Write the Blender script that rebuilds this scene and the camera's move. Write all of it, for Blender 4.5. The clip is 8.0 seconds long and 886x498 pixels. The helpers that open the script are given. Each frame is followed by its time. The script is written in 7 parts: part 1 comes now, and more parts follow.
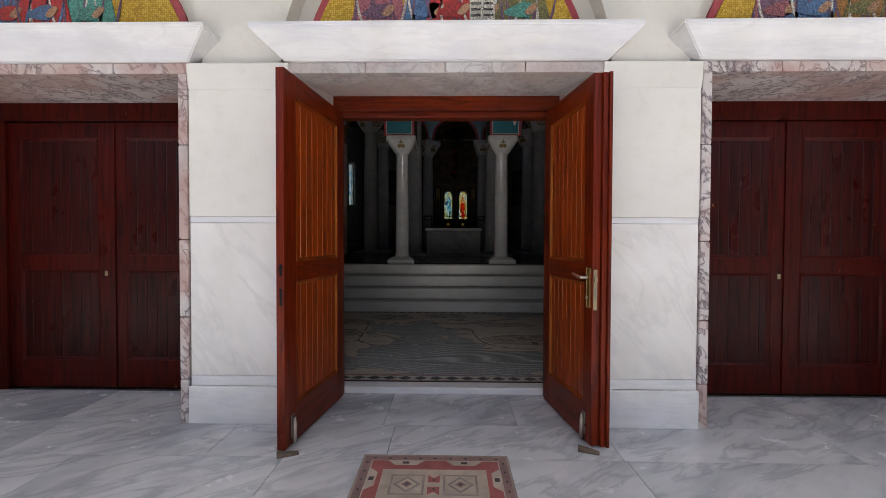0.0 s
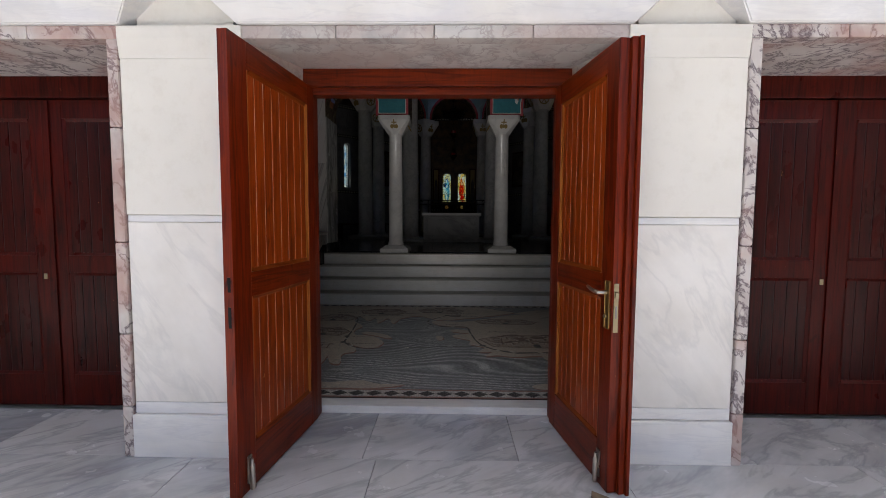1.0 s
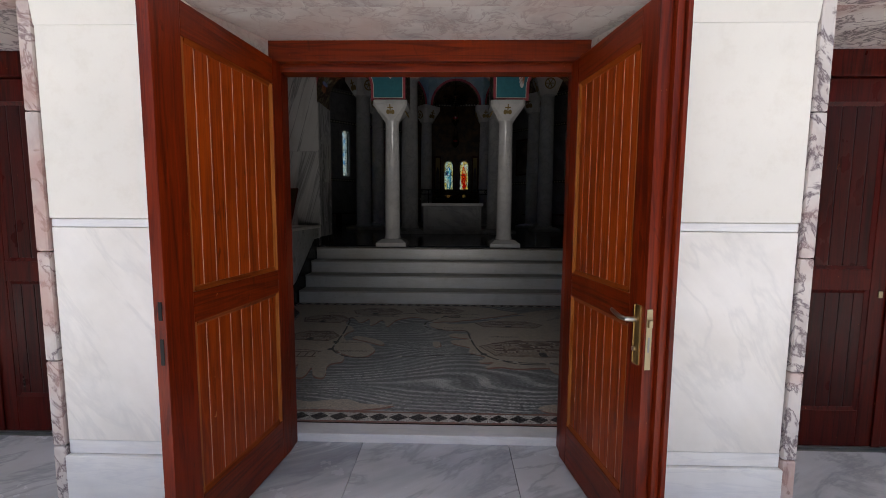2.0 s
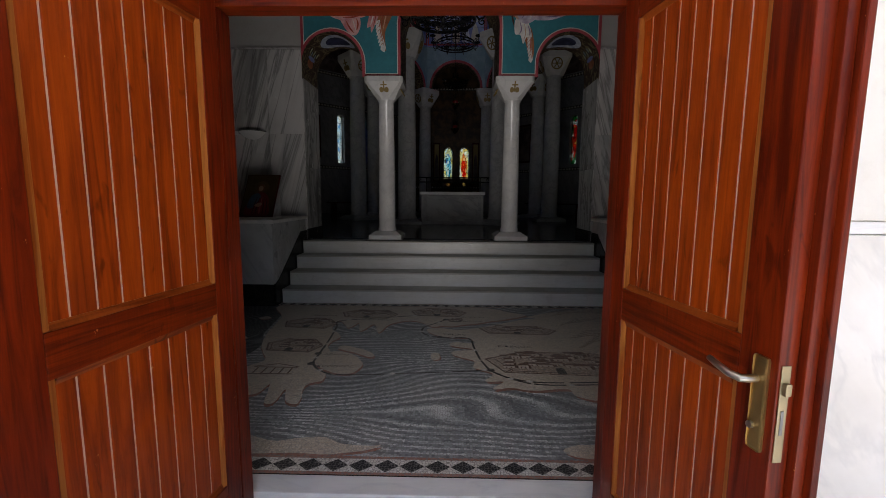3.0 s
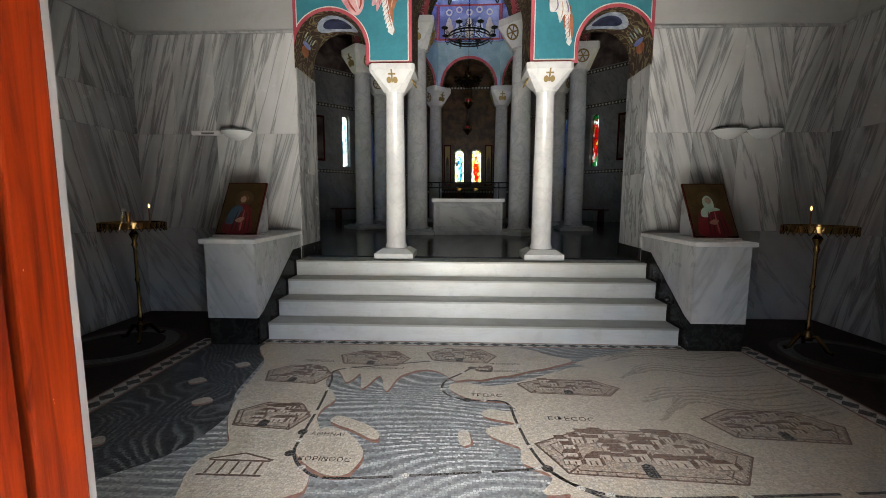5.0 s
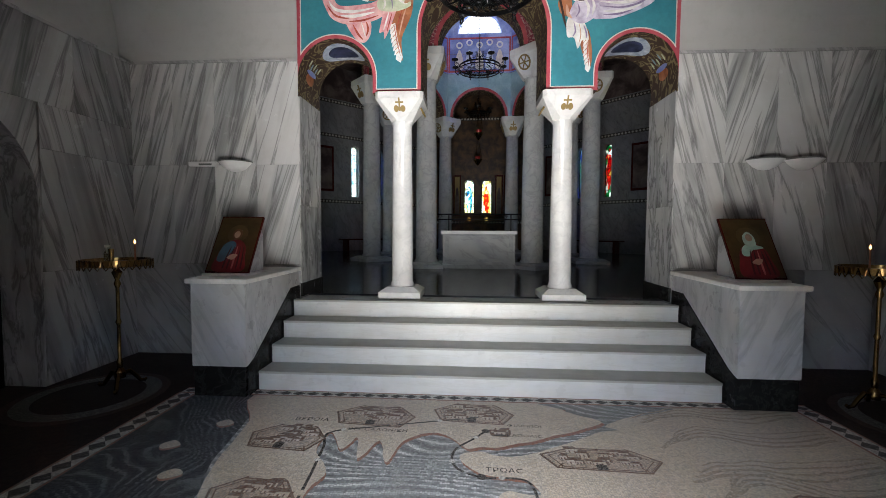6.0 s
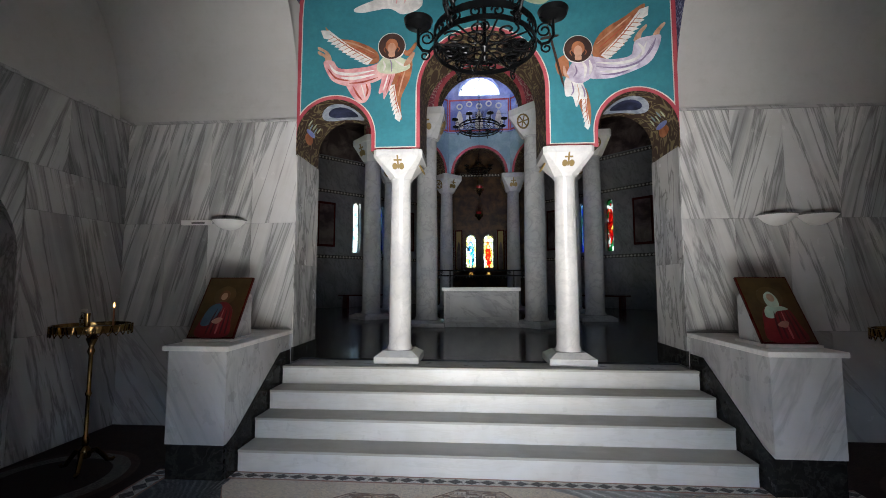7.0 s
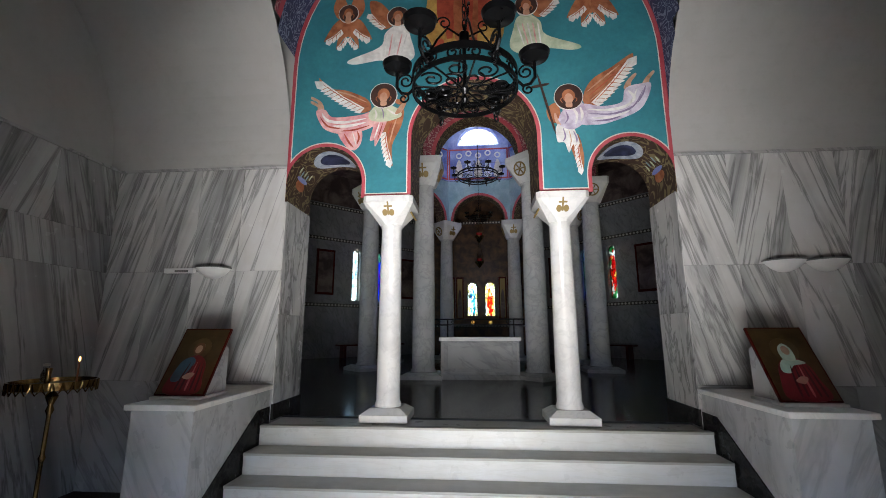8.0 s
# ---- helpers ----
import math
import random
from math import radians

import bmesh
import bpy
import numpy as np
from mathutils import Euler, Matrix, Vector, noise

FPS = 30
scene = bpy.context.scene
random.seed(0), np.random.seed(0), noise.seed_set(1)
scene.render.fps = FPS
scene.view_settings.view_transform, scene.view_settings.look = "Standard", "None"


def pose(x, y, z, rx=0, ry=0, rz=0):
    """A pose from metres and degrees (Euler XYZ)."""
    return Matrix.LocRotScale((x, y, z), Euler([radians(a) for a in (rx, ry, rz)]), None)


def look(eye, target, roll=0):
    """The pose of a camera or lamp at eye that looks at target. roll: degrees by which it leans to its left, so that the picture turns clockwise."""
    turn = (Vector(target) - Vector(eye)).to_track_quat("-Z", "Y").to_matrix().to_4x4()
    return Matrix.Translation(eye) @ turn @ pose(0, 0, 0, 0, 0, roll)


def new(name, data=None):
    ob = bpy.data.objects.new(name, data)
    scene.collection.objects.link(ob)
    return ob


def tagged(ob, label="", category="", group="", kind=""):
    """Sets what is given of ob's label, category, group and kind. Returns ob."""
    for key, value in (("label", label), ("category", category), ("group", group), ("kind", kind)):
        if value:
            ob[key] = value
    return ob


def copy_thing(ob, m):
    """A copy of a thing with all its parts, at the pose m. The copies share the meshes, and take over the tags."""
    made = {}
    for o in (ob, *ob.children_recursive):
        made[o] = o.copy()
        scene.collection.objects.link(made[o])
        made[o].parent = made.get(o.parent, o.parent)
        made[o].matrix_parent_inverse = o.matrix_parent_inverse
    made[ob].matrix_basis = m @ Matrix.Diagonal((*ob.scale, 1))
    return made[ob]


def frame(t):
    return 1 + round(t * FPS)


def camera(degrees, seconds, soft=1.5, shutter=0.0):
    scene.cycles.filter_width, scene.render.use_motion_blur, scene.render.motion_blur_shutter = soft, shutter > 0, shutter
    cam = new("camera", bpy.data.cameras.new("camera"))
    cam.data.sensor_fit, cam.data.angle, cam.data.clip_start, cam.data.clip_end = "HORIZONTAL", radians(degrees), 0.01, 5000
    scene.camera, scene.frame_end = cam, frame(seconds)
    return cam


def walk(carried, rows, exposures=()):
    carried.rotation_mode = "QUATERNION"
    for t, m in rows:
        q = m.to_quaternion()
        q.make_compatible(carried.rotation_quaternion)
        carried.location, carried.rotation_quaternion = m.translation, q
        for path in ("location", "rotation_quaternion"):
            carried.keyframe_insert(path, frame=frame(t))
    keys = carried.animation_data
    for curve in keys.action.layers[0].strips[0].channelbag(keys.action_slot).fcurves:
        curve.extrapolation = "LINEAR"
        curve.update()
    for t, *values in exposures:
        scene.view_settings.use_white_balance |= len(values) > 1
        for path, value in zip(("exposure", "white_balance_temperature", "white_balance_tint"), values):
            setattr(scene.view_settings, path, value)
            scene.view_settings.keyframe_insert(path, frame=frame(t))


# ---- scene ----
cam = camera(92.9, 8.0, soft=0.65)
PATH = [
    (0, (0.277, 0.22, 1.239), (0.24, 2.219, 1.199), 0.2),
    (0.5, (0.256, 0.379, 1.334), (0.221, 2.376, 1.233), 0.3),
    (1, (0.328, 0.691, 1.367), (0.294, 2.686, 1.235), 0.3),
    (1.5, (0.386, 0.895, 1.461), (0.349, 2.886, 1.282), 0.2),
    (1.7, (0.387, 0.981, 1.451), (0.342, 2.972, 1.268), 0.2),
    (2.8, (0.327, 1.612, 1.447), (0.287, 3.598, 1.214), 0.7),
    (3, (0.353, 1.767, 1.453), (0.311, 3.752, 1.21), 0.4),
    (3.5, (0.35, 2.038, 1.458), (0.287, 4.021, 1.208), 0.3),
    (4, (0.234, 2.317, 1.502), (0.165, 4.3, 1.25), 0.5),
    (4.5, (0.182, 2.539, 1.532), (0.108, 4.522, 1.288), 0.4),
    (4.7, (0.178, 2.655, 1.542), (0.108, 4.639, 1.299), 0.2),
    (6, (0.15, 3.252, 1.628), (0.027, 5.246, 1.532), 0.3),
    (6.5, (0.11, 3.377, 1.672), (-0.018, 5.373, 1.689), 0.2),
    (7, (0.165, 3.489, 1.696), (0.03, 5.478, 1.853), 0.0),
    (7.5, (0.267, 3.608, 1.717), (0.125, 5.582, 2.007), -0.2),
    (8, (0.296, 3.69, 1.724), (0.143, 5.648, 2.103), -0.1),
]
AX = 0.29            # the axis of the porch hall
# exposure: the camera opens up on its way from the bright porch into the dim hall
walk(cam, [(t, look(eye, target, roll)) for t, eye, target, roll in PATH],
     exposures=((0, 1.35, 6500, 13), (1.5, 1.55, 6500, 13), (2.8, 1.8, 6450, 14), (3.0, 2.0, 6500, 14), (3.5, 3.5, 6900, 9), (4.0, 4.2, 7100, 3),
                (4.5, 4.45, 6900, 5), (6.0, 4.7, 6250, 9), (8.0, 4.75, 6200, 10)))

# ---------------------------------------------------------------- light
world = bpy.data.worlds.new("sky")
scene.world = world
world.use_nodes = True
wn = world.node_tree.nodes
sky = wn.new("ShaderNodeTexSky")
sky.sky_type = "NISHITA"
sky.sun_disc = False
SUN_EL, SUN_AZ = radians(55), radians(195)
sky.sun_elevation, sky.sun_rotation = SUN_EL, SUN_AZ
world.node_tree.links.new(sky.outputs[0], wn["Background"].inputs[0])
wn["Background"].inputs[1].default_value = 0.11
sun = new("sun", bpy.data.lights.new("sun", "SUN"))
sun.data.energy, sun.data.angle, sun.data.color = 5.0, radians(0.5), (1, 0.95, 0.88)
sun_way = Vector((math.sin(SUN_AZ) * math.cos(SUN_EL), math.cos(SUN_AZ) * math.cos(SUN_EL), math.sin(SUN_EL)))
sun.matrix_world = look(sun_way * 40, (0, 0, 0))
# daylight thrown up from the sunlit paving, entering low through the open door
door_light = new("door_daylight", bpy.data.lights.new("door_daylight", "AREA"))
door_light.data.shape, door_light.data.size, door_light.data.size_y = "RECTANGLE", 1.5, 1.0
door_light.data.energy, door_light.data.spread, door_light.data.color = 2.8, radians(76), (1.0, 0.97, 0.92)
door_light.matrix_world = look((0.22, 3.56, 0.64), (0.26, 8.2, 3.2))
# and the sky's own light, falling in steeply under the lintel
sky_light = new("door_skylight", bpy.data.lights.new("door_skylight", "AREA"))
sky_light.data.shape, sky_light.data.size, sky_light.data.size_y = "RECTANGLE", 1.5, 0.5
sky_light.data.energy, sky_light.data.spread, sky_light.data.color = 0.42, radians(84), (1.0, 0.98, 0.94)
sky_light.matrix_world = look((0.22, 3.58, 1.95), (0.26, 5.6, 0.06))


# ---------------------------------------------------------------- material tools
class Nodes:
    """A short hand for a material's node tree."""

    def __init__(self, name, rough=0.5, metal=0.0):
        self.mat = bpy.data.materials.new(name)
        self.mat.use_nodes = True
        self.n, self.l = self.mat.node_tree.nodes, self.mat.node_tree.links
        self.b = self.n["Principled BSDF"]
        self.b.inputs["Roughness"].default_value = rough
        self.b.inputs["Metallic"].default_value = metal

    def add(self, kind, **inputs):
        node = self.n.new("ShaderNode" + kind)
        for key, value in inputs.items():
            self.put(node, key.replace("_", " "), value)
        return node

    def put(self, node, key, value):
        sock = node.inputs[int(key)] if key.isdigit() else node.inputs[key]
        if isinstance(value, bpy.types.NodeSocket):
            self.l.new(value, sock)
        else:
            sock.default_value = value

    def coords(self, scale=(1, 1, 1), rot=(0, 0, 0), spread=37.0):
        """Object coordinates, shifted for each object by its random number."""
        tc, info = self.add("TexCoord"), self.add("ObjectInfo")
        mul = self.add("VectorMath")
        mul.operation = "MULTIPLY"
        self.l.new(info.outputs["Random"], mul.inputs[0])
        mul.inputs[1].default_value = (spread, spread * 0.7, spread * 1.3)
        turn = self.add("Mapping")
        turn.inputs["Rotation"].default_value = [radians(a) for a in rot]
        mp = self.add("Mapping")
        mp.inputs["Scale"].default_value = scale
        add = self.add("VectorMath")
        self.l.new(tc.outputs["Object"], turn.inputs["Vector"])
        self.l.new(turn.outputs[0], mp.inputs["Vector"])
        self.l.new(mp.outputs[0], add.inputs[0])
        self.l.new(mul.outputs[0], add.inputs[1])
        return add.outputs[0]

    def noise(self, vec, scale, detail=4, rough=0.55, distortion=0.0):
        node = self.add("TexNoise", Scale=scale, Detail=detail, Roughness=rough, Distortion=distortion)
        if vec is not None:
            self.l.new(vec, node.inputs["Vector"])
        return node.outputs[0]

    def ramp(self, fac, *stops):
        node = self.add("ValToRGB")
        self.l.new(fac, node.inputs[0])
        el = node.color_ramp.elements
        while len(el) < len(stops):
            el.new(0.5)
        for e, (p, c) in zip(el, stops):
            e.position = p
            e.color = (*c, 1) if len(c) == 3 else c
        return node.outputs[0]

    def mix(self, fac, a, b, how="MIX"):
        node = self.n.new("ShaderNodeMix")
        node.data_type, node.blend_type = "RGBA", how
        for sock, v in zip((node.inputs[0], node.inputs[6], node.inputs[7]), (fac, a, b)):
            if isinstance(v, bpy.types.NodeSocket):
                self.l.new(v, sock)
            else:
                sock.default_value = v if not isinstance(v, tuple) else (*v[:3], 1)
        return node.outputs[2]

    def math(self, op, a, b=0.0):
        node = self.add("Math")
        node.operation = op
        for sock, v in zip(node.inputs, (a, b)):
            if isinstance(v, bpy.types.NodeSocket):
                self.l.new(v, sock)
            else:
                sock.default_value = v
        return node.outputs[0]

    def out(self, color, rough=None, bump=None, strength=0.2, dist=0.01):
        self.put(self.b, "Base Color", color if isinstance(color, bpy.types.NodeSocket) else (*color, 1))
        if rough is not None:
            self.put(self.b, "Roughness", rough)
        if bump is not None:
            node = self.add("Bump", Strength=strength, Distance=dist, Height=bump)
            self.l.new(node.outputs[0], self.b.inputs["Normal"])
        return self.mat


def marble(name, base, vein, dark, rot=(0, 0, 0), stretch=(6, 6, 0.7), amount=0.55, rough=0.25, scale=1.0, tint=None):
    k = Nodes(name, rough)
    v = k.coords(tuple(s * scale for s in stretch), rot)
    warp = k.noise(v, 1.3, 5, 0.6, 0.4)
    thin = k.noise(v, 2.3, 5, 0.6, 0.5)
    soft = k.ramp(warp, (0.30, vein), (0.5 + 0.1 * (1 - amount), base), (0.8, tuple(min(1, c * 1.05) for c in base)))
    line = k.ramp(k.math("ABSOLUTE", k.math("SUBTRACT", thin, 0.5)), (0.0, (1, 1, 1)), (0.045, (0, 0, 0)))
    col = k.mix(k.math("MULTIPLY", line, amount), soft, dark)
    dirt = k.ramp(k.noise(k.coords((1, 1, 1)), 3.1, 5), (0.25, (0.80, 0.78, 0.74)), (0.62, (1, 1, 1)))
    col = k.mix(0.6, col, dirt, "MULTIPLY")
    if tint:
        patch = k.ramp(k.noise(k.coords((1, 1, 1)), 2.2, 4), (0.45, (0, 0, 0)), (0.62, (1, 1, 1)))
        col = k.mix(k.math("MULTIPLY", patch, 0.7), col, tint)
    r = k.ramp(k.noise(k.coords((1, 1, 1)), 7, 4), (0.3, (rough * 0.8,) * 3), (0.75, (min(1, rough * 1.5),) * 3))
    return k.out(col, r, k.noise(k.coords((1, 1, 1)), 60, 3), 0.05, 0.003)


def wood(name, light, dark, rough=0.36, stretch=(14, 14, 0.9), gloss=0.14):
    k = Nodes(name, rough)
    k.put(k.b, "Specular IOR Level", gloss)
    v = k.coords(stretch)
    grain = k.noise(v, 2.2, 6, 0.6, 1.2)
    fine = k.noise(k.coords((60, 60, 1.5)), 2.0, 4, 0.7)
    col = k.ramp(grain, (0.34, dark), (0.50, tuple((a * 0.62 + b * 0.38) for a, b in zip(light, dark))), (0.66, light))
    col = k.mix(0.35, col, k.ramp(fine, (0.3, (0.45, 0.4, 0.4)), (0.65, (1, 1, 1))), "MULTIPLY")
    blot = k.ramp(k.noise(k.coords((1.5, 1.5, 1)), 2.4, 4), (0.3, (0.72, 0.66, 0.62)), (0.7, (1, 1, 1)))
    col = k.mix(0.8, col, blot, "MULTIPLY")
    knot = k.ramp(k.noise(k.coords((5, 5, 1.6)), 2.6, 3, 0.5, 1.5), (0.66, (1, 1, 1)), (0.74, (0.35, 0.28, 0.25)))
    col = k.mix(0.8, col, knot, "MULTIPLY")
    chip = k.ramp(k.noise(k.coords((7, 7, 4)), 3.0, 5, 0.7), (0.70, (0, 0, 0)), (0.72, (1, 1, 1)))
    col = k.mix(k.math("MULTIPLY", chip, 0.6), col, (0.55, 0.25, 0.09))
    r = k.ramp(blot, (0.6, (rough * 1.3,) * 3), (1.0, (rough * 0.85,) * 3))
    return k.out(col, r, fine, 0.12, 0.004)


def plaster(name, color, rough=0.85, grain=0.15):
    k = Nodes(name, rough)
    big = k.ramp(k.noise(k.coords(), 0.9, 5), (0.3, tuple(c * 0.86 for c in color)), (0.7, color))
    spots = k.ramp(k.noise(k.coords(), 9, 6, 0.7), (0.3, (0.93, 0.92, 0.9)), (0.5, (1, 1, 1)))
    return k.out(k.mix(0.8, big, spots, "MULTIPLY"), None, k.noise(k.coords(), 45, 4), grain, 0.004)


def painted(name, color, second, rough=0.7, scale=2.5, lo=0.4, hi=0.65):
    """Fresco paint: a brushed colour that breaks into a second one."""
    k = Nodes(name, rough)
    a = k.ramp(k.noise(k.coords(), scale, 6, 0.6, 0.4), (lo, color), (hi, second))
    b = k.ramp(k.noise(k.coords(), 22, 4), (0.3, (0.82, 0.82, 0.82)), (0.7, (1, 1, 1)))
    return k.out(k.mix(0.8, a, b, "MULTIPLY"), None, k.noise(k.coords(), 40, 3), 0.1, 0.003)


def ornament(name, ground, leaf, scale=9.0, lo=0.5, hi=0.56):
    """Painted foliage: pale curls over a dark ground."""
    k = Nodes(name, 0.7)
    v = k.coords()
    curl = k.noise(v, scale, 2, 0.4, 2.4)
    ring = k.math("ABSOLUTE", k.math("SUBTRACT", k.math("FRACT", k.math("MULTIPLY", curl, 5.0)), 0.5))
    m = k.ramp(ring, (0.10, (1, 1, 1)), (0.2, (0, 0, 0)))
    col = k.mix(k.math("MULTIPLY", m, 0.75), ground, leaf)
    dim = k.ramp(k.noise(v, 3, 4), (0.3, (0.7, 0.7, 0.7)), (0.7, (1, 1, 1)))
    return k.out(k.mix(1.0, col, dim, "MULTIPLY"))


def tesserae(name, tones, cell=70.0, rough=0.45, waves=None, joint=(0.22, 0.20, 0.18), gloss=0.22):
    """Mosaic cubes with joints; waves adds flowing rows of a paler tone."""
    k = Nodes(name, rough)
    k.put(k.b, "Specular IOR Level", gloss)
    v = k.coords(spread=0.0)
    vor = k.add("TexVoronoi", Scale=cell, Randomness=0.55)
    k.l.new(v, vor.inputs["Vector"])
    edge = k.add("TexVoronoi", Scale=cell, Randomness=0.55)
    edge.feature = "DISTANCE_TO_EDGE"
    k.l.new(v, edge.inputs["Vector"])
    sep = k.add("SeparateColor")
    k.l.new(vor.outputs["Color"], sep.inputs[0])
    base = k.ramp(k.math("ADD", k.math("MULTIPLY", sep.outputs[0], 0.45), k.math("MULTIPLY", k.noise(v, 1.6, 4), 0.6)),
                  (0.2, tones[0]), (0.55, tones[1]), (0.85, tones[2]))
    if waves:
        mp = k.add("Mapping")
        mp.inputs["Scale"].default_value = waves[1]
        mp.inputs["Rotation"].default_value = (0, 0, radians(waves[3] if len(waves) > 3 else 4))
        k.l.new(vor.outputs["Position"], mp.inputs["Vector"])
        flow = k.noise(mp.outputs[0], waves[2] * 1.5, 1.0, 0.35, 0.35)
        axes = k.add("SeparateXYZ")
        k.l.new(mp.outputs[0], axes.inputs[0])
        rows = k.math("ADD", k.math("MULTIPLY", axes.outputs[1], 15.0), k.math("MULTIPLY", flow, 17.0))
        band = k.math("ABSOLUTE", k.math("SUBTRACT", k.math("FRACT", rows), 0.5))
        m = k.ramp(band, (0.08, (1, 1, 1)), (0.18, (0, 0, 0)))
        dk = k.ramp(band, (0.30, (0, 0, 0)), (0.42, (1, 1, 1)))
        patch = k.ramp(k.noise(vor.outputs["Position"], 3.0, 2), (0.36, (0.25, 0.25, 0.25)), (0.60, (1, 1, 1)))
        base = k.mix(k.math("MULTIPLY", m, k.math("MULTIPLY", patch, 0.58)), base, waves[0])
        base = k.mix(k.math("MULTIPLY", dk, 0.38), base, tuple(c * 0.4 for c in tones[0]))
    gap = k.ramp(edge.outputs["Distance"], (0.03, (1, 1, 1)), (0.09, (0, 0, 0)))
    col = k.mix(k.math("MULTIPLY", gap, 0.8), base, joint)
    inv = k.math("SUBTRACT", 1.0, gap)
    return k.out(col, None, inv, 0.25, 0.003)


def plain(name, color, rough=0.5, metal=0.0, vary=0.12):
    k = Nodes(name, rough, metal)
    lo = tuple(c * (1 - vary) for c in color)
    return k.out(k.ramp(k.noise(k.coords(), 8, 5), (0.3, lo), (0.7, color)),
                 k.ramp(k.noise(k.coords(), 15, 4), (0.3, (rough * 0.8,) * 3), (0.7, (min(1, rough * 1.25),) * 3)))


def stained(name, figure, field, zc, h, w=0.085, gain=0.6, milky=0.35):
    """Coloured panes between lead lines: a robed form of strong colours in a pale field; daylight falls through."""
    k = Nodes(name, 0.2)
    v = k.coords((1, 1, 0.6))
    vor = k.add("TexVoronoi", Scale=13.0, Randomness=0.9)
    k.l.new(v, vor.inputs["Vector"])
    edge = k.add("TexVoronoi", Scale=13.0, Randomness=0.9)
    edge.feature = "DISTANCE_TO_EDGE"
    k.l.new(v, edge.inputs["Vector"])
    sep = k.add("SeparateColor")
    k.l.new(vor.outputs["Color"], sep.inputs[0])
    cols = []
    for tones in (field, figure):
        c = k.ramp(sep.outputs[0], *((i / len(tones), t) for i, t in enumerate(tones)))
        c.node.color_ramp.interpolation = "CONSTANT"
        cols.append(c)
    axes = k.add("SeparateXYZ")
    k.l.new(k.add("TexCoord").outputs["Object"], axes.inputs[0])
    ex = k.math("POWER", k.math("ABSOLUTE", k.math("DIVIDE", axes.outputs[0], w)), 2.0)
    ez = k.math("POWER", k.math("ABSOLUTE", k.math("DIVIDE", k.math("SUBTRACT", axes.outputs[2], zc), h)), 2.0)
    reach = k.math("ADD", k.math("ADD", ex, ez), k.math("MULTIPLY", sep.outputs[1], 0.35))
    col = k.mix(k.ramp(reach, (0.98, (1, 1, 1)), (1.0, (0, 0, 0))), cols[0], cols[1])
    lead = k.ramp(edge.outputs["Distance"], (0.03, (0.1, 0.1, 0.1)), (0.05, (1, 1, 1)))
    col = k.mix(1.0, k.mix(1.0, col, (gain, gain, gain), "MULTIPLY"), lead, "MULTIPLY")
    tr, tl, mx = k.add("BsdfTransparent"), k.add("BsdfTranslucent"), k.add("MixShader")
    k.l.new(col, tr.inputs[0])
    k.l.new(col, tl.inputs[0])
    mx.inputs[0].default_value = milky
    k.l.new(tr.outputs[0], mx.inputs[1])
    k.l.new(tl.outputs[0], mx.inputs[2])
    k.l.new(mx.outputs[0], k.n["Material Output"].inputs[0])
    return k.mat


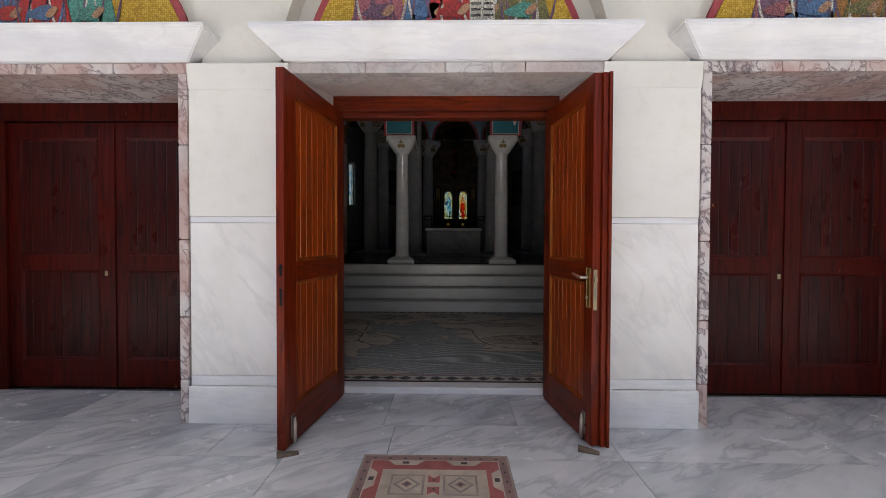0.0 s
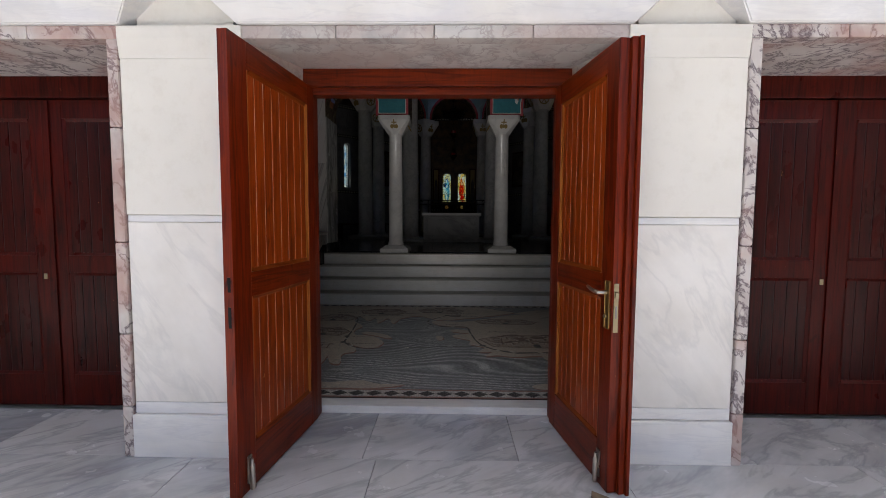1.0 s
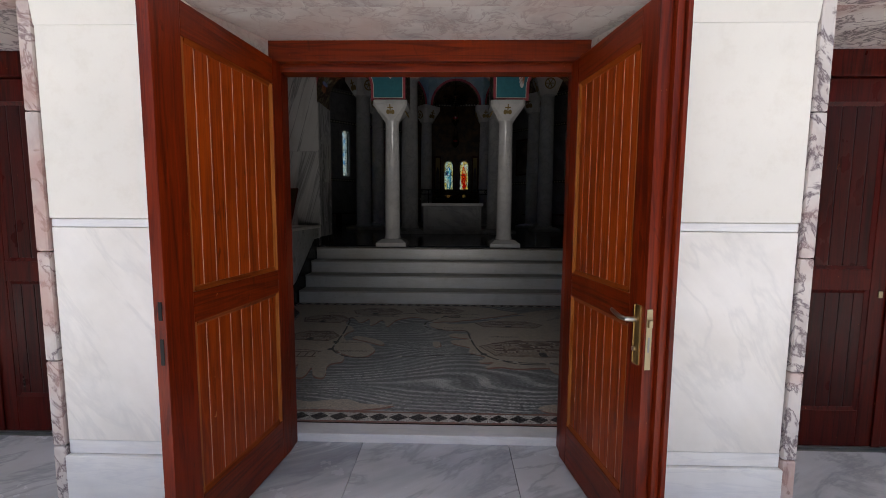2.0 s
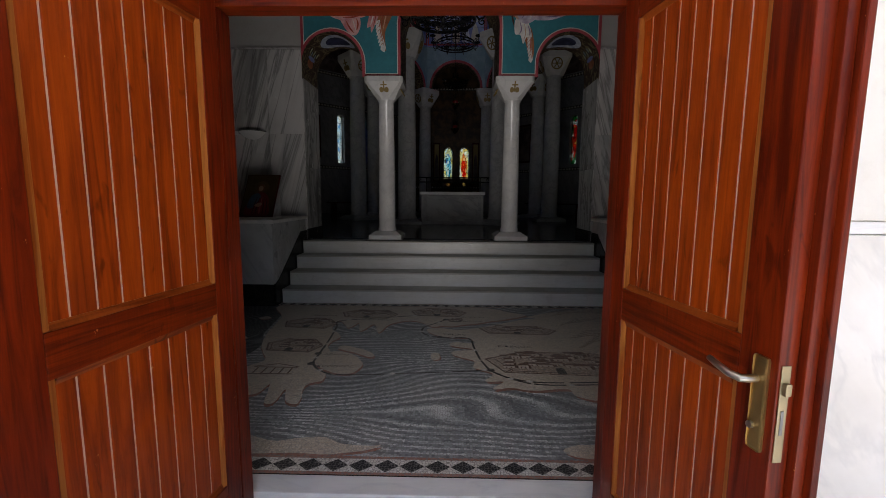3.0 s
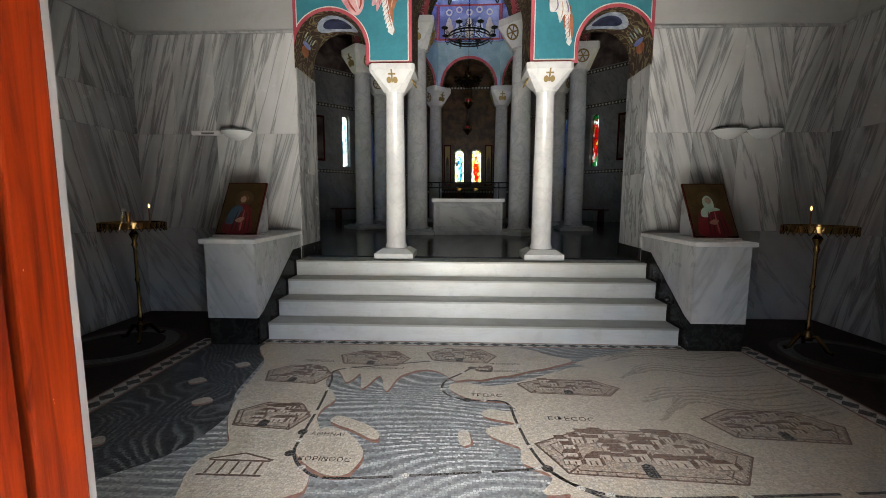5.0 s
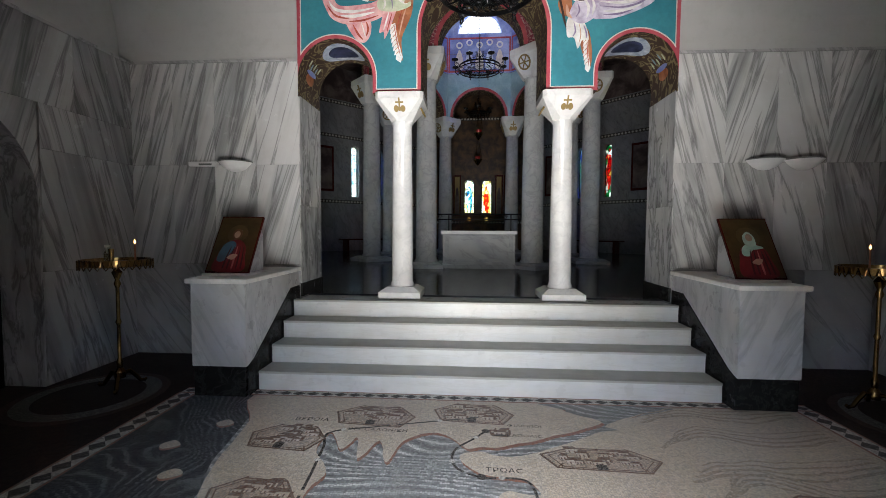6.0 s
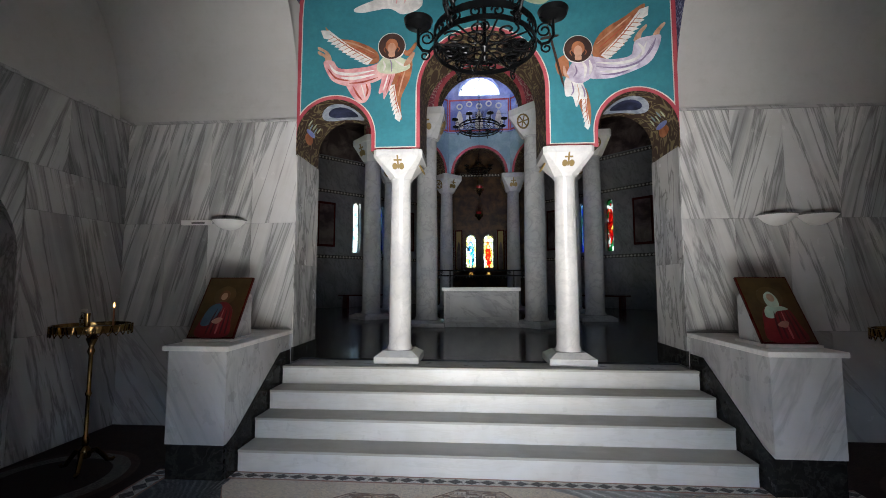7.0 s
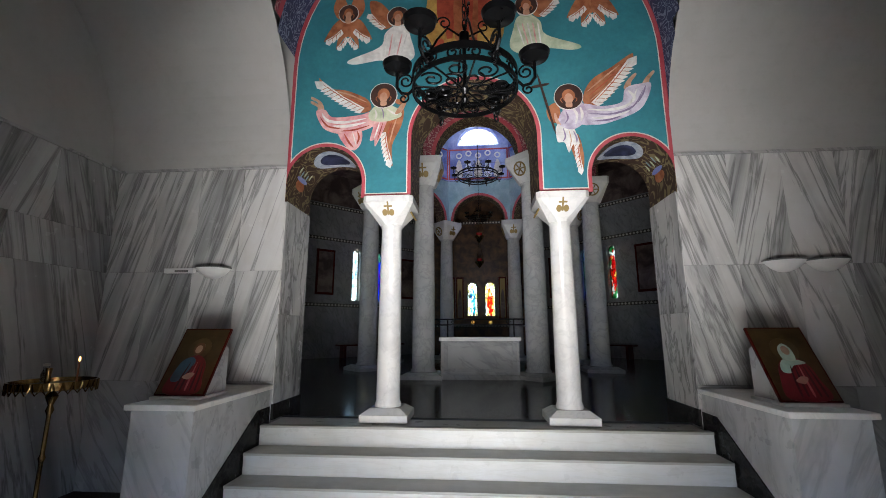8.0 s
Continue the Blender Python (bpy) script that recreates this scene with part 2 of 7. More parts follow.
M = {
    "pier": marble("white_marble_pier", (0.82, 0.79, 0.74), (0.72, 0.70, 0.66), (0.56, 0.55, 0.53), (0, 35, 0), (2.0, 2.0, 0.5), 0.32, 0.45),
    "stucco": plaster("cream_stucco", (0.80, 0.77, 0.70)),
    "lintel": marble("white_marble_lintel", (0.80, 0.79, 0.77), (0.68, 0.68, 0.70), (0.6, 0.6, 0.62), (0, 0, 0), (0.8, 2.5, 5), 0.3, 0.4),
    "pink": marble("pink_breccia_marble", (0.60, 0.55, 0.52), (0.38, 0.31, 0.30), (0.08, 0.045, 0.06), (0, 30, 20), (3, 3, 2), 0.9, 0.35, 1.2, (0.42, 0.24, 0.20)),
    "grey_pink": marble("grey_pink_marble", (0.58, 0.55, 0.52), (0.38, 0.36, 0.35), (0.20, 0.13, 0.13), (0, 20, 60), (2.5, 2.5, 2.5), 0.5, 0.35, 1.4, (0.46, 0.36, 0.32)),
    "slab": marble("grey_white_floor_marble", (0.60, 0.61, 0.63), (0.34, 0.36, 0.40), (0.26, 0.27, 0.30), (0, 0, -32), (0.5, 1.5, 3), 0.45, 0.20),
    "dado_a": marble("veined_marble", (0.60, 0.59, 0.57), (0.24, 0.24, 0.24), (0.08, 0.08, 0.08), (0, 16, 0), (1.9, 1.9, 0.12), 0.6, 0.2),
    "dado_b": marble("veined_marble_mirrored", (0.60, 0.59, 0.57), (0.24, 0.24, 0.24), (0.08, 0.08, 0.08), (0, -16, 0), (1.9, 1.9, 0.12), 0.6, 0.2),
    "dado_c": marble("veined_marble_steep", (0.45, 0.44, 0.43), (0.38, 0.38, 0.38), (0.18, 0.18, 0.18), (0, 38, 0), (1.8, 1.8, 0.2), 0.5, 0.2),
    # end walls: the same veined marble, base darkened for their weaker light
    "dado_xa": marble("veined_marble_side_shaded", (0.44, 0.43, 0.42), (0.22, 0.22, 0.22), (0.08, 0.08, 0.08), (16, 0, 0), (1.9, 1.9, 0.12), 0.6, 0.2),
    "dado_xb": marble("veined_marble_side_shaded_mirrored", (0.44, 0.43, 0.42), (0.22, 0.22, 0.22), (0.08, 0.08, 0.08), (-16, 0, 0), (1.9, 1.9, 0.12), 0.6, 0.2),
    "step": marble("white_step_marble", (0.64, 0.625, 0.58), (0.60, 0.60, 0.58), (0.5, 0.48, 0.42), (0, 0, 8), (0.6, 3, 5), 0.3, 0.3),
    # treads: step marble greyed, with the shade of grazing light in its colour
    "tread": marble("worn_shaded_tread_marble", (0.42, 0.40, 0.35), (0.36, 0.345, 0.30), (0.33, 0.315, 0.275), (0, 0, 5), (0.7, 3, 3), 0.01, 0.4),
    "column": marble("column_marble", (0.68, 0.67, 0.645), (0.58, 0.58, 0.58), (0.45, 0.45, 0.45), (0, 40, 0), (1.6, 1.6, 1.6), 0.3, 0.16),
    "greycol": marble("grey_column_marble", (0.55, 0.55, 0.545), (0.46, 0.47, 0.48), (0.28, 0.28, 0.3), (0, 40, 0), (1.6, 1.6, 1.6), 0.4, 0.16),
    # grey marble with the rotunda's dimness put into its colour
    "rotunda_wall": marble("rotunda_wall_marble_shaded", (0.27, 0.27, 0.28), (0.20, 0.20, 0.21), (0.12, 0.12, 0.13), (0, 38, 0), (1.8, 1.8, 0.2), 0.5, 0.3),
    "parapet": marble("parapet_marble", (0.42, 0.42, 0.42), (0.30, 0.31, 0.32), (0.2, 0.2, 0.2), (0, 55, 0), (1.4, 1.4, 0.5), 0.5, 0.55),
    "pedestal": marble("pedestal_marble", (0.60, 0.59, 0.57), (0.40, 0.40, 0.39), (0.26, 0.26, 0.25), (0, 28, 0), (1.6, 1.6, 0.2), 0.4, 0.3),
    "pedestal_side": marble("pedestal_marble_side", (0.60, 0.59, 0.57), (0.40, 0.40, 0.39), (0.26, 0.26, 0.25), (0, -28, 0), (1.6, 1.6, 0.2), 0.4, 0.3),
    "dark_floor": marble("dark_polished_floor", (0.034, 0.038, 0.042), (0.022, 0.025, 0.028), (0.08, 0.08, 0.08), (0, 0, 20), (1.5, 3, 2), 0.4, 0.12),
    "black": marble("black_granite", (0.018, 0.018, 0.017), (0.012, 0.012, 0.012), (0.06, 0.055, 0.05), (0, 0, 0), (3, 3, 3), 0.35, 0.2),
    "wood": wood("varnished_red_wood", (0.20, 0.020, 0.002), (0.075, 0.006, 0.001), gloss=0.2),
    "board": wood("varnished_red_boards", (0.37, 0.056, 0.0035), (0.19, 0.023, 0.002), gloss=0.2),
    "worn": wood("worn_orange_moulding", (0.47, 0.175, 0.038), (0.28, 0.066, 0.009)),
    "worn_rail": wood("worn_orange_rail_moulding", (0.31, 0.070, 0.010), (0.13, 0.018, 0.002), stretch=(0.9, 14, 14), gloss=0.2),
    "hill": tesserae("hill_mosaic", ((0.34, 0.26, 0.18), (0.50, 0.41, 0.31), (0.62, 0.54, 0.43)), 62, 0.4),
    "rail": wood("varnished_red_rail", (0.22, 0.026, 0.002), (0.075, 0.006, 0.001), stretch=(0.9, 14, 14), gloss=0.22),
    "groove": plain("pale_groove", (0.52, 0.32, 0.23), 0.6),
    # dimmed copies of the red door wood, shade mixed into the colour
    "wood_dim": wood("dimmed_red_wood", (0.085, 0.006, 0.003), (0.024, 0.0025, 0.0015), 0.32, gloss=0.13),
    "board_dim": wood("dimmed_red_boards", (0.060, 0.0042, 0.0025), (0.016, 0.0018, 0.0012), 0.30, gloss=0.16),
    "groove_dim": plain("dimmed_groove", (0.020, 0.004, 0.003), 0.6),
    "teal": painted("teal_fresco", (0.030, 0.19, 0.235), (0.045, 0.25, 0.29), scale=1.6),
    "red_line": painted("red_border_paint", (0.38, 0.045, 0.065), (0.50, 0.10, 0.115)),
    "white_line": painted("white_border_paint", (0.75, 0.70, 0.62), (0.6, 0.55, 0.5)),
    "band": ornament("blue_foliage_paint", (0.045, 0.05, 0.12), (0.35, 0.38, 0.48), 5.0),
    "soffit": ornament("brown_foliage_paint", (0.055, 0.026, 0.015), (0.30, 0.25, 0.12), 3.2),
    "vault_red": ornament("red_vault_paint", (0.26, 0.04, 0.065), (0.55, 0.40, 0.36), 4.0),
    "blue_fresco": painted("blue_fresco", (0.14, 0.18, 0.48), (0.42, 0.48, 0.76), scale=1.4),
    "pale_fresco": painted("pale_blue_fresco", (0.55, 0.62, 0.82), (0.80, 0.84, 0.94), scale=5.0),
    "drum_teal": painted("pale_teal_fresco", (0.20, 0.33, 0.38), (0.34, 0.47, 0.53), scale=1.8),
    "apse_gold": painted("gilded_apse_paint", (0.040, 0.018, 0.008), (0.14, 0.070, 0.022), 0.4, scale=3.2),
    "navy": painted("navy_fresco", (0.012, 0.016, 0.045), (0.05, 0.06, 0.14), scale=6.0),
    "cloud": painted("pale_cloud_fresco", (0.30, 0.36, 0.46), (0.62, 0.66, 0.72), scale=9.0),
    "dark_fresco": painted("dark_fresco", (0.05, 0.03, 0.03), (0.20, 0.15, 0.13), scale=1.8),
    "plaster_in": plaster("hall_plaster", (0.44, 0.43, 0.405)),
    "gold_mosaic": tesserae("gold_mosaic", ((0.40, 0.22, 0.02), (0.62, 0.39, 0.04), (0.78, 0.56, 0.11)), 70, 0.3, None, (0.16, 0.10, 0.03)),
    "sea": tesserae("sea_mosaic", ((0.17, 0.178, 0.18), (0.28, 0.29, 0.29), (0.42, 0.43, 0.42)), 62, 0.4, ((0.88, 0.88, 0.84), (0.42, 1.0, 1), 0.75)),
    "land": tesserae("land_mosaic", ((0.51, 0.42, 0.315), (0.62, 0.525, 0.41), (0.70, 0.61, 0.495)), 62, 0.4, None, (0.36, 0.33, 0.29)),
    "coast": tesserae("coast_mosaic", ((0.30, 0.10, 0.07), (0.36, 0.17, 0.12), (0.42, 0.26, 0.19)), 62, 0.4),
    "brown": tesserae("brown_mosaic", ((0.11, 0.05, 0.034), (0.18, 0.095, 0.065), (0.27, 0.16, 0.11)), 62, 0.4),
    "dark_sea": tesserae("dark_sea_mosaic", ((0.035, 0.038, 0.042), (0.06, 0.066, 0.07), (0.11, 0.12, 0.125)), 62, 0.4, ((0.30, 0.30, 0.30), (0.8, 0.9, 1), 1.2, 60), (0.08, 0.08, 0.08), 0.15),
    "dark_brown": tesserae("dark_brown_mosaic", ((0.030, 0.017, 0.012), (0.055, 0.032, 0.024), (0.09, 0.055, 0.04)), 62, 0.55, None, (0.04, 0.034, 0.03), 0.15),
    "blackm": tesserae("black_mosaic", ((0.012, 0.012, 0.014), (0.025, 0.022, 0.02), (0.05, 0.045, 0.04)), 62, 0.4),
    "whitem": tesserae("white_mosaic", ((0.55, 0.52, 0.46), (0.68, 0.65, 0.58), (0.76, 0.74, 0.7)), 62, 0.4),
    "border_floor": tesserae("dark_red_mosaic", ((0.016, 0.009, 0.008), (0.032, 0.017, 0.014), (0.055, 0.032, 0.026)), 62, 0.6, None, (0.03, 0.026, 0.022), 0.12),
    "iron": plain("black_wrought_iron", (0.0022, 0.0022, 0.0025), 0.32, 0.0),
    "brass": plain("polished_brass", (0.38, 0.235, 0.085), 0.17, 1.0, 0.4),
    "plate_brass": plain("worn_plate_brass", (0.46, 0.30, 0.11), 0.38, 0.9, 0.35),
    "steel": plain("brushed_steel", (0.50, 0.47, 0.41), 0.32, 1.0),
    "dull": plain("dull_lock_metal", (0.34, 0.28, 0.17), 0.45, 0.9),
    "gold": plain("dull_gold_paint", (0.26, 0.18, 0.06), 0.45, 0.4),
    "weathered": plain("weathered_wood", (0.20, 0.145, 0.10), 0.8, 0.0, 0.4),
    "white": plain("white_enamel", (0.78, 0.77, 0.74), 0.4),
    "grey": plain("grey_plastic", (0.16, 0.16, 0.15), 0.5),
    "glass": None,
    "asphalt": plaster("pale_paving", (0.60, 0.57, 0.52)),
    "glass_a": stained("stained_glass_blue", ((0.05, 0.30, 0.75), (0.30, 0.75, 0.85), (0.85, 0.95, 0.85), (0.10, 0.45, 0.60)), ((0.95, 0.92, 0.60), (0.85, 0.95, 0.90), (0.95, 0.80, 0.35)), 2.85, 0.62, 0.14),
    "glass_b": stained("stained_glass_red", ((0.90, 0.08, 0.03), (0.95, 0.35, 0.08), (0.80, 0.04, 0.03), (0.95, 0.70, 0.40)), ((0.95, 0.90, 0.55), (0.95, 0.75, 0.30), (0.90, 0.95, 0.90)), 2.85, 0.62, 0.14),
    "glass_c": stained("stained_glass_mixed", ((0.75, 0.02, 0.02), (0.90, 0.12, 0.04), (0.95, 0.75, 0.25), (0.60, 0.02, 0.03)), ((0.90, 0.95, 0.85), (0.05, 0.35, 0.12), (0.80, 0.05, 0.04), (0.10, 0.45, 0.20)), 3.75, 0.70, 0.10, 0.4),
    "glass_d": stained("stained_glass_deep_blue", ((0.03, 0.08, 0.75), (0.10, 0.20, 0.80), (0.30, 0.06, 0.55), (0.05, 0.12, 0.85)), ((0.25, 0.55, 0.40), (0.05, 0.15, 0.80), (0.45, 0.70, 0.85)), 3.65, 0.80, 0.11, 0.45),
    "glass_r": stained("stained_glass_amber", ((0.90, 0.70, 0.35), (0.95, 0.90, 0.70), (0.80, 0.55, 0.30)), ((0.90, 0.75, 0.40), (0.85, 0.60, 0.30)), 2.03, 0.06, 0.06, 0.3),
    "glass_f": stained("stained_glass_sky", ((1.0, 0.97, 0.92), (1.0, 0.98, 0.95), (0.96, 0.95, 0.92)), ((1.0, 0.97, 0.93), (0.97, 0.96, 0.94)), 8.4, 0.5, 0.5, 0.85, 1.0),
    "glass_e": stained("stained_glass_pale", ((0.75, 0.90, 0.92), (0.95, 0.92, 0.75), (0.30, 0.60, 0.85), (0.90, 0.95, 0.92)), ((0.90, 0.95, 0.90), (0.80, 0.92, 0.95), (0.95, 0.95, 0.85)), 3.70, 0.75, 0.10),
}


M["dark_floor"].node_tree.nodes["Principled BSDF"].inputs["Specular IOR Level"].default_value = 0.25
M["black"].node_tree.nodes["Principled BSDF"].inputs["Specular IOR Level"].default_value = 0.12

M["iron"].node_tree.nodes["Principled BSDF"].inputs["Specular IOR Level"].default_value = 0.18


# ---------------------------------------------------------------- mesh tools
def part(name, bm, material, parent=None, label=""):
    me = bpy.data.meshes.new(name)
    bmesh.ops.recalc_face_normals(bm, faces=bm.faces)
    bm.to_mesh(me)
    bm.free()
    me.materials.append(material)
    ob = new(name, me)
    ob.parent = parent
    if label:
        tagged(ob, label)
    return ob


def smooth(ob, angle=40):
    ob.data.shade_smooth()
    ob.data.set_sharp_from_angle(angle=radians(angle))
    return ob


def thing(name, label, category, m=None, group="", kind=""):
    ob = tagged(new(name), label, category, group, kind)
    ob.empty_display_size = 0.1
    if m is not None:
        ob.matrix_basis = m
    return ob


def setting(name, bm, material, label, category="wall"):
    return tagged(part(name, bm, material), label, category, kind="structure")


def box(x0, x1, y0, y1, z0, z1, bevel=0.0, bm=None):
    own = bmesh.new()
    bmesh.ops.create_cube(own, size=1, matrix=Matrix.LocRotScale(((x0 + x1) / 2, (y0 + y1) / 2, (z0 + z1) / 2), None, (abs(x1 - x0), abs(y1 - y0), abs(z1 - z0))))
    if bevel:
        bmesh.ops.bevel(own, geom=own.edges, offset=bevel, segments=2, affect="EDGES", profile=0.6)
    return merge(bm, own)


def merge(bm, own):
    if bm is None:
        return own
    me = bpy.data.meshes.new("tmp")
    own.to_mesh(me)
    own.free()
    bm.from_mesh(me)
    bpy.data.meshes.remove(me)
    return bm


def prism(outline, lo, hi, axis="y", bm=None, bevel=0.0):
    """An outline in the plane across the axis, drawn out from lo to hi along it."""
    own = bmesh.new()
    at = {"x": lambda a, b, c: (c, a, b), "y": lambda a, b, c: (a, c, b), "z": lambda a, b, c: (a, b, c)}[axis]
    rows = [[own.verts.new(at(a, b, c)) for a, b in outline] for c in (lo, hi)]
    n = len(outline)
    own.faces.new(rows[0])
    own.faces.new(rows[1][::-1])
    for i in range(n):
        own.faces.new((rows[0][i], rows[1][i], rows[1][(i + 1) % n], rows[0][(i + 1) % n]))
    if bevel:
        bmesh.ops.bevel(own, geom=own.edges, offset=bevel, segments=1, affect="EDGES")
    return merge(bm, own)


def sheet(outline, z, bm=None, drop=0.0):
    own = bmesh.new()
    own.faces.new([own.verts.new((x, y, z)) for x, y in outline])
    return merge(bm, own)


def lathe(profile, segs=32, bm=None, m=None, turn=0.0, spin=360.0):
    """A profile of (radius, height) turned round z; a profile that returns to its start makes a hollow ring."""
    own = bmesh.new()
    rings = []
    closed = spin >= 360
    n = segs if closed else segs + 1
    for r, z in profile:
        rings.append([own.verts.new((r * math.cos(turn + radians(spin) * i / segs), r * math.sin(turn + radians(spin) * i / segs), z)) for i in range(n)])
    for a, b in zip(rings, rings[1:]):
        for i in range(n if closed else n - 1):
            j = (i + 1) % n
            own.faces.new((a[i], a[j], b[j], b[i]))
    if closed and profile[0] != profile[-1]:
        for ring in (rings[0], rings[-1]):
            if ring[0].co.xy.length > 1e-5:
                own.faces.new(ring)
    bmesh.ops.remove_doubles(own, verts=own.verts, dist=1e-5)
    if m is not None:
        own.transform(m)
    return merge(bm, own)


def tube(points, radius, sides=8, bm=None, closed=False):
    own = bmesh.new()
    pts = [Vector(p) for p in points]
    n = len(pts)
    rings, side = [], None
    for i, p in enumerate(pts):
        a = pts[(i - 1) % n] if closed or i else p
        b = pts[(i + 1) % n] if closed or i < n - 1 else p
        d = (b - a).normalized()
        if side is None:
            side = d.cross(Vector((0.31, 0.52, 0.79))).normalized()
        side = (side - d * side.dot(d)).normalized()
        up = d.cross(side)
        r = radius(i / (n - 1)) if callable(radius) else radius
        rings.append([own.verts.new(p + (side * math.cos(2 * math.pi * k / sides) + up * math.sin(2 * math.pi * k / sides)) * r) for k in range(sides)])
    for i in range(n if closed else n - 1):
        a, b = rings[i], rings[(i + 1) % n]
        for k in range(sides):
            own.faces.new((a[k], a[(k + 1) % sides], b[(k + 1) % sides], b[k]))
    if not closed:
        own.faces.new(rings[0][::-1])
        own.faces.new(rings[-1])
    return merge(bm, own)


def arc(cx, cz, r, a0, a1, n=24):
    return [(cx + r * math.cos(radians(a0 + (a1 - a0) * i / n)), cz + r * math.sin(radians(a0 + (a1 - a0) * i / n))) for i in range(n + 1)]


def spline(points, n=6, rough=0.0, closed=True):
    """A smooth line through some points, with an uneven edge if rough."""
    out, k = [], len(points)
    for i in range(k if closed else k - 1):
        p = [Vector(points[(i + j - 1) % k] if closed else points[min(max(i + j - 1, 0), k - 1)]) for j in range(4)]
        for s in range(n):
            t = s / n
            q = 0.5 * ((2 * p[1]) + (p[2] - p[0]) * t + (2 * p[0] - 5 * p[1] + 4 * p[2] - p[3]) * t * t + (3 * p[1] - p[0] - 3 * p[2] + p[3]) * t ** 3)
            if rough:
                q = q + Vector((noise.noise((q.x * 7, q.y * 7, 1.7)), noise.noise((q.x * 7, q.y * 7, 9.1)))) * rough
            out.append((q.x, q.y))
    if not closed:
        out.append(tuple(points[-1]))
    return out


def ribbon(line, width, z, bm=None, dash=0):
    """A flat strip along a line on the floor; dash leaves out every dash-th piece."""
    own = bmesh.new()
    left, right = [], []
    n = len(line)
    for i, p in enumerate(line):
        d = (Vector(line[min(i + 1, n - 1)]) - Vector(line[max(i - 1, 0)])).normalized()
        s = Vector((-d.y, d.x)) * width / 2
        left.append((p[0] + s.x, p[1] + s.y, z))
        right.append((p[0] - s.x, p[1] - s.y, z))
    for i in range(n - 1):
        if dash and i % dash == dash - 1:
            continue
        own.faces.new([own.verts.new(v) for v in (left[i], left[i + 1], right[i + 1], right[i])])
    bmesh.ops.remove_doubles(own, verts=own.verts, dist=1e-5)
    return merge(bm, own)


# ================================================================ setting: ground, porch floor
FL, UP = 0.06, 0.80          # hall floor, upper floor
setting("ground", box(-60, 60, -80, 120, -0.4, -0.03), M["asphalt"], "pale paved ground round the church", "ground")
porch = setting("pavement", box(-7, 7.5, -2.2, 3.66, -0.2, -0.012), M["grey"], "bedding under the porch paving slabs", "pavement")

# unseen roof on two far posts, added for shade: sun reaches front paving only
bm = box(-8, 8.5, -0.95, 3.0, 4.15, 4.4)
setting("ceiling_porch", bm, M["stucco"], "plain white unseen roof added to shade the church front", "ceiling")
for x in (-7.6, 8.1):
    setting("porch_post", box(x - 0.25, x + 0.25, -0.9, -0.4, -0.05, 4.15), M["stucco"], "plain white unseen post under the added roof", "post")

# plain unseen walls round the forecourt, added to cut low light into the hall
BLOCKER = plaster("grey_light_block", (0.36, 0.34, 0.31))
setting("wall_court_south", box(-8.6, 9.1, -6.9, -6.5, -0.1, 4.4), BLOCKER, "plain grey unseen wall added to block low light")
for x0, x1 in ((-8.6, -8.2), (8.7, 9.1)):
    setting("wall_court_side", box(x0, x1, -6.5, 3.7, -0.1, 4.4), BLOCKER, "plain grey unseen side wall added to block low light")

# ================================================================ facade
PY = 3.03                    # front of the piers


def upper_outline(x0, x1, z0, z1, centres, r):
    """The wall above the lintels with its round recesses, as one outline open below."""
    pts = [(x0, z0)]
    for c in centres:
        pts += [(c - r, z0)] + arc(c, z0 + 0.02, r, 180, 0, 28) + [(c + r, z0)]
    return pts + [(x1, z0), (x1, z1), (x0, z1)]


DOORS = (-2.50, 0.235, 2.95)   # centres of the three doorways
bm = prism(upper_outline(-6.5, 7.0, 2.42, 5.2, DOORS, 1.10), PY + 0.02, 3.75)
box(-6.5, 7.0, 3.20, 3.75, 2.42, 3.9, bm=bm)
box(-6.5, 7.0, 3.30, 3.75, 3.9, 7.3, bm=bm)
facade = setting("wall_south", bm, M["stucco"], "cream stucco church front with round recesses over the doors")
for i, c in enumerate(DOORS):
    lun = [(c - 0.98, 2.42)] + arc(c, 2.44, 0.98, 180, 0, 32) + [(c + 0.98, 2.42)]
    part("tympanum_border", prism(lun, 3.17, 3.203), M["red_line"], facade, "dark red border of the mosaic lunette")
    lun = [(c - 0.93, 2.42)] + arc(c, 2.44, 0.93, 180, 0, 32) + [(c + 0.93, 2.42)]
    part("tympanum", prism(lun, 3.160, 3.172), M["gold_mosaic"], facade, "gold mosaic lunette with robed shapes")

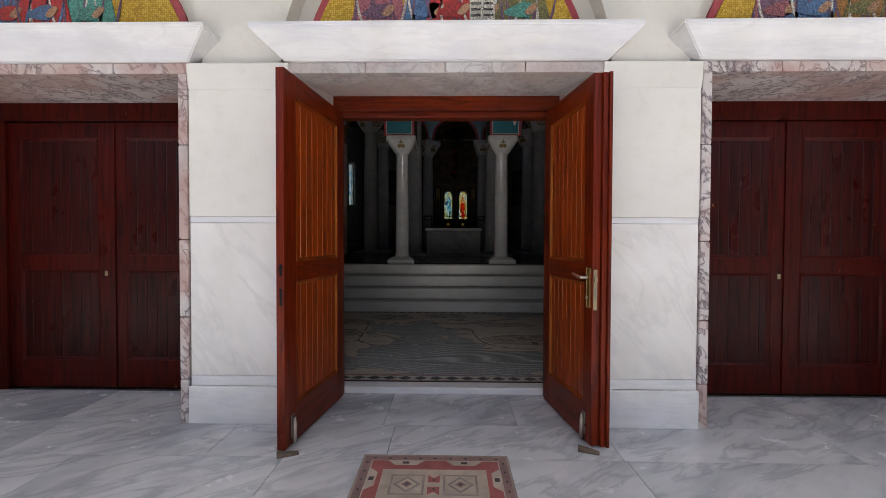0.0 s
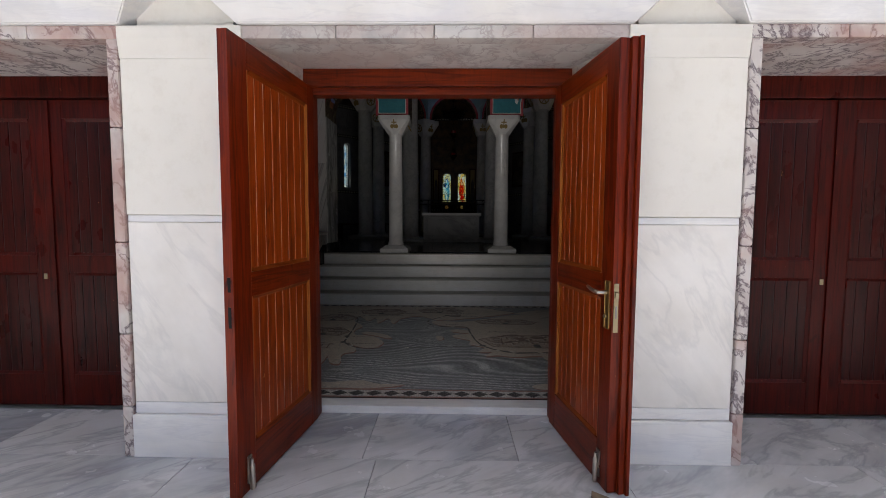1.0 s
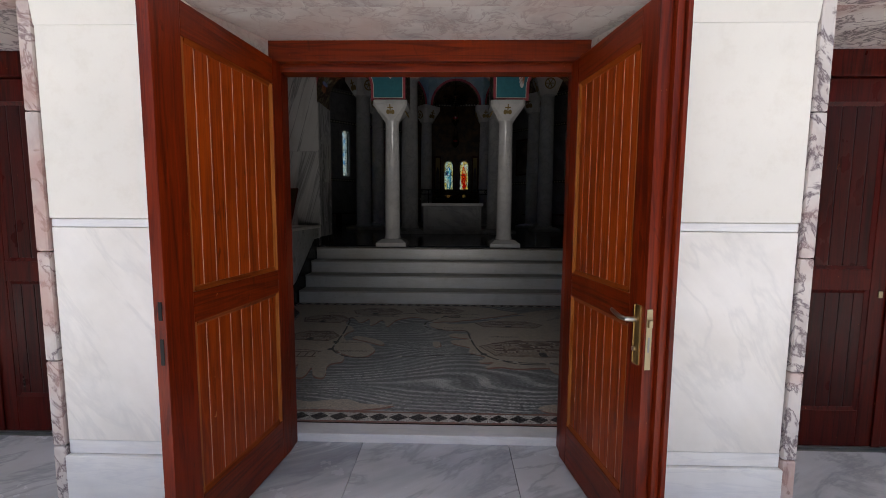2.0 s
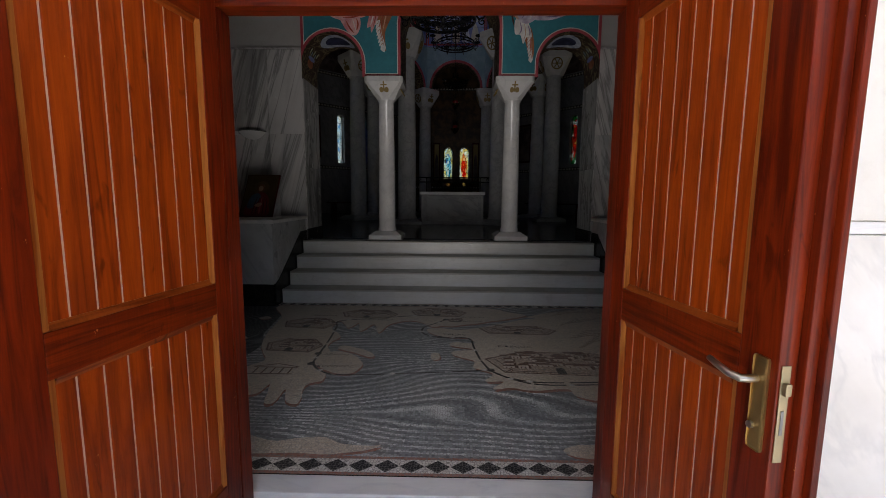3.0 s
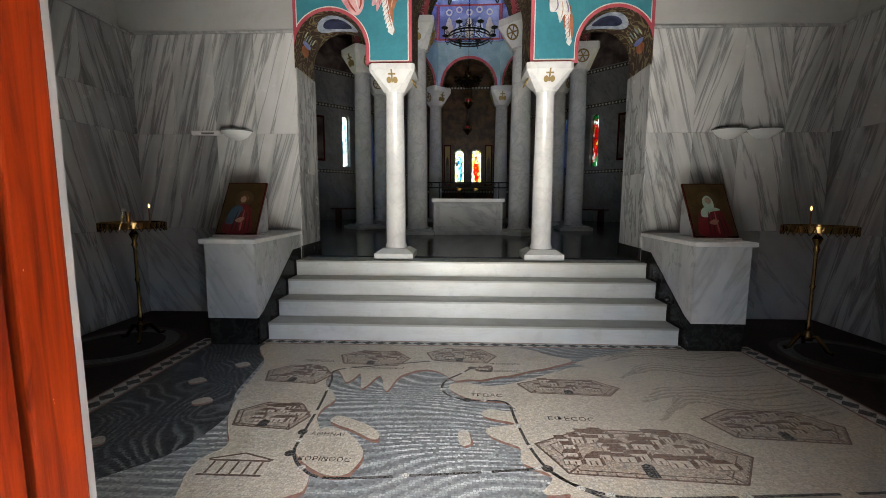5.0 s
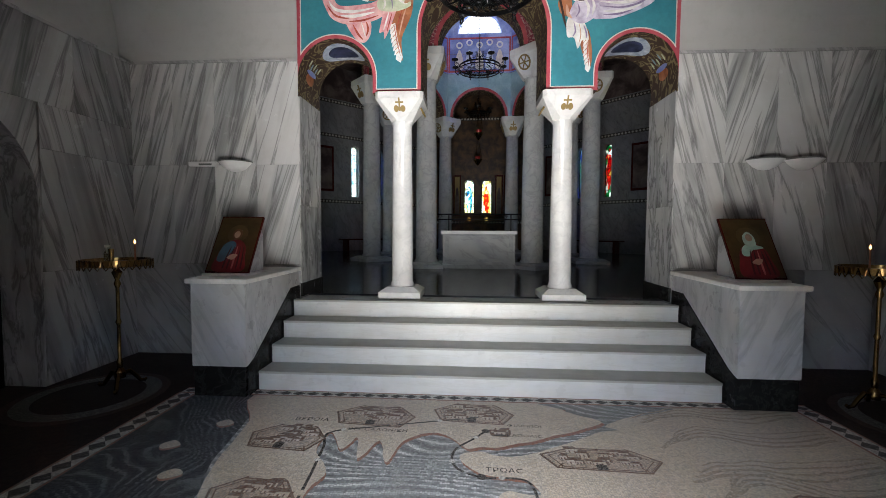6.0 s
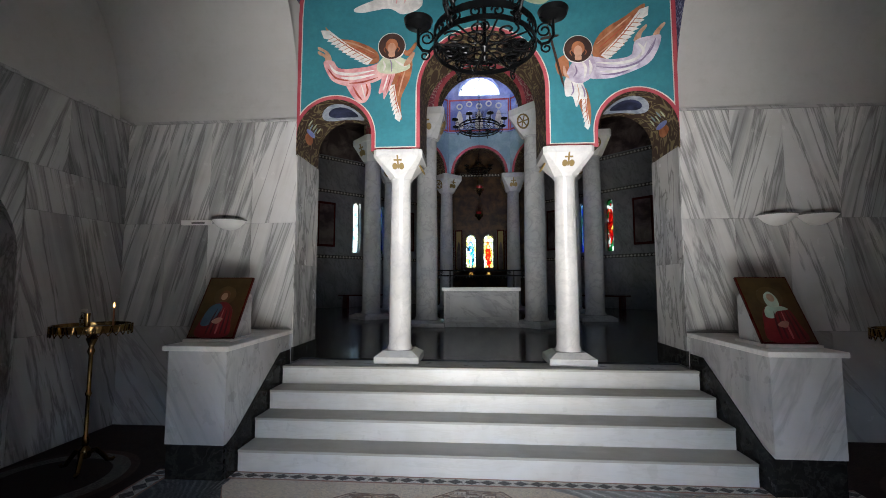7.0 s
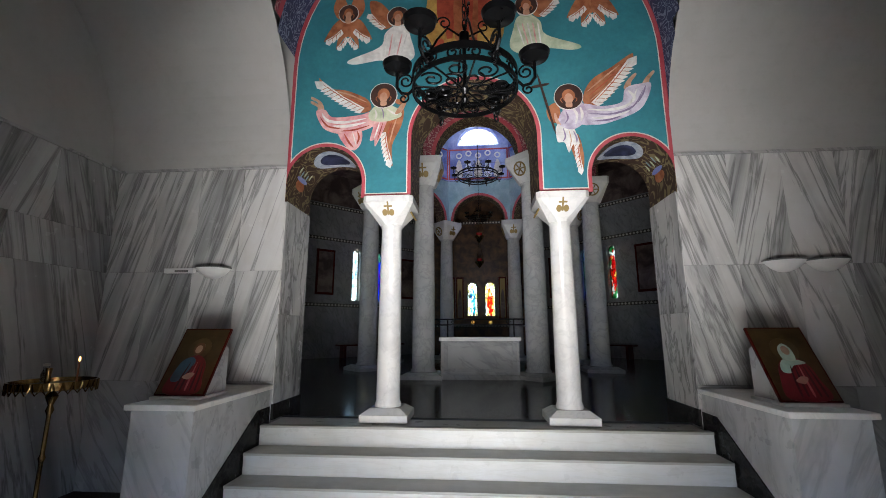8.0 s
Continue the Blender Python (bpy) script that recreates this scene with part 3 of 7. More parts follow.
# robes of the lunettes, as plain draped shapes
ROBE = [tesserae("robe_" + n, tuple(tuple(v * f for v in c) for f in (0.55, 1, 1.5)), 105, 0.4, None, (0.05, 0.045, 0.04)) for n, c in
        (("pink", (0.42, 0.14, 0.17)), ("blue", (0.10, 0.20, 0.38)), ("red", (0.46, 0.04, 0.04)), ("olive", (0.24, 0.22, 0.08)),
         ("green", (0.10, 0.34, 0.28)), ("purple", (0.20, 0.11, 0.18)), ("white", (0.66, 0.63, 0.56)), ("brown", (0.36, 0.17, 0.05)), ("skin", (0.48, 0.27, 0.16)))]
for c, robes in zip(DOORS, (((-0.66, 5, 3), (-0.34, 1, 2), (-0.08, 2, 1), (0.24, 4, 4), (-0.86, 3, 7)),
                            ((-0.46, 0, 5), (-0.10, 1, 1), (0.06, 2, 2), (0.26, 1, 6), (0.52, 3, 4)),
                            ((-0.44, 5, 0), (-0.22, 1, 1), (0.10, 7, 3), (0.62, 7, 5), (0.86, 2, 0)))):
    for k, (dx, tone, trim) in enumerate(robes):
        w, y0 = 0.19, 3.160 - 0.005 * (1 + k % 3)
        x = c + dx
        top = min(3.25, 2.44 + math.sqrt(max(0.01, 0.88 ** 2 - dx ** 2)))
        pts = spline([(x - w, 2.44), (x - w * 1.05, 2.66), (x - w * 0.92, 2.84), (x - 0.07, top), (x + 0.07, top), (x + w * 0.92, 2.84), (x + w * 1.1, 2.66), (x + w, 2.44)], 5, 0.010)
        part("robe", prism(pts, y0, 3.161), ROBE[tone], facade)
        for q in range(9):
            fx, lean = x - w * 0.85 + q * w * 0.21, 0.06 * math.sin(q * 2.1 + k)
            part("robe_fold", prism(spline([(fx, 2.66), (fx + lean - 0.010, 2.80), (fx + lean * 1.6, 2.98), (fx + lean + 0.008, 2.80), (fx + 0.012, 2.66)], 4), y0 - 0.003, y0 + 0.001), ROBE[(trim, 5, 6, 5, tone, 5, trim, 6, 5)[q]], facade)
        part("sleeve_shape", prism(spline([(x - 0.12, 2.80), (x + 0.0, 2.87), (x + 0.10, 2.85), (x + 0.04, 2.77)], 5), y0 - 0.005, y0), ROBE[trim], facade)
        part("hand_shape", prism(spline([(x + 0.02, 2.80), (x + 0.07, 2.86), (x + 0.11, 2.85), (x + 0.07, 2.79)], 4), y0 - 0.007, y0), ROBE[8], facade)
part("book_page", box(0.40, 0.57, 3.130, 3.145, 2.74, 2.93), ROBE[6], facade, "open white book with lines of script")
for q in range(4):
    for sx in (0.41, 0.493):
        part("script_bar", box(sx, sx + 0.065, 3.126, 3.131, 2.77 + q * 0.04, 2.784 + q * 0.04), M["blackm"], facade)

# ---- piers
PIERS = ((-6.5, -3.47, 0), (-1.475, -0.80, 1), (1.27, 1.905, 2), (3.93, 7.0, 0))
for x0, x1, kind in PIERS:
    pier = setting("pier", box(x0, x1, PY, 3.72, 0.0, 2.405), M["stucco"], "white pier between the church doors, marble below, stucco above", "pier")
    part("plinth", box(x0 - 0.012, x1 + 0.012, PY - 0.028, PY + 0.1, 0.0, 0.252, 0.006), M["lintel"], pier, "pale marble plinth block")
    part("skirting_strip", box(x0, x1, PY - 0.010, PY + 0.05, 0.256, 0.322, 0.003), M["lintel"], pier)
    part("lower_panel", box(x0 + 0.004, x1 - 0.004, PY - 0.014, PY + 0.05, 0.325, 1.352, 0.003), M["pier"], pier, "white marble facing slab")
    part("joint_strip", box(x0, x1, PY - 0.008, PY + 0.05, 1.355, 1.392, 0.003), M["lintel"], pier)
    part("upper_panel", box(x0 + 0.002, x1 - 0.002, PY - 0.020, PY + 0.05, 1.395, 2.24, 0.004), M["stucco"], pier)
    cap = bmesh.new()
    prism([(PY - 0.020, 2.24), (PY - 0.034, 2.34), (PY - 0.036, 2.405), (PY + 0.05, 2.405), (PY + 0.05, 2.24)], x0, x1, "x", cap)
    part("cap", cap, M["stucco"], pier)

# ---- doorways: marble linings and lintels
for i, (c, half) in enumerate(((DOORS[0], 1.022), (DOORS[1], 1.035), (DOORS[2], 1.042))):
    lining = thing("door_lining", ("pink and grey veined marble lining of a church doorway", "grey-pink marble lining of the middle doorway", "pink and grey veined marble lining of a church doorway")[i], "door lining", group="door linings", kind="structure")
    mt = M["grey_pink"] if i == 1 else M["pink"]
    back = 3.47 if i == 1 else 3.62
    part("soffit_slab", box(c - half, c + half, PY - 0.005, back, 2.345, 2.372, 0.004), mt, lining)
    for q in range(4):
        a = c - half - 0.02 + q * (2 * half + 0.04) / 4
        part("edge_block", box(a + 0.002, a + (2 * half + 0.04) / 4 - 0.002, PY - 0.022, PY + 0.06, 2.342, 2.412, 0.006), mt, lining)
    for s in (-1, 1):
        if i == 1:
            out = [(c + s * (half + 0.02), PY + 0.03), (c + s * half, PY + 0.03), (c + s * 0.86, 3.47), (c + s * (half + 0.02), 3.47)]
            part("jamb", prism(out, 0.0, 2.345, "z"), mt, lining)
        else:
            z = 0.0
            for h in (0.30, 0.42, 0.52, 0.63, 0.472):
                part("jamb_block", box(c + s * half, c + s * (half - 0.062), PY - 0.030, 3.62, z + 0.001, z + h - 0.001, 0.012), mt, lining)
                z += h
    w0, w1 = half + 0.02, half + 0.20
    own = bmesh.new()
    lo = [own.verts.new(v) for v in ((c - w0, PY - 0.045, 2.413), (c + w0, PY - 0.045, 2.413), (c + w0, 3.2, 2.413), (c - w0, 3.2, 2.413))]
    mid = [own.verts.new(v) for v in ((c - w1, 2.85, 2.575), (c + w1, 2.85, 2.575), (c + w1, 3.2, 2.575), (c - w1, 3.2, 2.575))]
    top = [own.verts.new(v) for v in ((c - w1, 2.85, 2.605), (c + w1, 2.85, 2.605), (c + w1, 3.2, 2.605), (c - w1, 3.2, 2.605))]
    own.faces.new(lo)
    own.faces.new(top)
    for a, b in ((lo, mid), (mid, top)):
        for q in range(4):
            own.faces.new((a[q], a[(q + 1) % 4], b[(q + 1) % 4], b[q]))
    bmesh.ops.bevel(own, geom=own.edges, offset=0.006, segments=2, affect="EDGES")
    tagged(part("lintel", own, M["lintel"]), "white marble lintel block with flaring sides over a doorway", "lintel", "lintels", "structure")


# ---------------------------------------------------------------- doors
def door_leaf(width, top, mats, label, group, free=0.115, hinge=0.095):
    """A panelled leaf: hinge edge at the origin, running along x; both faces alike."""
    wd, bd, mo, gr = mats
    leaf = thing("door_leaf", label, "door", group=group)
    st, en, z0 = hinge, width - free, 0.018
    for a, b in ((0, st), (en, width)):
        part("stile", box(a, b, -0.025, 0.025, z0, top, 0.004), wd, leaf)
    rails = ((z0, 0.245), (0.985, 1.11), (top - 0.13, top))
    for a, b in rails:
        part("rail", box(st, en, -0.0245, 0.0245, a, b, 0.003), M["rail"] if wd is M["wood"] else wd, leaf)
    for lo, hi in ((0.245, 0.985), (1.11, top - 0.13)):
        part("backing", box(st - 0.005, en + 0.005, -0.0095, 0.0095, lo - 0.005, hi + 0.005), gr, leaf)
        n = 8
        step = (en - st) / n
        for i in range(n):
            part("board", box(st + i * step + 0.0036, st + (i + 1) * step - 0.0036, -0.0125, 0.0125, lo, hi, 0.002), bd, leaf)
        for a, b in ((st, st + 0.022), (en - 0.022, en)):
            part("moulding", prism([(a, -0.021), (b, -0.014), (b, 0.014), (a, 0.021)] if a == st else [(a, -0.014), (b, -0.021), (b, 0.021), (a, 0.014)], lo, hi, "z"), mo, leaf, "worn pale moulding")
        for a, b, up in ((lo, lo + 0.02, 1), (hi - 0.02, hi, 0)):
            o = [(-0.022, a), (0.022, a), (0.014, b), (-0.014, b)] if up else [(-0.014, a), (0.014, a), (0.022, b), (-0.022, b)]
            part("moulding", prism(o, st + 0.022, en - 0.022, "x"), M["worn_rail"] if wd is M["wood"] else wd, leaf)
    return leaf


WOOD = (M["wood"], M["board"], M["worn"], M["groove"])
# side doors: the same build, their shade put into the colours
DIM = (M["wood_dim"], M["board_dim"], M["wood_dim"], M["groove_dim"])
LEAF_W, WL = 0.76, 0.865
hl = Vector((-0.592, 3.475, 0))
hr = Vector((1.028, 3.475, 0))
leaf_l = door_leaf(WL, 2.225, WOOD, "open varnished red-brown wooden door leaf with beaded boards, edge worn", "middle door leaves", 0.145, 0.088)
leaf_l.matrix_basis = pose(*hl, 0, 0, math.degrees(math.atan2(-0.855, -0.110)))
leaf_r = door_leaf(LEAF_W, 2.225, WOOD, "open varnished red-brown wooden door leaf with brass handle plate and lock", "middle door leaves", 0.112, 0.088)
leaf_r.matrix_basis = pose(*hr, 0, 0, math.degrees(math.atan2(-0.855, 0.125)))
# rebate strip and lock of the right leaf
part("rebate_strip", box(LEAF_W - 0.10, LEAF_W + 0.020, 0.0255, 0.055, 0.018, 2.225, 0.003), M["wood"], leaf_r, "rebate strip along the free edge")
part("cover_strip", box(LEAF_W - 0.06, LEAF_W + 0.036, 0.0555, 0.075, 0.018, 2.225, 0.004), M["wood"], leaf_r, "bright red covering strip")
part("lock_plate", box(LEAF_W + 0.0005, LEAF_W + 0.003, -0.018, 0.006, 0.83, 1.07, 0.001), M["dull"], leaf_r, "steel lock plate")
part("latch", box(LEAF_W + 0.002, LEAF_W + 0.014, -0.014, 0.002, 1.00, 1.03, 0.002), M["dull"], leaf_r)
part("bolt_slot", box(LEAF_W + 0.002, LEAF_W + 0.0045, -0.010, -0.003, 0.90, 0.96), M["grey"], leaf_r)
handle = part("handle_plate", box(LEAF_W - 0.062, LEAF_W - 0.020, -0.0305, -0.0245, 0.84, 1.08, 0.008), M["plate_brass"], leaf_r, "worn brass handle plate")
lev = tube([(LEAF_W - 0.05, -0.03, 1.02), (LEAF_W - 0.05, -0.055, 1.02), (LEAF_W - 0.052, -0.072, 1.021), (LEAF_W - 0.075, -0.082, 1.024), (LEAF_W - 0.11, -0.084, 1.032), (LEAF_W - 0.145, -0.080, 1.038)], lambda s: 0.0100 - 0.004 * max(0, s - 0.5), 12)
smooth(part("lever", lev, M["steel"], handle, "brushed steel lever handle"))
smooth(part("lock_cylinder", lathe([(0.0001, 0), (0.009, 0), (0.009, 0.01), (0.0001, 0.01)], 16, m=pose(LEAF_W - 0.051, -0.029, 0.90, 90, 0, 0)), M["steel"], handle))
for leaf, side, LW in ((leaf_l, 1, WL), (leaf_r, -1, LEAF_W)):
    foot = part("foot_bolt", box(LW - 0.10, LW - 0.065, side * 0.026, side * 0.034, 0.06, 0.20, 0.002), M["steel"], leaf, "steel foot bolt plate")
    smooth(part("bolt_rod", lathe([(0.0001, 0.03), (0.012, 0.03), (0.013, 0.05), (0.013, 0.15), (0.008, 0.16), (0.008, 0.185), (0.0001, 0.185)], 14, m=pose(LW - 0.0825, side * 0.044, 0.0)), M["steel"], foot))
for z0, z1 in ((1.03, 1.10), (0.86, 0.96)):
    part("strike_slot", box(WL + 0.0005, WL + 0.002, -0.004, 0.012, z0, z1, 0.0005), M["iron"], leaf_l, "dark slot in the door edge")
for x, y, turn in ((-0.655, 2.60, 25), (1.09, 2.68, -20)):
    w = thing("door_wedge", "small worn wooden wedge holding a door leaf open", "door wedge", pose(x, y, 0.001, 0, 0, turn), "door wedges")
    part("wedge_body", prism([(-0.06, 0.0), (0.06, 0.0), (0.06, 0.008), (-0.06, 0.030)], -0.022, 0.022, "y", bevel=0.003), M["weathered"], w)

frame_1 = thing("door_frame", "varnished red wooden frame of the middle church door", "door frame", kind="structure")
part("head", box(-0.72, 1.16, 3.503, 3.60, 2.192, 2.345, 0.006), M["rail"], frame_1)
part("head_stop", box(-0.75, 1.19, 3.46, 3.502, 2.235, 2.344, 0.004), M["rail"], frame_1)
part("post", box(-0.72, -0.580, 3.503, 3.60, 0.0, 2.192, 0.006), M["wood"], frame_1)
part("post", box(1.020, 1.16, 3.503, 3.60, 0.0, 2.192, 0.006), M["wood"], frame_1)
bm = box(-0.80, -0.722, 3.48, 3.74, 0.0, 2.405)
box(1.162, 1.27, 3.48, 3.74, 0.0, 2.405, bm=bm)
setting("wall_reveal", bm, M["stucco"], "plastered reveal beside the middle door")
setting("threshold", box(-0.66, 1.09, 3.60, 3.735, -0.02, 0.052, 0.006), M["lintel"], "white marble threshold of the middle door", "threshold")

for c in (DOORS[0], DOORS[2]):
    fr = thing("side_door", "closed red wooden double door with beaded panels, shade in its colour", "door", group="side doors", kind="structure")
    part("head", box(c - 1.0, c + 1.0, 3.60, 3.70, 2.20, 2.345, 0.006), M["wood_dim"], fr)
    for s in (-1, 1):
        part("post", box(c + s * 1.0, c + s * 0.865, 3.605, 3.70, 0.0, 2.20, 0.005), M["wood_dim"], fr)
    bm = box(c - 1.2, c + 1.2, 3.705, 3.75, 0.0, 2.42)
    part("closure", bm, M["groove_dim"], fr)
    a = door_leaf(0.868, 2.195, DIM, "closed red wooden door leaf with beaded panels, shade in its colour", "side door leaves")
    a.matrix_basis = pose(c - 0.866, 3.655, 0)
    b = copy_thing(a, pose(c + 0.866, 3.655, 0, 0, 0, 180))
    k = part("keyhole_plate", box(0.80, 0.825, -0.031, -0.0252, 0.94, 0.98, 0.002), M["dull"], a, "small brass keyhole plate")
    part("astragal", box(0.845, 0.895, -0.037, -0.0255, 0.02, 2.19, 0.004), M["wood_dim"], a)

# ================================================================ hall
HX0, HX1, HY0, HY1 = -3.98, 4.66, 3.75, 8.22
LX0, LX1, FY = -1.885, 2.47, 8.18       # the painted end wall of the middle bay
MX, RX = (LX0 + LX1) / 2, (LX1 - LX0) / 2
SPRING, R1, Z2 = 3.625, (HY1 + 0.03 - HY0) / 2, 4.85
YC = (HY0 + HY1 + 0.03) / 2


def barrel(y):
    return SPRING + math.sqrt(max(0.0, R1 * R1 - (y - YC) ** 2))


def cross(x):
    return Z2 + math.sqrt(max(0.0, RX * RX - (x - MX) ** 2)) if LX0 <= x <= LX1 else 0.0


# vault: the long barrel of the hall and the higher cross barrel of the middle bay
NY = 40
ys = [YC - R1 * math.cos(math.pi * i / NY) for i in range(NY + 1)]
EX0, EX1 = HX0 - 0.16, HX1 + 0.16
bm = bmesh.new()
for a, b in ((EX0, LX0), (LX1, EX1)):
    cols = [[bm.verts.new((x, y, barrel(y))) for y in ys] for x in (a, b)]
    for i in range(NY):
        bm.faces.new((cols[0][i], cols[0][i + 1], cols[1][i + 1], cols[1][i]))
for a in (EX0, EX1):
    bm.faces.new([bm.verts.new((a, y, barrel(y))) for y in ys])
setting("ceiling", bm, M["plaster_in"], "plastered barrel vault of the entrance hall, both side bays", "ceiling")
bm = bmesh.new()
NX = 40
xs = [MX - RX * math.cos(math.pi * i / NX) for i in range(NX + 1)]
prof = [(LX0, SPRING)] + [(x, cross(x)) for x in xs] + [(LX1, SPRING)]
yv = [HY0 + (FY + 0.06 - HY0) * i / 60 for i in range(61)]
for (xa, za), (xb, zb) in zip(prof, prof[1:]):
    for y0, y1 in zip(yv, yv[1:]):
        # leave the opening where the side bays' barrel runs in
        if xa == xb:      # upright stilt: from the barrel line up to the springing
            zl0, zl1 = min(max(barrel(y0), SPRING), Z2), min(max(barrel(y1), SPRING), Z2)
            if zl0 >= Z2 and zl1 >= Z2:
                continue
            f = bm.faces.new([bm.verts.new(v) for v in ((xa, y0, zl0), (xa, y1, zl1), (xa, y1, Z2), (xa, y0, Z2))])
        else:
            if min(za, zb) < min(barrel(y0), barrel(y1)) - 0.02:
                continue
            f = bm.faces.new([bm.verts.new(v) for v in ((xa, y0, za), (xa, y1, za), (xb, y1, zb), (xb, y0, zb))])
        d = FY - (y0 + y1) / 2
        f.material_index = 1 if d < 0.05 or 0.50 < d < 0.56 else (0 if d < 0.50 else 2)
bmesh.ops.remove_doubles(bm, verts=bm.verts, dist=1e-4)
vault = setting("ceiling_vault", bm, M["band"], "painted cross vault with blue foliage band and red lines", "ceiling")
vault.data.materials.append(M["red_line"])
vault.data.materials.append(M["vault_red"])
setting("roof", box(EX0 - 0.4, EX1 + 0.4, 3.2, 9.2, 7.25, 7.5), M["stucco"], "flat roof slab over the entrance hall", "roof")

# outer shell of the hall
TH = 8.92
bm = box(EX0 - 0.5, EX0 - 0.03, HY0 - 0.1, TH, SPRING, 7.25)
box(EX1 + 0.03, EX1 + 0.5, HY0 - 0.1, TH, SPRING, 7.25, bm=bm)
box(EX0 - 0.5, EX1 + 0.5, FY + 0.75, TH + 0.2, 6.9, 7.25, bm=bm)
setting("wall_upper", bm, M["plaster_in"], "plastered upper walls of the entrance hall")

# left end wall with an arched passage, right end wall plain
NC, NR, NZ = 6.20, 0.88, 1.90
out = [(HY0, FL - 0.06), (NC - NR, FL - 0.06)] + arc(NC, NZ, NR, 180, 0, 24) + [(NC + NR, FL - 0.06), (HY1 + 0.4, FL - 0.06), (HY1 + 0.4, SPRING), (HY0, SPRING)]
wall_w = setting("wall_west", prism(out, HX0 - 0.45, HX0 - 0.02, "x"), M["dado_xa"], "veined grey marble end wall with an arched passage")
# room behind the arch, lined in black in place of its shade
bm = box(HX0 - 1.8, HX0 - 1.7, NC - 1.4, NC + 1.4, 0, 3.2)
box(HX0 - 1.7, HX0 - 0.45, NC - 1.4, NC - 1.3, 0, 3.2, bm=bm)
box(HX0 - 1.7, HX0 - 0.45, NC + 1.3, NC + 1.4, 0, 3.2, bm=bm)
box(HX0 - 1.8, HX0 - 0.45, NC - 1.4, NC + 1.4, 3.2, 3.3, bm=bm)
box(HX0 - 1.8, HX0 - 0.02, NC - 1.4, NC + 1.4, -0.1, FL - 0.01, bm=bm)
setting("wall_passage", bm, M["black"], "side room behind the arched passage, its shade done in black")
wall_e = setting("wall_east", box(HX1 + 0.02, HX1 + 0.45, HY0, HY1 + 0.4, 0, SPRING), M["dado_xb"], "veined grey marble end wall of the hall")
bm = box(EX0 - 0.5, -0.74, 3.752, 3.78, 0, 7.2)
box(1.18, EX1 + 0.5, 3.752, 3.78, 0, 7.2, bm=bm)
box(-0.74, 1.18, 3.752, 3.78, 2.40, 7.2, bm=bm)
setting("wall_inner_front", bm, M["plaster_in"], "inner face of the church front", "wall")
bm = box(EX0 - 0.5, LX0, HY1 + 0.03, TH, 0, SPRING)
box(LX1, EX1 + 0.5, HY1 + 0.03, TH, 0, SPRING, bm=bm)
box(EX0 - 0.5, LX0 - 0.002, HY1 + 0.04, TH, SPRING, 7.25, bm=bm)
box(LX1 + 0.002, EX1 + 0.5, HY1 + 0.04, TH, SPRING, 7.25, bm=bm)
wall_n = setting("wall_north", bm, M["plaster_in"], "end wall of the hall faced with veined grey marble slabs")

# ---- painted wall on the columns
SLc, SLr, SRc, SRr, SZ = -1.43, 0.445, 2.022, 0.440, 3.39
CC, CR, CZ = 0.295, 0.715, 3.90
IMP = 3.20


def arches(shrink=0.0):
    """The lower outline of the painted wall, from left to right."""
    s = shrink
    a0 = math.degrees(math.acos(min(1, (SLc - LX0 - s * 1.1) / (SLr + s))))
    a1 = math.degrees(math.acos(min(1, (LX1 - s * 1.1 - SRc) / (SRr + s))))
    return (([(SLc - SLr, IMP - 0.02)] if not s else []) + arc(SLc, SZ, SLr + s, 180 - a0, 0, 24) + [(SLc + SLr + s, IMP + s), (CC - CR - s, IMP + s)]
            + arc(CC, CZ, CR + s, 180, 0, 32) + [(CC + CR + s, IMP + s), (SRc - SRr - s, IMP + s)] + arc(SRc, SZ, SRr + s, 180, a1, 24) + ([(SRc + SRr, IMP - 0.02)] if not s else []))


def lunette(inset=0.0):
    return arc(MX, Z2, RX - inset, 0, 180, 36)


own = prism(arches() + lunette(0.0), FY, FY + 0.72)
for f in own.faces:
    n = f.normal if f.normal.length else Vector((0, 0, 1))
    f.normal_update()
    if abs(f.normal.y) < 0.5:
        f.material_index = 1
fresco = setting("wall_fresco", own, M["red_line"], "painted wall on columns: teal ground, red borders, winged shapes")
fresco.data.materials.append(M["soffit"])
part("white_border", prism(arches(0.040) + lunette(0.044), FY - 0.003, FY + 0.01), M["white_line"], fresco)
part("teal_ground", prism(arches(0.052) + lunette(0.0572), FY - 0.006, FY + 0.01), M["teal"], fresco, "teal painted ground")
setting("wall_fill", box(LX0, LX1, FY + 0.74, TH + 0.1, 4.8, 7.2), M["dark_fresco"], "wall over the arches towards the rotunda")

# ---- hall floor: map mosaic
bm = box(HX0 - 0.4, HX1 + 0.4, 3.735, HY1 + 0.06, -0.1, FL - 0.008)
floor = setting("floor", bm, M["border_floor"], "mosaic floor of the hall: a sea map with coasts, towns and routes", "floor")
MX0, MX1, MY0, MY1 = -2.42, 3.00, 3.87, 7.03
part("sea", sheet([(MX0, MY0), (MX1, MY0), (MX1, MY1), (MX0, MY1)], FL - 0.004), M["sea"], floor, "grey-blue sea with flowing rows of pale cubes")


def patch(name, pts, mat, z, rough=0.02, label="", n=5):
    return part(name, sheet([(min(max(x, MX0), MX1), min(max(y, MY0), MY1)) for x, y in spline(pts, n, rough)], z), mat, floor, label)


LIFT = [0.0]


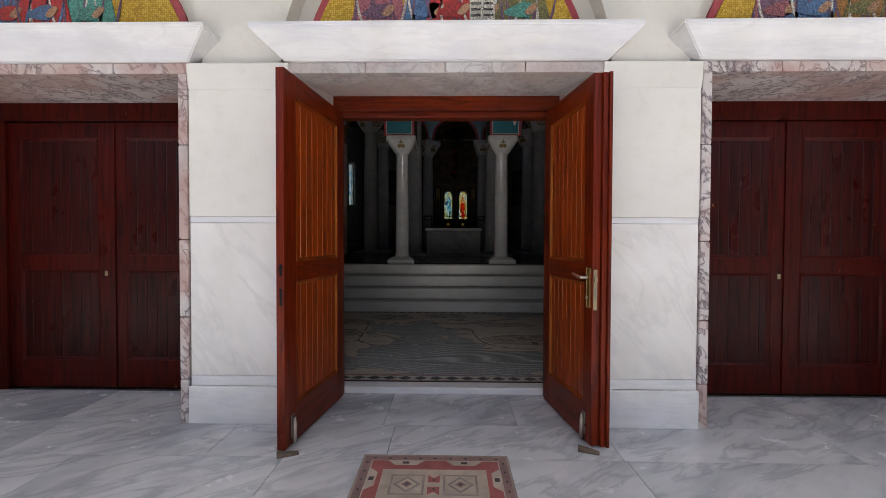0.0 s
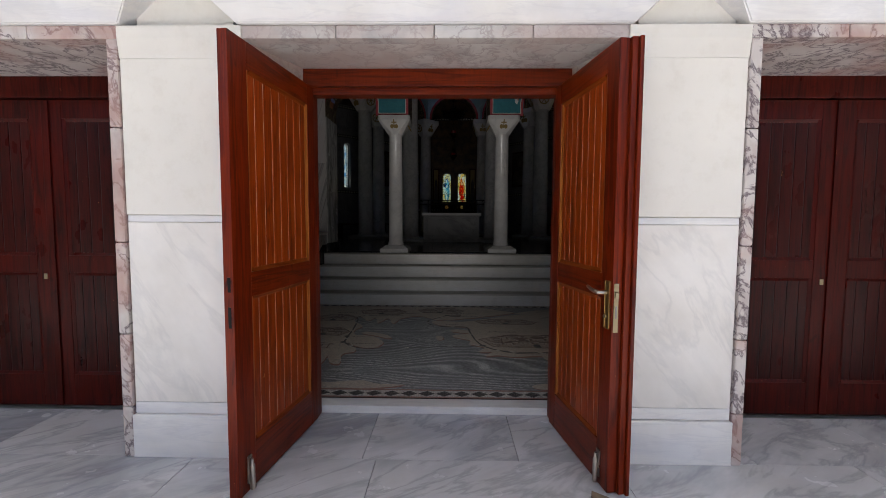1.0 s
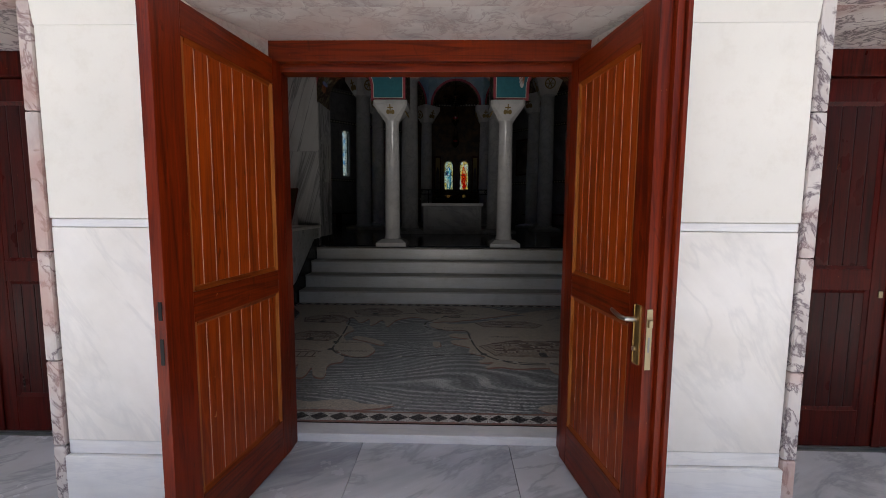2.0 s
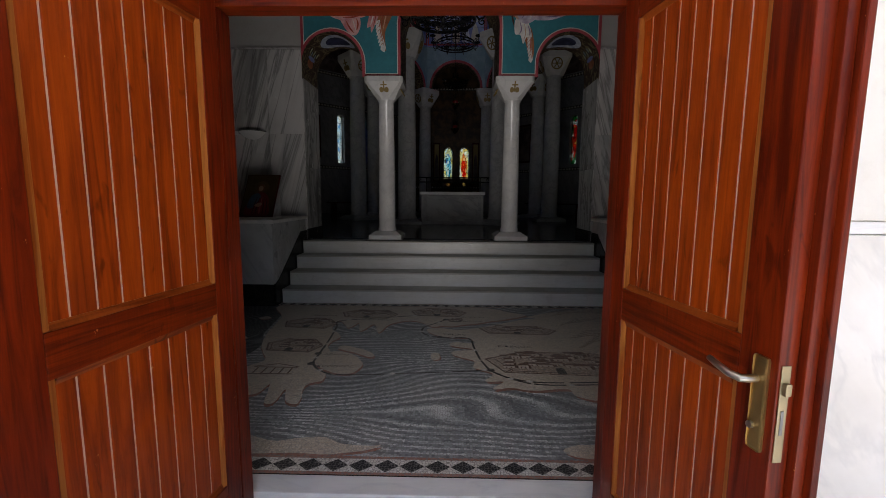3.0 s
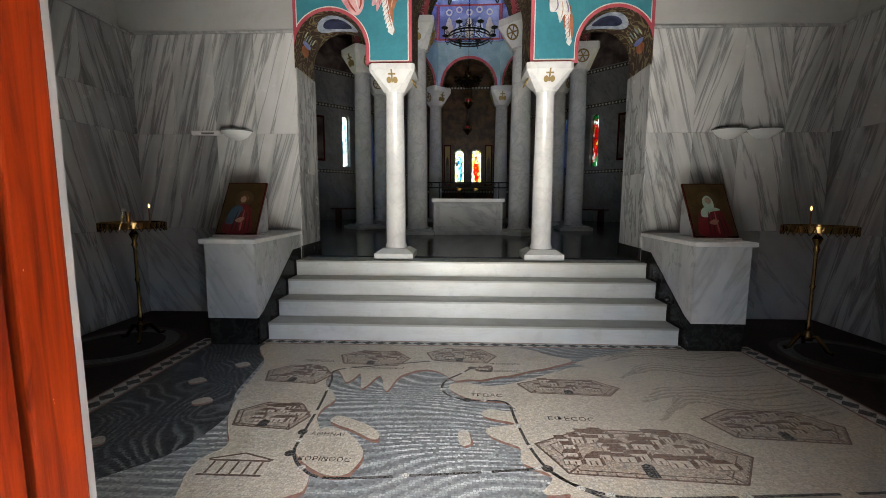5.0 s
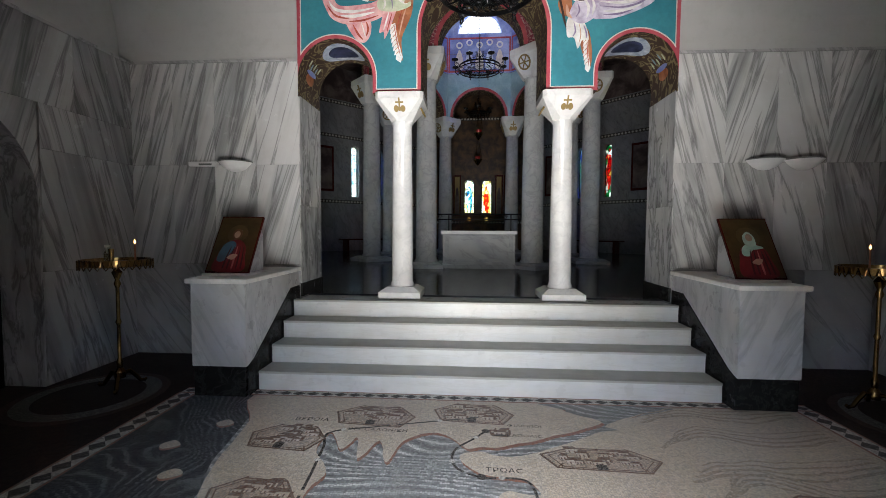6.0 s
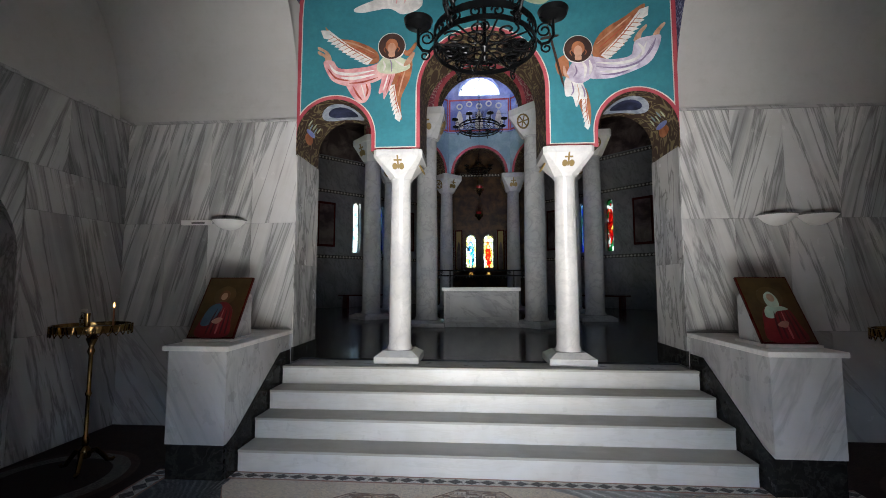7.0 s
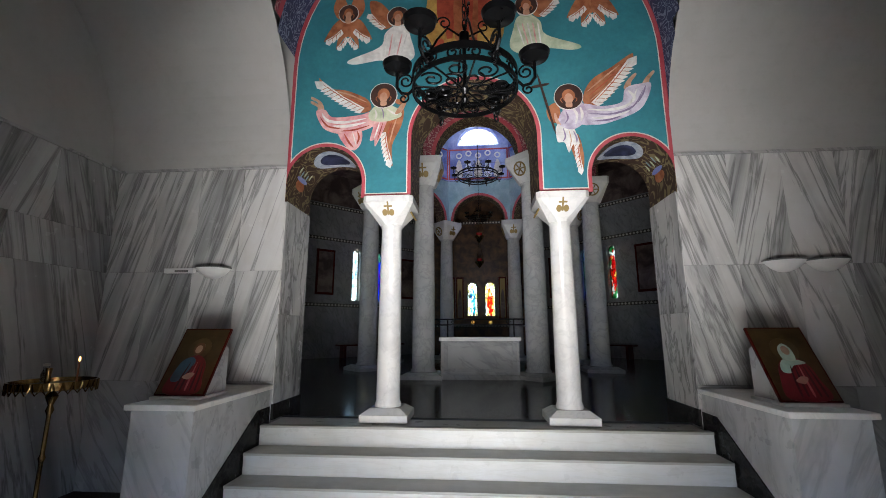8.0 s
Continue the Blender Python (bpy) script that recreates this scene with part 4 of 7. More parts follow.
def land(pts, label, rim=0.035):
    """A coast: a reddish rim below, the pale land 2 mm above it."""
    c = Vector((sum(p[0] for p in pts) / len(pts), sum(p[1] for p in pts) / len(pts)))
    line = spline(pts, 5, 0.02)
    clip = lambda q: [(min(max(x, MX0), MX1), min(max(y, MY0), MY1)) for x, y in q]
    LIFT[0] += 0.00018
    part("coast_rim", sheet(clip([(x + 0.012, y - rim) for x, y in line]), FL - 0.0029 + LIFT[0] * 0.3), M["coast"], floor)
    part("land", sheet(clip(line), FL - 0.0018 + LIFT[0] * 0.6), M["land"], floor, label)


land([(-1.70, 7.1), (-1.62, 6.5), (-1.53, 5.9), (-1.40, 5.5), (-1.24, 5.2), (-1.34, 5.02), (-1.24, 4.72), (-1.12, 4.58), (-1.03, 4.60), (-0.99, 4.74), (-0.93, 4.48), (-0.85, 4.46),
      (-0.84, 4.66), (-0.78, 4.50), (-0.68, 4.46), (-0.73, 4.74), (-0.62, 4.82), (-0.66, 4.98), (-0.80, 5.12), (-0.70, 5.30), (-0.82, 5.60), (-0.76, 5.85), (-0.92, 6.12), (-0.90, 6.38),
      (-0.75, 6.12), (-0.68, 6.30), (-0.60, 6.02), (-0.50, 6.26), (-0.40, 5.98), (-0.33, 6.24), (-0.19, 6.40), (0.02, 6.37), (0.14, 6.20), (0.26, 6.22), (0.45, 6.26), (0.90, 6.48), (1.24, 6.68), (0.98, 6.88), (0.82, 7.1)], "pale beige land with towns and red coast")
land([(-0.80, 5.18), (-0.70, 5.06), (-0.56, 4.95), (-0.44, 4.96), (-0.38, 5.12), (-0.46, 5.30), (-0.62, 5.42), (-0.76, 5.40)], "pale beige peninsula")
land([(-0.70, 5.52), (-0.54, 5.42), (-0.36, 5.30), (-0.33, 5.36), (-0.46, 5.50), (-0.64, 5.58)], "long pale island")
land([(0.10, 6.10), (0.22, 5.90), (0.52, 5.84), (0.58, 5.70), (0.40, 5.72), (0.36, 5.62), (0.56, 5.52), (0.36, 5.46), (0.38, 5.36), (0.55, 5.26), (0.54, 5.10), (0.68, 5.00), (0.62, 4.86),
      (0.76, 4.84), (0.66, 4.72), (0.82, 4.74), (0.96, 4.70), (1.22, 4.74), (1.24, 4.62), (1.42, 4.56), (1.72, 4.56), (2.10, 4.30), (3.10, 4.10), (3.10, 6.50), (2.30, 6.62), (1.62, 6.60), (1.20, 6.52), (0.92, 6.34), (0.50, 6.12), (0.24, 6.16)], "broad pale beige land with walled towns")
land([(1.10, 7.1), (1.30, 6.72), (1.66, 6.88), (2.0, 7.1)], "pale spit of land", 0.0)
land([(1.25, 6.60), (1.9, 6.96), (2.3, 7.1), (3.1, 7.1), (3.1, 6.4), (2.2, 6.5)], "pale northern land", 0.0)
land([(0.17, 5.40), (0.19, 5.26), (0.25, 5.30), (0.24, 5.42)], "small pale island", 0.02)
land([(-1.50, 4.12), (-1.05, 4.16), (-0.70, 4.02), (-0.42, 4.06), (-0.22, 3.98), (-0.04, 4.00), (-0.22, 3.91), (-0.60, 3.90), (-1.0, 3.89), (-1.50, 3.90)], "long pale island near the door", 0.02)
land([(1.0, 3.99), (1.3, 4.05), (1.7, 3.98), (1.6, 3.90), (1.1, 3.90)], "pale island near the door", 0.02)
for x, y in ((-2.0, 6.1), (-1.75, 5.75), (-2.1, 5.2), (-1.8, 6.45)):
    land([(x - 0.06, y), (x, y - 0.05), (x + 0.08, y), (x, y + 0.06)], "small pale island", 0.02)
patch("western_sea", [(-2.42, 7.0), (-1.72, 7.03), (-1.65, 6.5), (-1.56, 5.9), (-1.43, 5.5), (-1.62, 5.0), (-2.42, 4.6)], M["dark_sea"], FL - 0.0032, 0.015, "dark western sea with flowing rows")
patch("northern_sea", [(0.84, 7.03), (0.98, 6.90), (1.22, 6.76), (1.32, 6.70), (1.62, 6.86), (1.9, 6.98), (2.1, 7.03)], M["sea"], FL + 0.0008, 0.015, "grey northern sea")


def route(pts, label):
    line = spline(pts, 9, 0, False)
    part("route", ribbon(line, 0.020, FL + 0.0015, None, 8), M["blackm"], floor, label)
    for i in range(8, len(line) - 1, 16):
        x, y = line[i]
        part("route_dot", sheet([(x + 0.022 * math.cos(a), y + 0.022 * math.sin(a)) for a in [2 * math.pi * k / 10 for k in range(10)]], FL + 0.003), M["whitem"], floor)


route([(0.24, 6.70), (-0.12, 6.60), (-0.55, 6.48), (-0.90, 6.36), (-0.88, 6.14), (-0.84, 5.74), (-0.82, 5.32), (-0.80, 5.14), (-0.70, 5.00), (-0.52, 4.92), (0.01, 4.97), (0.50, 5.03), (0.67, 5.06)], "dark dashed route line")
route([(0.29, 6.46), (0.20, 6.34), (0.06, 6.16), (0.07, 5.96), (0.24, 5.85), (0.52, 5.83), (0.57, 5.56), (0.61, 5.28), (0.68, 5.05), (0.80, 4.92), (1.02, 4.84), (1.40, 4.85), (1.90, 4.89), (2.6, 4.95)], "dark dashed route line")
route([(0.70, 5.02), (0.84, 4.88), (1.04, 4.80), (1.40, 4.81), (1.90, 4.85), (2.6, 4.90)], "dark dashed route line")
for x, y in ((-0.82, 5.13), (-0.83, 5.36), (0.68, 5.05), (0.29, 6.46), (0.24, 5.85)):
    part("town_dot", sheet([(x + 0.032 * math.cos(a), y + 0.032 * math.sin(a)) for a in [2 * math.pi * k / 12 for k in range(12)]], FL + 0.0035), M["blackm"], floor)


def town(cx, cy, w, d, houses, seed):
    """A walled town seen from the air, drawn in brown cubes."""
    rnd = random.Random(seed)
    ring = [(cx - w, cy + d * 0.2), (cx - w * 0.78, cy - d * 0.8), (cx + w * 0.70, cy - d), (cx + w, cy - d * 0.1), (cx + w * 0.6, cy + d * 0.75), (cx - w * 0.45, cy + d * 0.85)]
    part("town_ground", sheet(ring, FL + 0.0010 + seed * 0.00004), M["land_warm"], floor, "brown walled town drawn in the mosaic")
    own = bmesh.new()
    for k, h in ((1.0, 0.014), (0.86, 0.009)):
        q = [(cx + (x - cx) * k, cy + (y - cy) * k) for x, y in ring]
        ribbon(q + [q[0], q[1]], h, FL + 0.0015, own)
    for k in range(6):
        ribbon([(ring[k][0], ring[k][1]), (cx + (ring[k][0] - cx) * 0.84, cy + (ring[k][1] - cy) * 0.84 + 0.04)], 0.012, FL + 0.002, own)
    # battlements along the near walls
    for p, q in zip(ring[:3], ring[1:4]):
        for k in range(9):
            t = (k + 0.5) / 9
            x, y = p[0] + (q[0] - p[0]) * t, p[1] + (q[1] - p[1]) * t
            ribbon([(x, y + 0.006), (x, y + 0.026)], 0.010, FL + 0.0018, own)
    part("town_lines", own, M["brown"], floor)
    # houses from the far side to the near one: a shaded roof, a pale front, a dark door
    walls, roofs = bmesh.new(), bmesh.new()
    spots = sorted(((rnd.uniform(-0.72, 0.68), rnd.uniform(-0.50, 0.66)) for k in range(houses)), key=lambda p: -p[1])
    for k, (u, v) in enumerate(spots):
        x, y = cx + w * u, cy + d * v
        if abs(u) > 0.5 and v > 0.4:
            continue
        z = FL + 0.0016 + 0.00006 * k
        s, t = rnd.uniform(0.024, 0.05) * (1 + 0.3 * (w > 0.5)), rnd.uniform(0.016, 0.030) * (1 + 0.3 * (w > 0.5))
        sk = rnd.choice((-0.02, 0.02))
        for pts, own in (([(x - s, y - t), (x + s, y - t), (x + s, y + t), (x - s, y + t)], walls), ([(x - s * 1.1, y + t), (x + s * 1.1, y + t), (x + s * 0.9 + sk, y + t * 2.3), (x - s * 0.9 + sk, y + t * 2.3)], roofs),
                         ([(x + s, y - t), (x + s * 1.5, y - t * 0.5), (x + s * 1.5, y + t * 1.4), (x + s, y + t)], roofs)):
            own.faces.new([own.verts.new((a, b, z)) for a, b in pts])
        for q in (-0.45, 0.35):
            roofs.faces.new([roofs.verts.new((x + a, y + b, z + 0.00005)) for a, b in ((s * q - 0.005, -t * 0.8), (s * q + 0.005, -t * 0.8), (s * q + 0.005, t * 0.3), (s * q - 0.005, t * 0.3))])
        ribbon([(x - s, y - t), (x + s, y - t)], 0.005, z, roofs)
        ribbon([(x - s, y - t), (x - s, y + t)], 0.005, z, roofs)
    part("house_fronts", walls, M["land"], floor)
    part("house_roofs", roofs, M["brown"], floor)
    gx = cx - w * 0.05
    part("town_gate", sheet([(gx - 0.035, cy - d * 0.86), (gx + 0.035, cy - d * 0.88), (gx + 0.035, cy - d * 0.5)] + [(gx, cy - d * 0.42)] + [(gx - 0.035, cy - d * 0.5)], FL + 0.003), M["blackm"], floor)


M["land_warm"] = tesserae("warm_land_mosaic", ((0.42, 0.30, 0.21), (0.55, 0.43, 0.325), (0.66, 0.54, 0.43)), 62, 0.4)
for k, (cx, cy, w, d, n) in enumerate(((-0.62, 6.68, 0.30, 0.18, 20), (0.20, 6.78, 0.30, 0.18, 20), (-1.20, 6.28, 0.26, 0.18, 18), (-1.12, 5.58, 0.24, 0.17, 16), (1.06, 6.12, 0.36, 0.14, 16), (1.28, 5.24, 0.56, 0.25, 34), (0.40, 6.44, 0.07, 0.05, 3), (2.3, 5.6, 0.4, 0.2, 20))):
    town(cx, cy, w * 1.12, d * 1.12, int(n * 1.2), k)
own = bmesh.new()
for x in (-1.22, -1.15, -1.08, -1.01, -0.94):
    ribbon([(x, 4.93), (x, 5.04)], 0.014, FL + 0.002, own)
ribbon([(-1.26, 5.05), (-0.90, 5.05)], 0.016, FL + 0.002, own)
ribbon([(-1.26, 4.92), (-0.90, 4.92)], 0.016, FL + 0.002, own)
ribbon([(-1.27, 5.06), (-1.08, 5.12), (-0.89, 5.06)], 0.014, FL + 0.002, own)
part("temple_lines", own, M["brown"], floor)
own = bmesh.new()
for y, a in ((5.9, 0), (6.3, 0.1), (5.6, 0.2), (4.6, -0.1), (6.7, 0.05)):
    for q in range(4):
        ribbon(spline([(1.55 + q * 0.05, y + q * 0.06), (1.95, y + 0.10 + q * 0.05 + a), (2.4, y + 0.06 + q * 0.07), (2.9, y + 0.2 + q * 0.05)], 6, 0.03, False), 0.030 - 0.005 * q, FL + 0.0012 + 0.00008 * q, own)
part("hill_lines", own, M["hill"], floor, "pale brown hill lines")


def lettering(text, x, y, size, lean=0.0):
    cu = bpy.data.curves.new("lettering", "FONT")
    cu.body, cu.size, cu.align_x, cu.align_y = text, size, "CENTER", "CENTER"
    cu.space_character = 1.08
    tmp = bpy.data.objects.new("lettering", cu)
    me = bpy.data.meshes.new_from_object(tmp)
    bpy.data.objects.remove(tmp)
    me.materials.clear()
    me.materials.append(M["blackm"])
    ob = new("lettering", me)
    ob.parent = floor
    ob.matrix_basis = pose(x, y, FL + 0.004, 0, 0, lean)


for text, x, y, size in (("ΚΟΡΙΝΘΟC", -0.60, 5.08, 0.056), ("ΑΘΗΝΑΙ", -0.66, 5.34, 0.054), ("ΘΕCCΑΛΟΝΙΚΗ", -0.55, 6.42, 0.062), ("ΦΙΛΙΠΠΟΙ", 0.60, 6.56, 0.056), ("ΝΕΑΠΟΛΙC", 0.56, 6.40, 0.058),
                         ("ΤΡΩΑC", 0.39, 5.93, 0.068), ("ΕΦΕCΟC", 0.95, 5.60, 0.072), ("ΒΕΡΟΙΑ", -1.12, 6.56, 0.075)):
    lettering(text, x, y, size, -1)

# checker borders of the map
for x0, x1, y0, y1 in ((MX0 - 0.16, MX1 + 0.16, 3.738, MY0), (MX0 - 0.16, MX1 + 0.16, MY1, 7.145), (MX0 - 0.16, MX0, MY0, MY1), (MX1, MX1 + 0.16, MY0, MY1)):
    part("border_ground", sheet([(x0, y0), (x1, y0), (x1, y1), (x0, y1)], FL - 0.002), M["whitem"], floor)
    along = (x1 - x0) > (y1 - y0)
    for e in (0, 1):
        o = [(x0, (y0, y1)[e]), (x1, (y0, y1)[e])] if along else [((x0, x1)[e], y0), ((x0, x1)[e], y1)]
        part("border_line", ribbon(o, 0.022, FL + 0.001), M["coast"], floor)
    n = round(((x1 - x0) if along else (y1 - y0)) / 0.132)
    cw = ((x1 - x0) if along else (y1 - y0)) / n
    hw = (min(x1 - x0, y1 - y0) - 0.03) / 2
    proto = None
    for k in range(n):
        if proto is None:
            a, b = (cw / 2 * 0.97, hw) if along else (hw, cw / 2 * 0.97)
            proto = part("diamond", sheet([(-a, 0), (0, -b), (a, 0), (0, b)], 0), M["blackm"], floor)
            ob = proto
        else:
            ob = new("diamond", proto.data)
            ob.parent = floor
        ob.matrix_basis = pose(x0 + (k + 0.5) * cw, (y0 + y1) / 2, FL + 0.0005) if along else pose((x0 + x1) / 2, y0 + (k + 0.5) * cw, FL + 0.0005)
for cx in (-3.35, 3.95):
    for cy in (4.8, 6.9):
        for r0, mt in ((0.62, "dark_brown"), (0.55, "blackm"), (0.42, "border_floor")):
            part("floor_roundel", sheet([(cx + r0 * math.cos(a), cy + r0 * math.sin(a)) for a in [2 * math.pi * k / 32 for k in range(32)]], FL - 0.003 + (0.62 - r0) * 0.02), M[mt], floor, "dark round mosaic medallion")

# ---- steps
TREADS = ((7.14, 0.245), (7.42, 0.430), (7.70, 0.615), (7.975, 0.80))
for i, (y, z) in enumerate(TREADS):
    y1 = TREADS[i + 1][0] + 0.05 if i < 3 else 8.9
    st = setting("step", box(LX0 + 0.015, LX1 - 0.02, y + 0.012, y1, z - 0.20 if i else FL - 0.02, z - 0.022), M["step"], "white marble step up to the rotunda", "step")
    if i < 3:
        part("tread", box(LX0 + 0.015, LX1 - 0.02, y, y1, z - 0.0225, z, 0.004), M["tread"], st, "worn grey tread slab, also darkened for the grazing light")
    else:
        part("tread", box(LX0 + 0.015, LX1 - 0.02, y, 8.06, z - 0.0225, z, 0.004), M["tread"], st, "worn grey tread slab, also darkened for the grazing light")


# ---------------------------------------------------------------- columns
def sign(name, kind, parent, m):
    """A small gilt mark on a capital: a cross over a curl, or a wheel."""
    own = bmesh.new()
    if kind == "cross":
        box(-0.008, 0.008, -0.004, 0.004, -0.06, 0.075, bm=own)
        box(-0.04, 0.04, -0.004, 0.004, 0.02, 0.036, bm=own)
        for s in (-1, 1):
            prism([(s * (0.033 + 0.026 * math.cos(t)), -0.035 + 0.034 * math.sin(t)) for t in [2 * math.pi * q / 14 for q in range(14)]], -0.003, 0.003, "y", own)
    else:
        tube([(0.065 * math.cos(a), 0, 0.065 * math.sin(a)) for a in [2 * math.pi * i / 20 for i in range(20)]], 0.008, 6, own, True)
        for q in range(3):
            a = math.pi * q / 3
            tube([(-0.06 * math.cos(a), 0, -0.06 * math.sin(a)), (0.06 * math.cos(a), 0, 0.06 * math.sin(a))], 0.006, 6, own)
    ob = part(name, own, M["gold"], parent, "gilt cross mark" if kind == "cross" else "gilt wheel mark")
    ob.matrix_basis = m
    return ob


def column(x, y, z0, z1, r, capw, caph, basew, mat, label, group, capmat=None):
    col = thing("column", label, "column", pose(x, y, z0), group)
    h = z1 - z0
    b = basew / 2
    part("base_slab", box(-b, b, -b, b, 0, 0.075, 0.006), mat, col)
    own = bmesh.new()
    lo = [own.verts.new((s * b * 0.97, t * b * 0.97, 0.075)) for s, t in ((-1, -1), (1, -1), (1, 1), (-1, 1))]
    hi = [own.verts.new((s * r * 1.25, t * r * 1.25, 0.13)) for s, t in ((-1, -1), (1, -1), (1, 1), (-1, 1))]
    own.faces.new(lo), own.faces.new(hi)
    for q in range(4):
        own.faces.new((lo[q], lo[(q + 1) % 4], hi[(q + 1) % 4], hi[q]))
    part("base_cushion", own, mat, col)
    smooth(part("shaft", lathe([(r * 1.12, 0.13), (r * 1.1, 0.16), (r, 0.19), (r * 0.99, h * 0.4), (r * 0.88, h - caph - 0.03), (r * 0.97, h - caph - 0.015), (r * 0.97, h - caph)], 40), mat, col))
    own = bmesh.new()
    c, t = capw / 2, r * 0.98
    levels = [(t, h - caph, True), (t * 1.08, h - caph + 0.02, True), (c * 0.97, h - caph * 0.28, False), (c, h - caph * 0.25, False), (c, h, False)]
    rows = []
    for w, z, rnd in levels:
        k = 0.42 if rnd else 0.86
        rows.append([own.verts.new((px * w, py * w, z)) for px, py in ((-1, -k), (-k, -1), (k, -1), (1, -k), (1, k), (k, 1), (-k, 1), (-1, k))])
    own.faces.new(rows[0]), own.faces.new(rows[-1])
    for p, q in zip(rows, rows[1:]):
        for i in range(8):
            own.faces.new((p[i], p[(i + 1) % 8], q[(i + 1) % 8], q[i]))
    part("capital", own, capmat or mat, col)
    return col, c, h


for x in (AX - 0.957, AX + 0.957):
    col, c, h = column(x, 8.39, UP, IMP, 0.128, 0.56, 0.30, 0.50, M["column"], "polished white marble column with gilt signs on its capital", "hall columns")
    lean = math.degrees(math.atan2(c - 0.13, 0.20))
    sign("cross_mark", "cross", col, pose(0, -c * 0.82 - 0.006, h - 0.145, 0, 0, 0) @ pose(0, 0, 0, lean - 5) @ Matrix.Scale(1.15, 4))
    s = 1 if x < AX else -1
    sign("wheel_mark", "wheel", col, pose(s * (c * 0.82 + 0.004), 0, h - 0.145, 0, 0, 90) @ pose(0, 0, 0, -s * (lean - 5)) @ Matrix.Scale(1.3, 4))

# ---------------------------------------------------------------- painted shapes on the end wall
PINK, MAUVE, WHITE, GREEN, ORANGE, SKIN, DARKB, GOLDP, REDP = (painted("fresco_" + n, c, d, scale=7, lo=0.35, hi=0.6) for n, c, d in (
    ("pink", (0.62, 0.22, 0.24), (0.80, 0.48, 0.46)), ("mauve", (0.42, 0.34, 0.46), (0.70, 0.64, 0.72)), ("white", (0.62, 0.58, 0.55), (0.85, 0.82, 0.78)),
    ("green", (0.36, 0.44, 0.28), (0.62, 0.66, 0.48)), ("orange", (0.26, 0.075, 0.025), (0.46, 0.17, 0.07)), ("skin", (0.42, 0.20, 0.11), (0.62, 0.36, 0.24)),
    ("dark", (0.03, 0.012, 0.01), (0.07, 0.03, 0.02)), ("gold", (0.36, 0.18, 0.04), (0.58, 0.36, 0.09)), ("red", (0.30, 0.035, 0.02), (0.48, 0.09, 0.04))))
DARKM = painted("fresco_deep_mauve", (0.22, 0.16, 0.27), (0.30, 0.24, 0.36), scale=7)
LAYER = [0]


def shape(name, cx, cz, flip, pts, mat, n=5):
    """A flat painted form, a hair's breadth over the last one."""
    LAYER[0] += 1
    y = FY - 0.0065 - 0.0003 * (LAYER[0] % 64)
    part(name, prism(spline([(cx + flip * x, cz + z) for x, z in pts], n), y - 0.0004, FY - 0.004), mat, fresco)


def disc(r, x=0.0, z=0.0, k=16, sx=1.0):
    return [(x + sx * r * math.cos(2 * math.pi * i / k), z + r * math.sin(2 * math.pi * i / k)) for i in range(k)]


def feathers(cx, cz, flip, x0, z0, x1, z1, wide, n):
    """A pale band of pointed flight feathers along a wing's trailing edge, parted by brown strokes."""
    dx, dz = x1 - x0, z1 - z0
    l = math.hypot(dx, dz)
    dx, dz = dx / l, dz / l
    at = lambda t, d: (x0 + dx * l * t + dz * d * wide, z0 + dz * l * t - dx * d * wide)
    edge = [at(0.0, -0.25)]
    for i in range(n):
        t = i / n
        k = 0.85 + 0.45 * math.sin(math.pi * (0.15 + 0.8 * t))
        edge += [at(t + 0.15 / n, k * 0.72), at(t + 0.95 / n, k * 0.92), at(t + 1.25 / n, k)]
    edge += [at(1.16, 0.30), at(1.02, -0.35), at(0.5, -0.05)]
    LAYER[0] += 1
    y = FY - 0.0065 - 0.0003 * (LAYER[0] % 64)
    part("feather_band", prism([(cx + flip * x, cz + z) for x, z in edge], y - 0.0004, FY - 0.004), WHITE, fresco)
    for i in range(1, n):
        t = i / n
        stroke(cx, cz, flip, [at(t - 0.75 / n, -0.1), at(t - 0.25 / n, 0.35), at(t + 0.15 / n, 0.85)], 0.0035, ORANGE)
    stroke(cx, cz, flip, [at(0.04, 0.02), at(0.5, 0.14), at(0.98, 0.02)], 0.005, REDP)


def stroke(cx, cz, flip, pts, wide, mat):
    """One tapered brush stroke along a fold."""
    line = spline(pts, 5, 0, False)
    up, down = [], []
    for i, (x, z) in enumerate(line):
        a, b = line[max(0, i - 1)], line[min(len(line) - 1, i + 1)]
        tx, tz = b[0] - a[0], b[1] - a[1]
        l = math.hypot(tx, tz) or 1
        h = wide * math.sin(math.pi * (0.06 + 0.88 * i / (len(line) - 1)))
        up.append((x - tz / l * h, z + tx / l * h))
        down.append((x + tz / l * h, z - tx / l * h))
    LAYER[0] += 1
    y = FY - 0.0065 - 0.0003 * (LAYER[0] % 64)
    part("robe_fold", prism([(cx + flip * x, cz + z) for x, z in up + down[::-1]], y - 0.0004, FY - 0.004), mat, fresco)


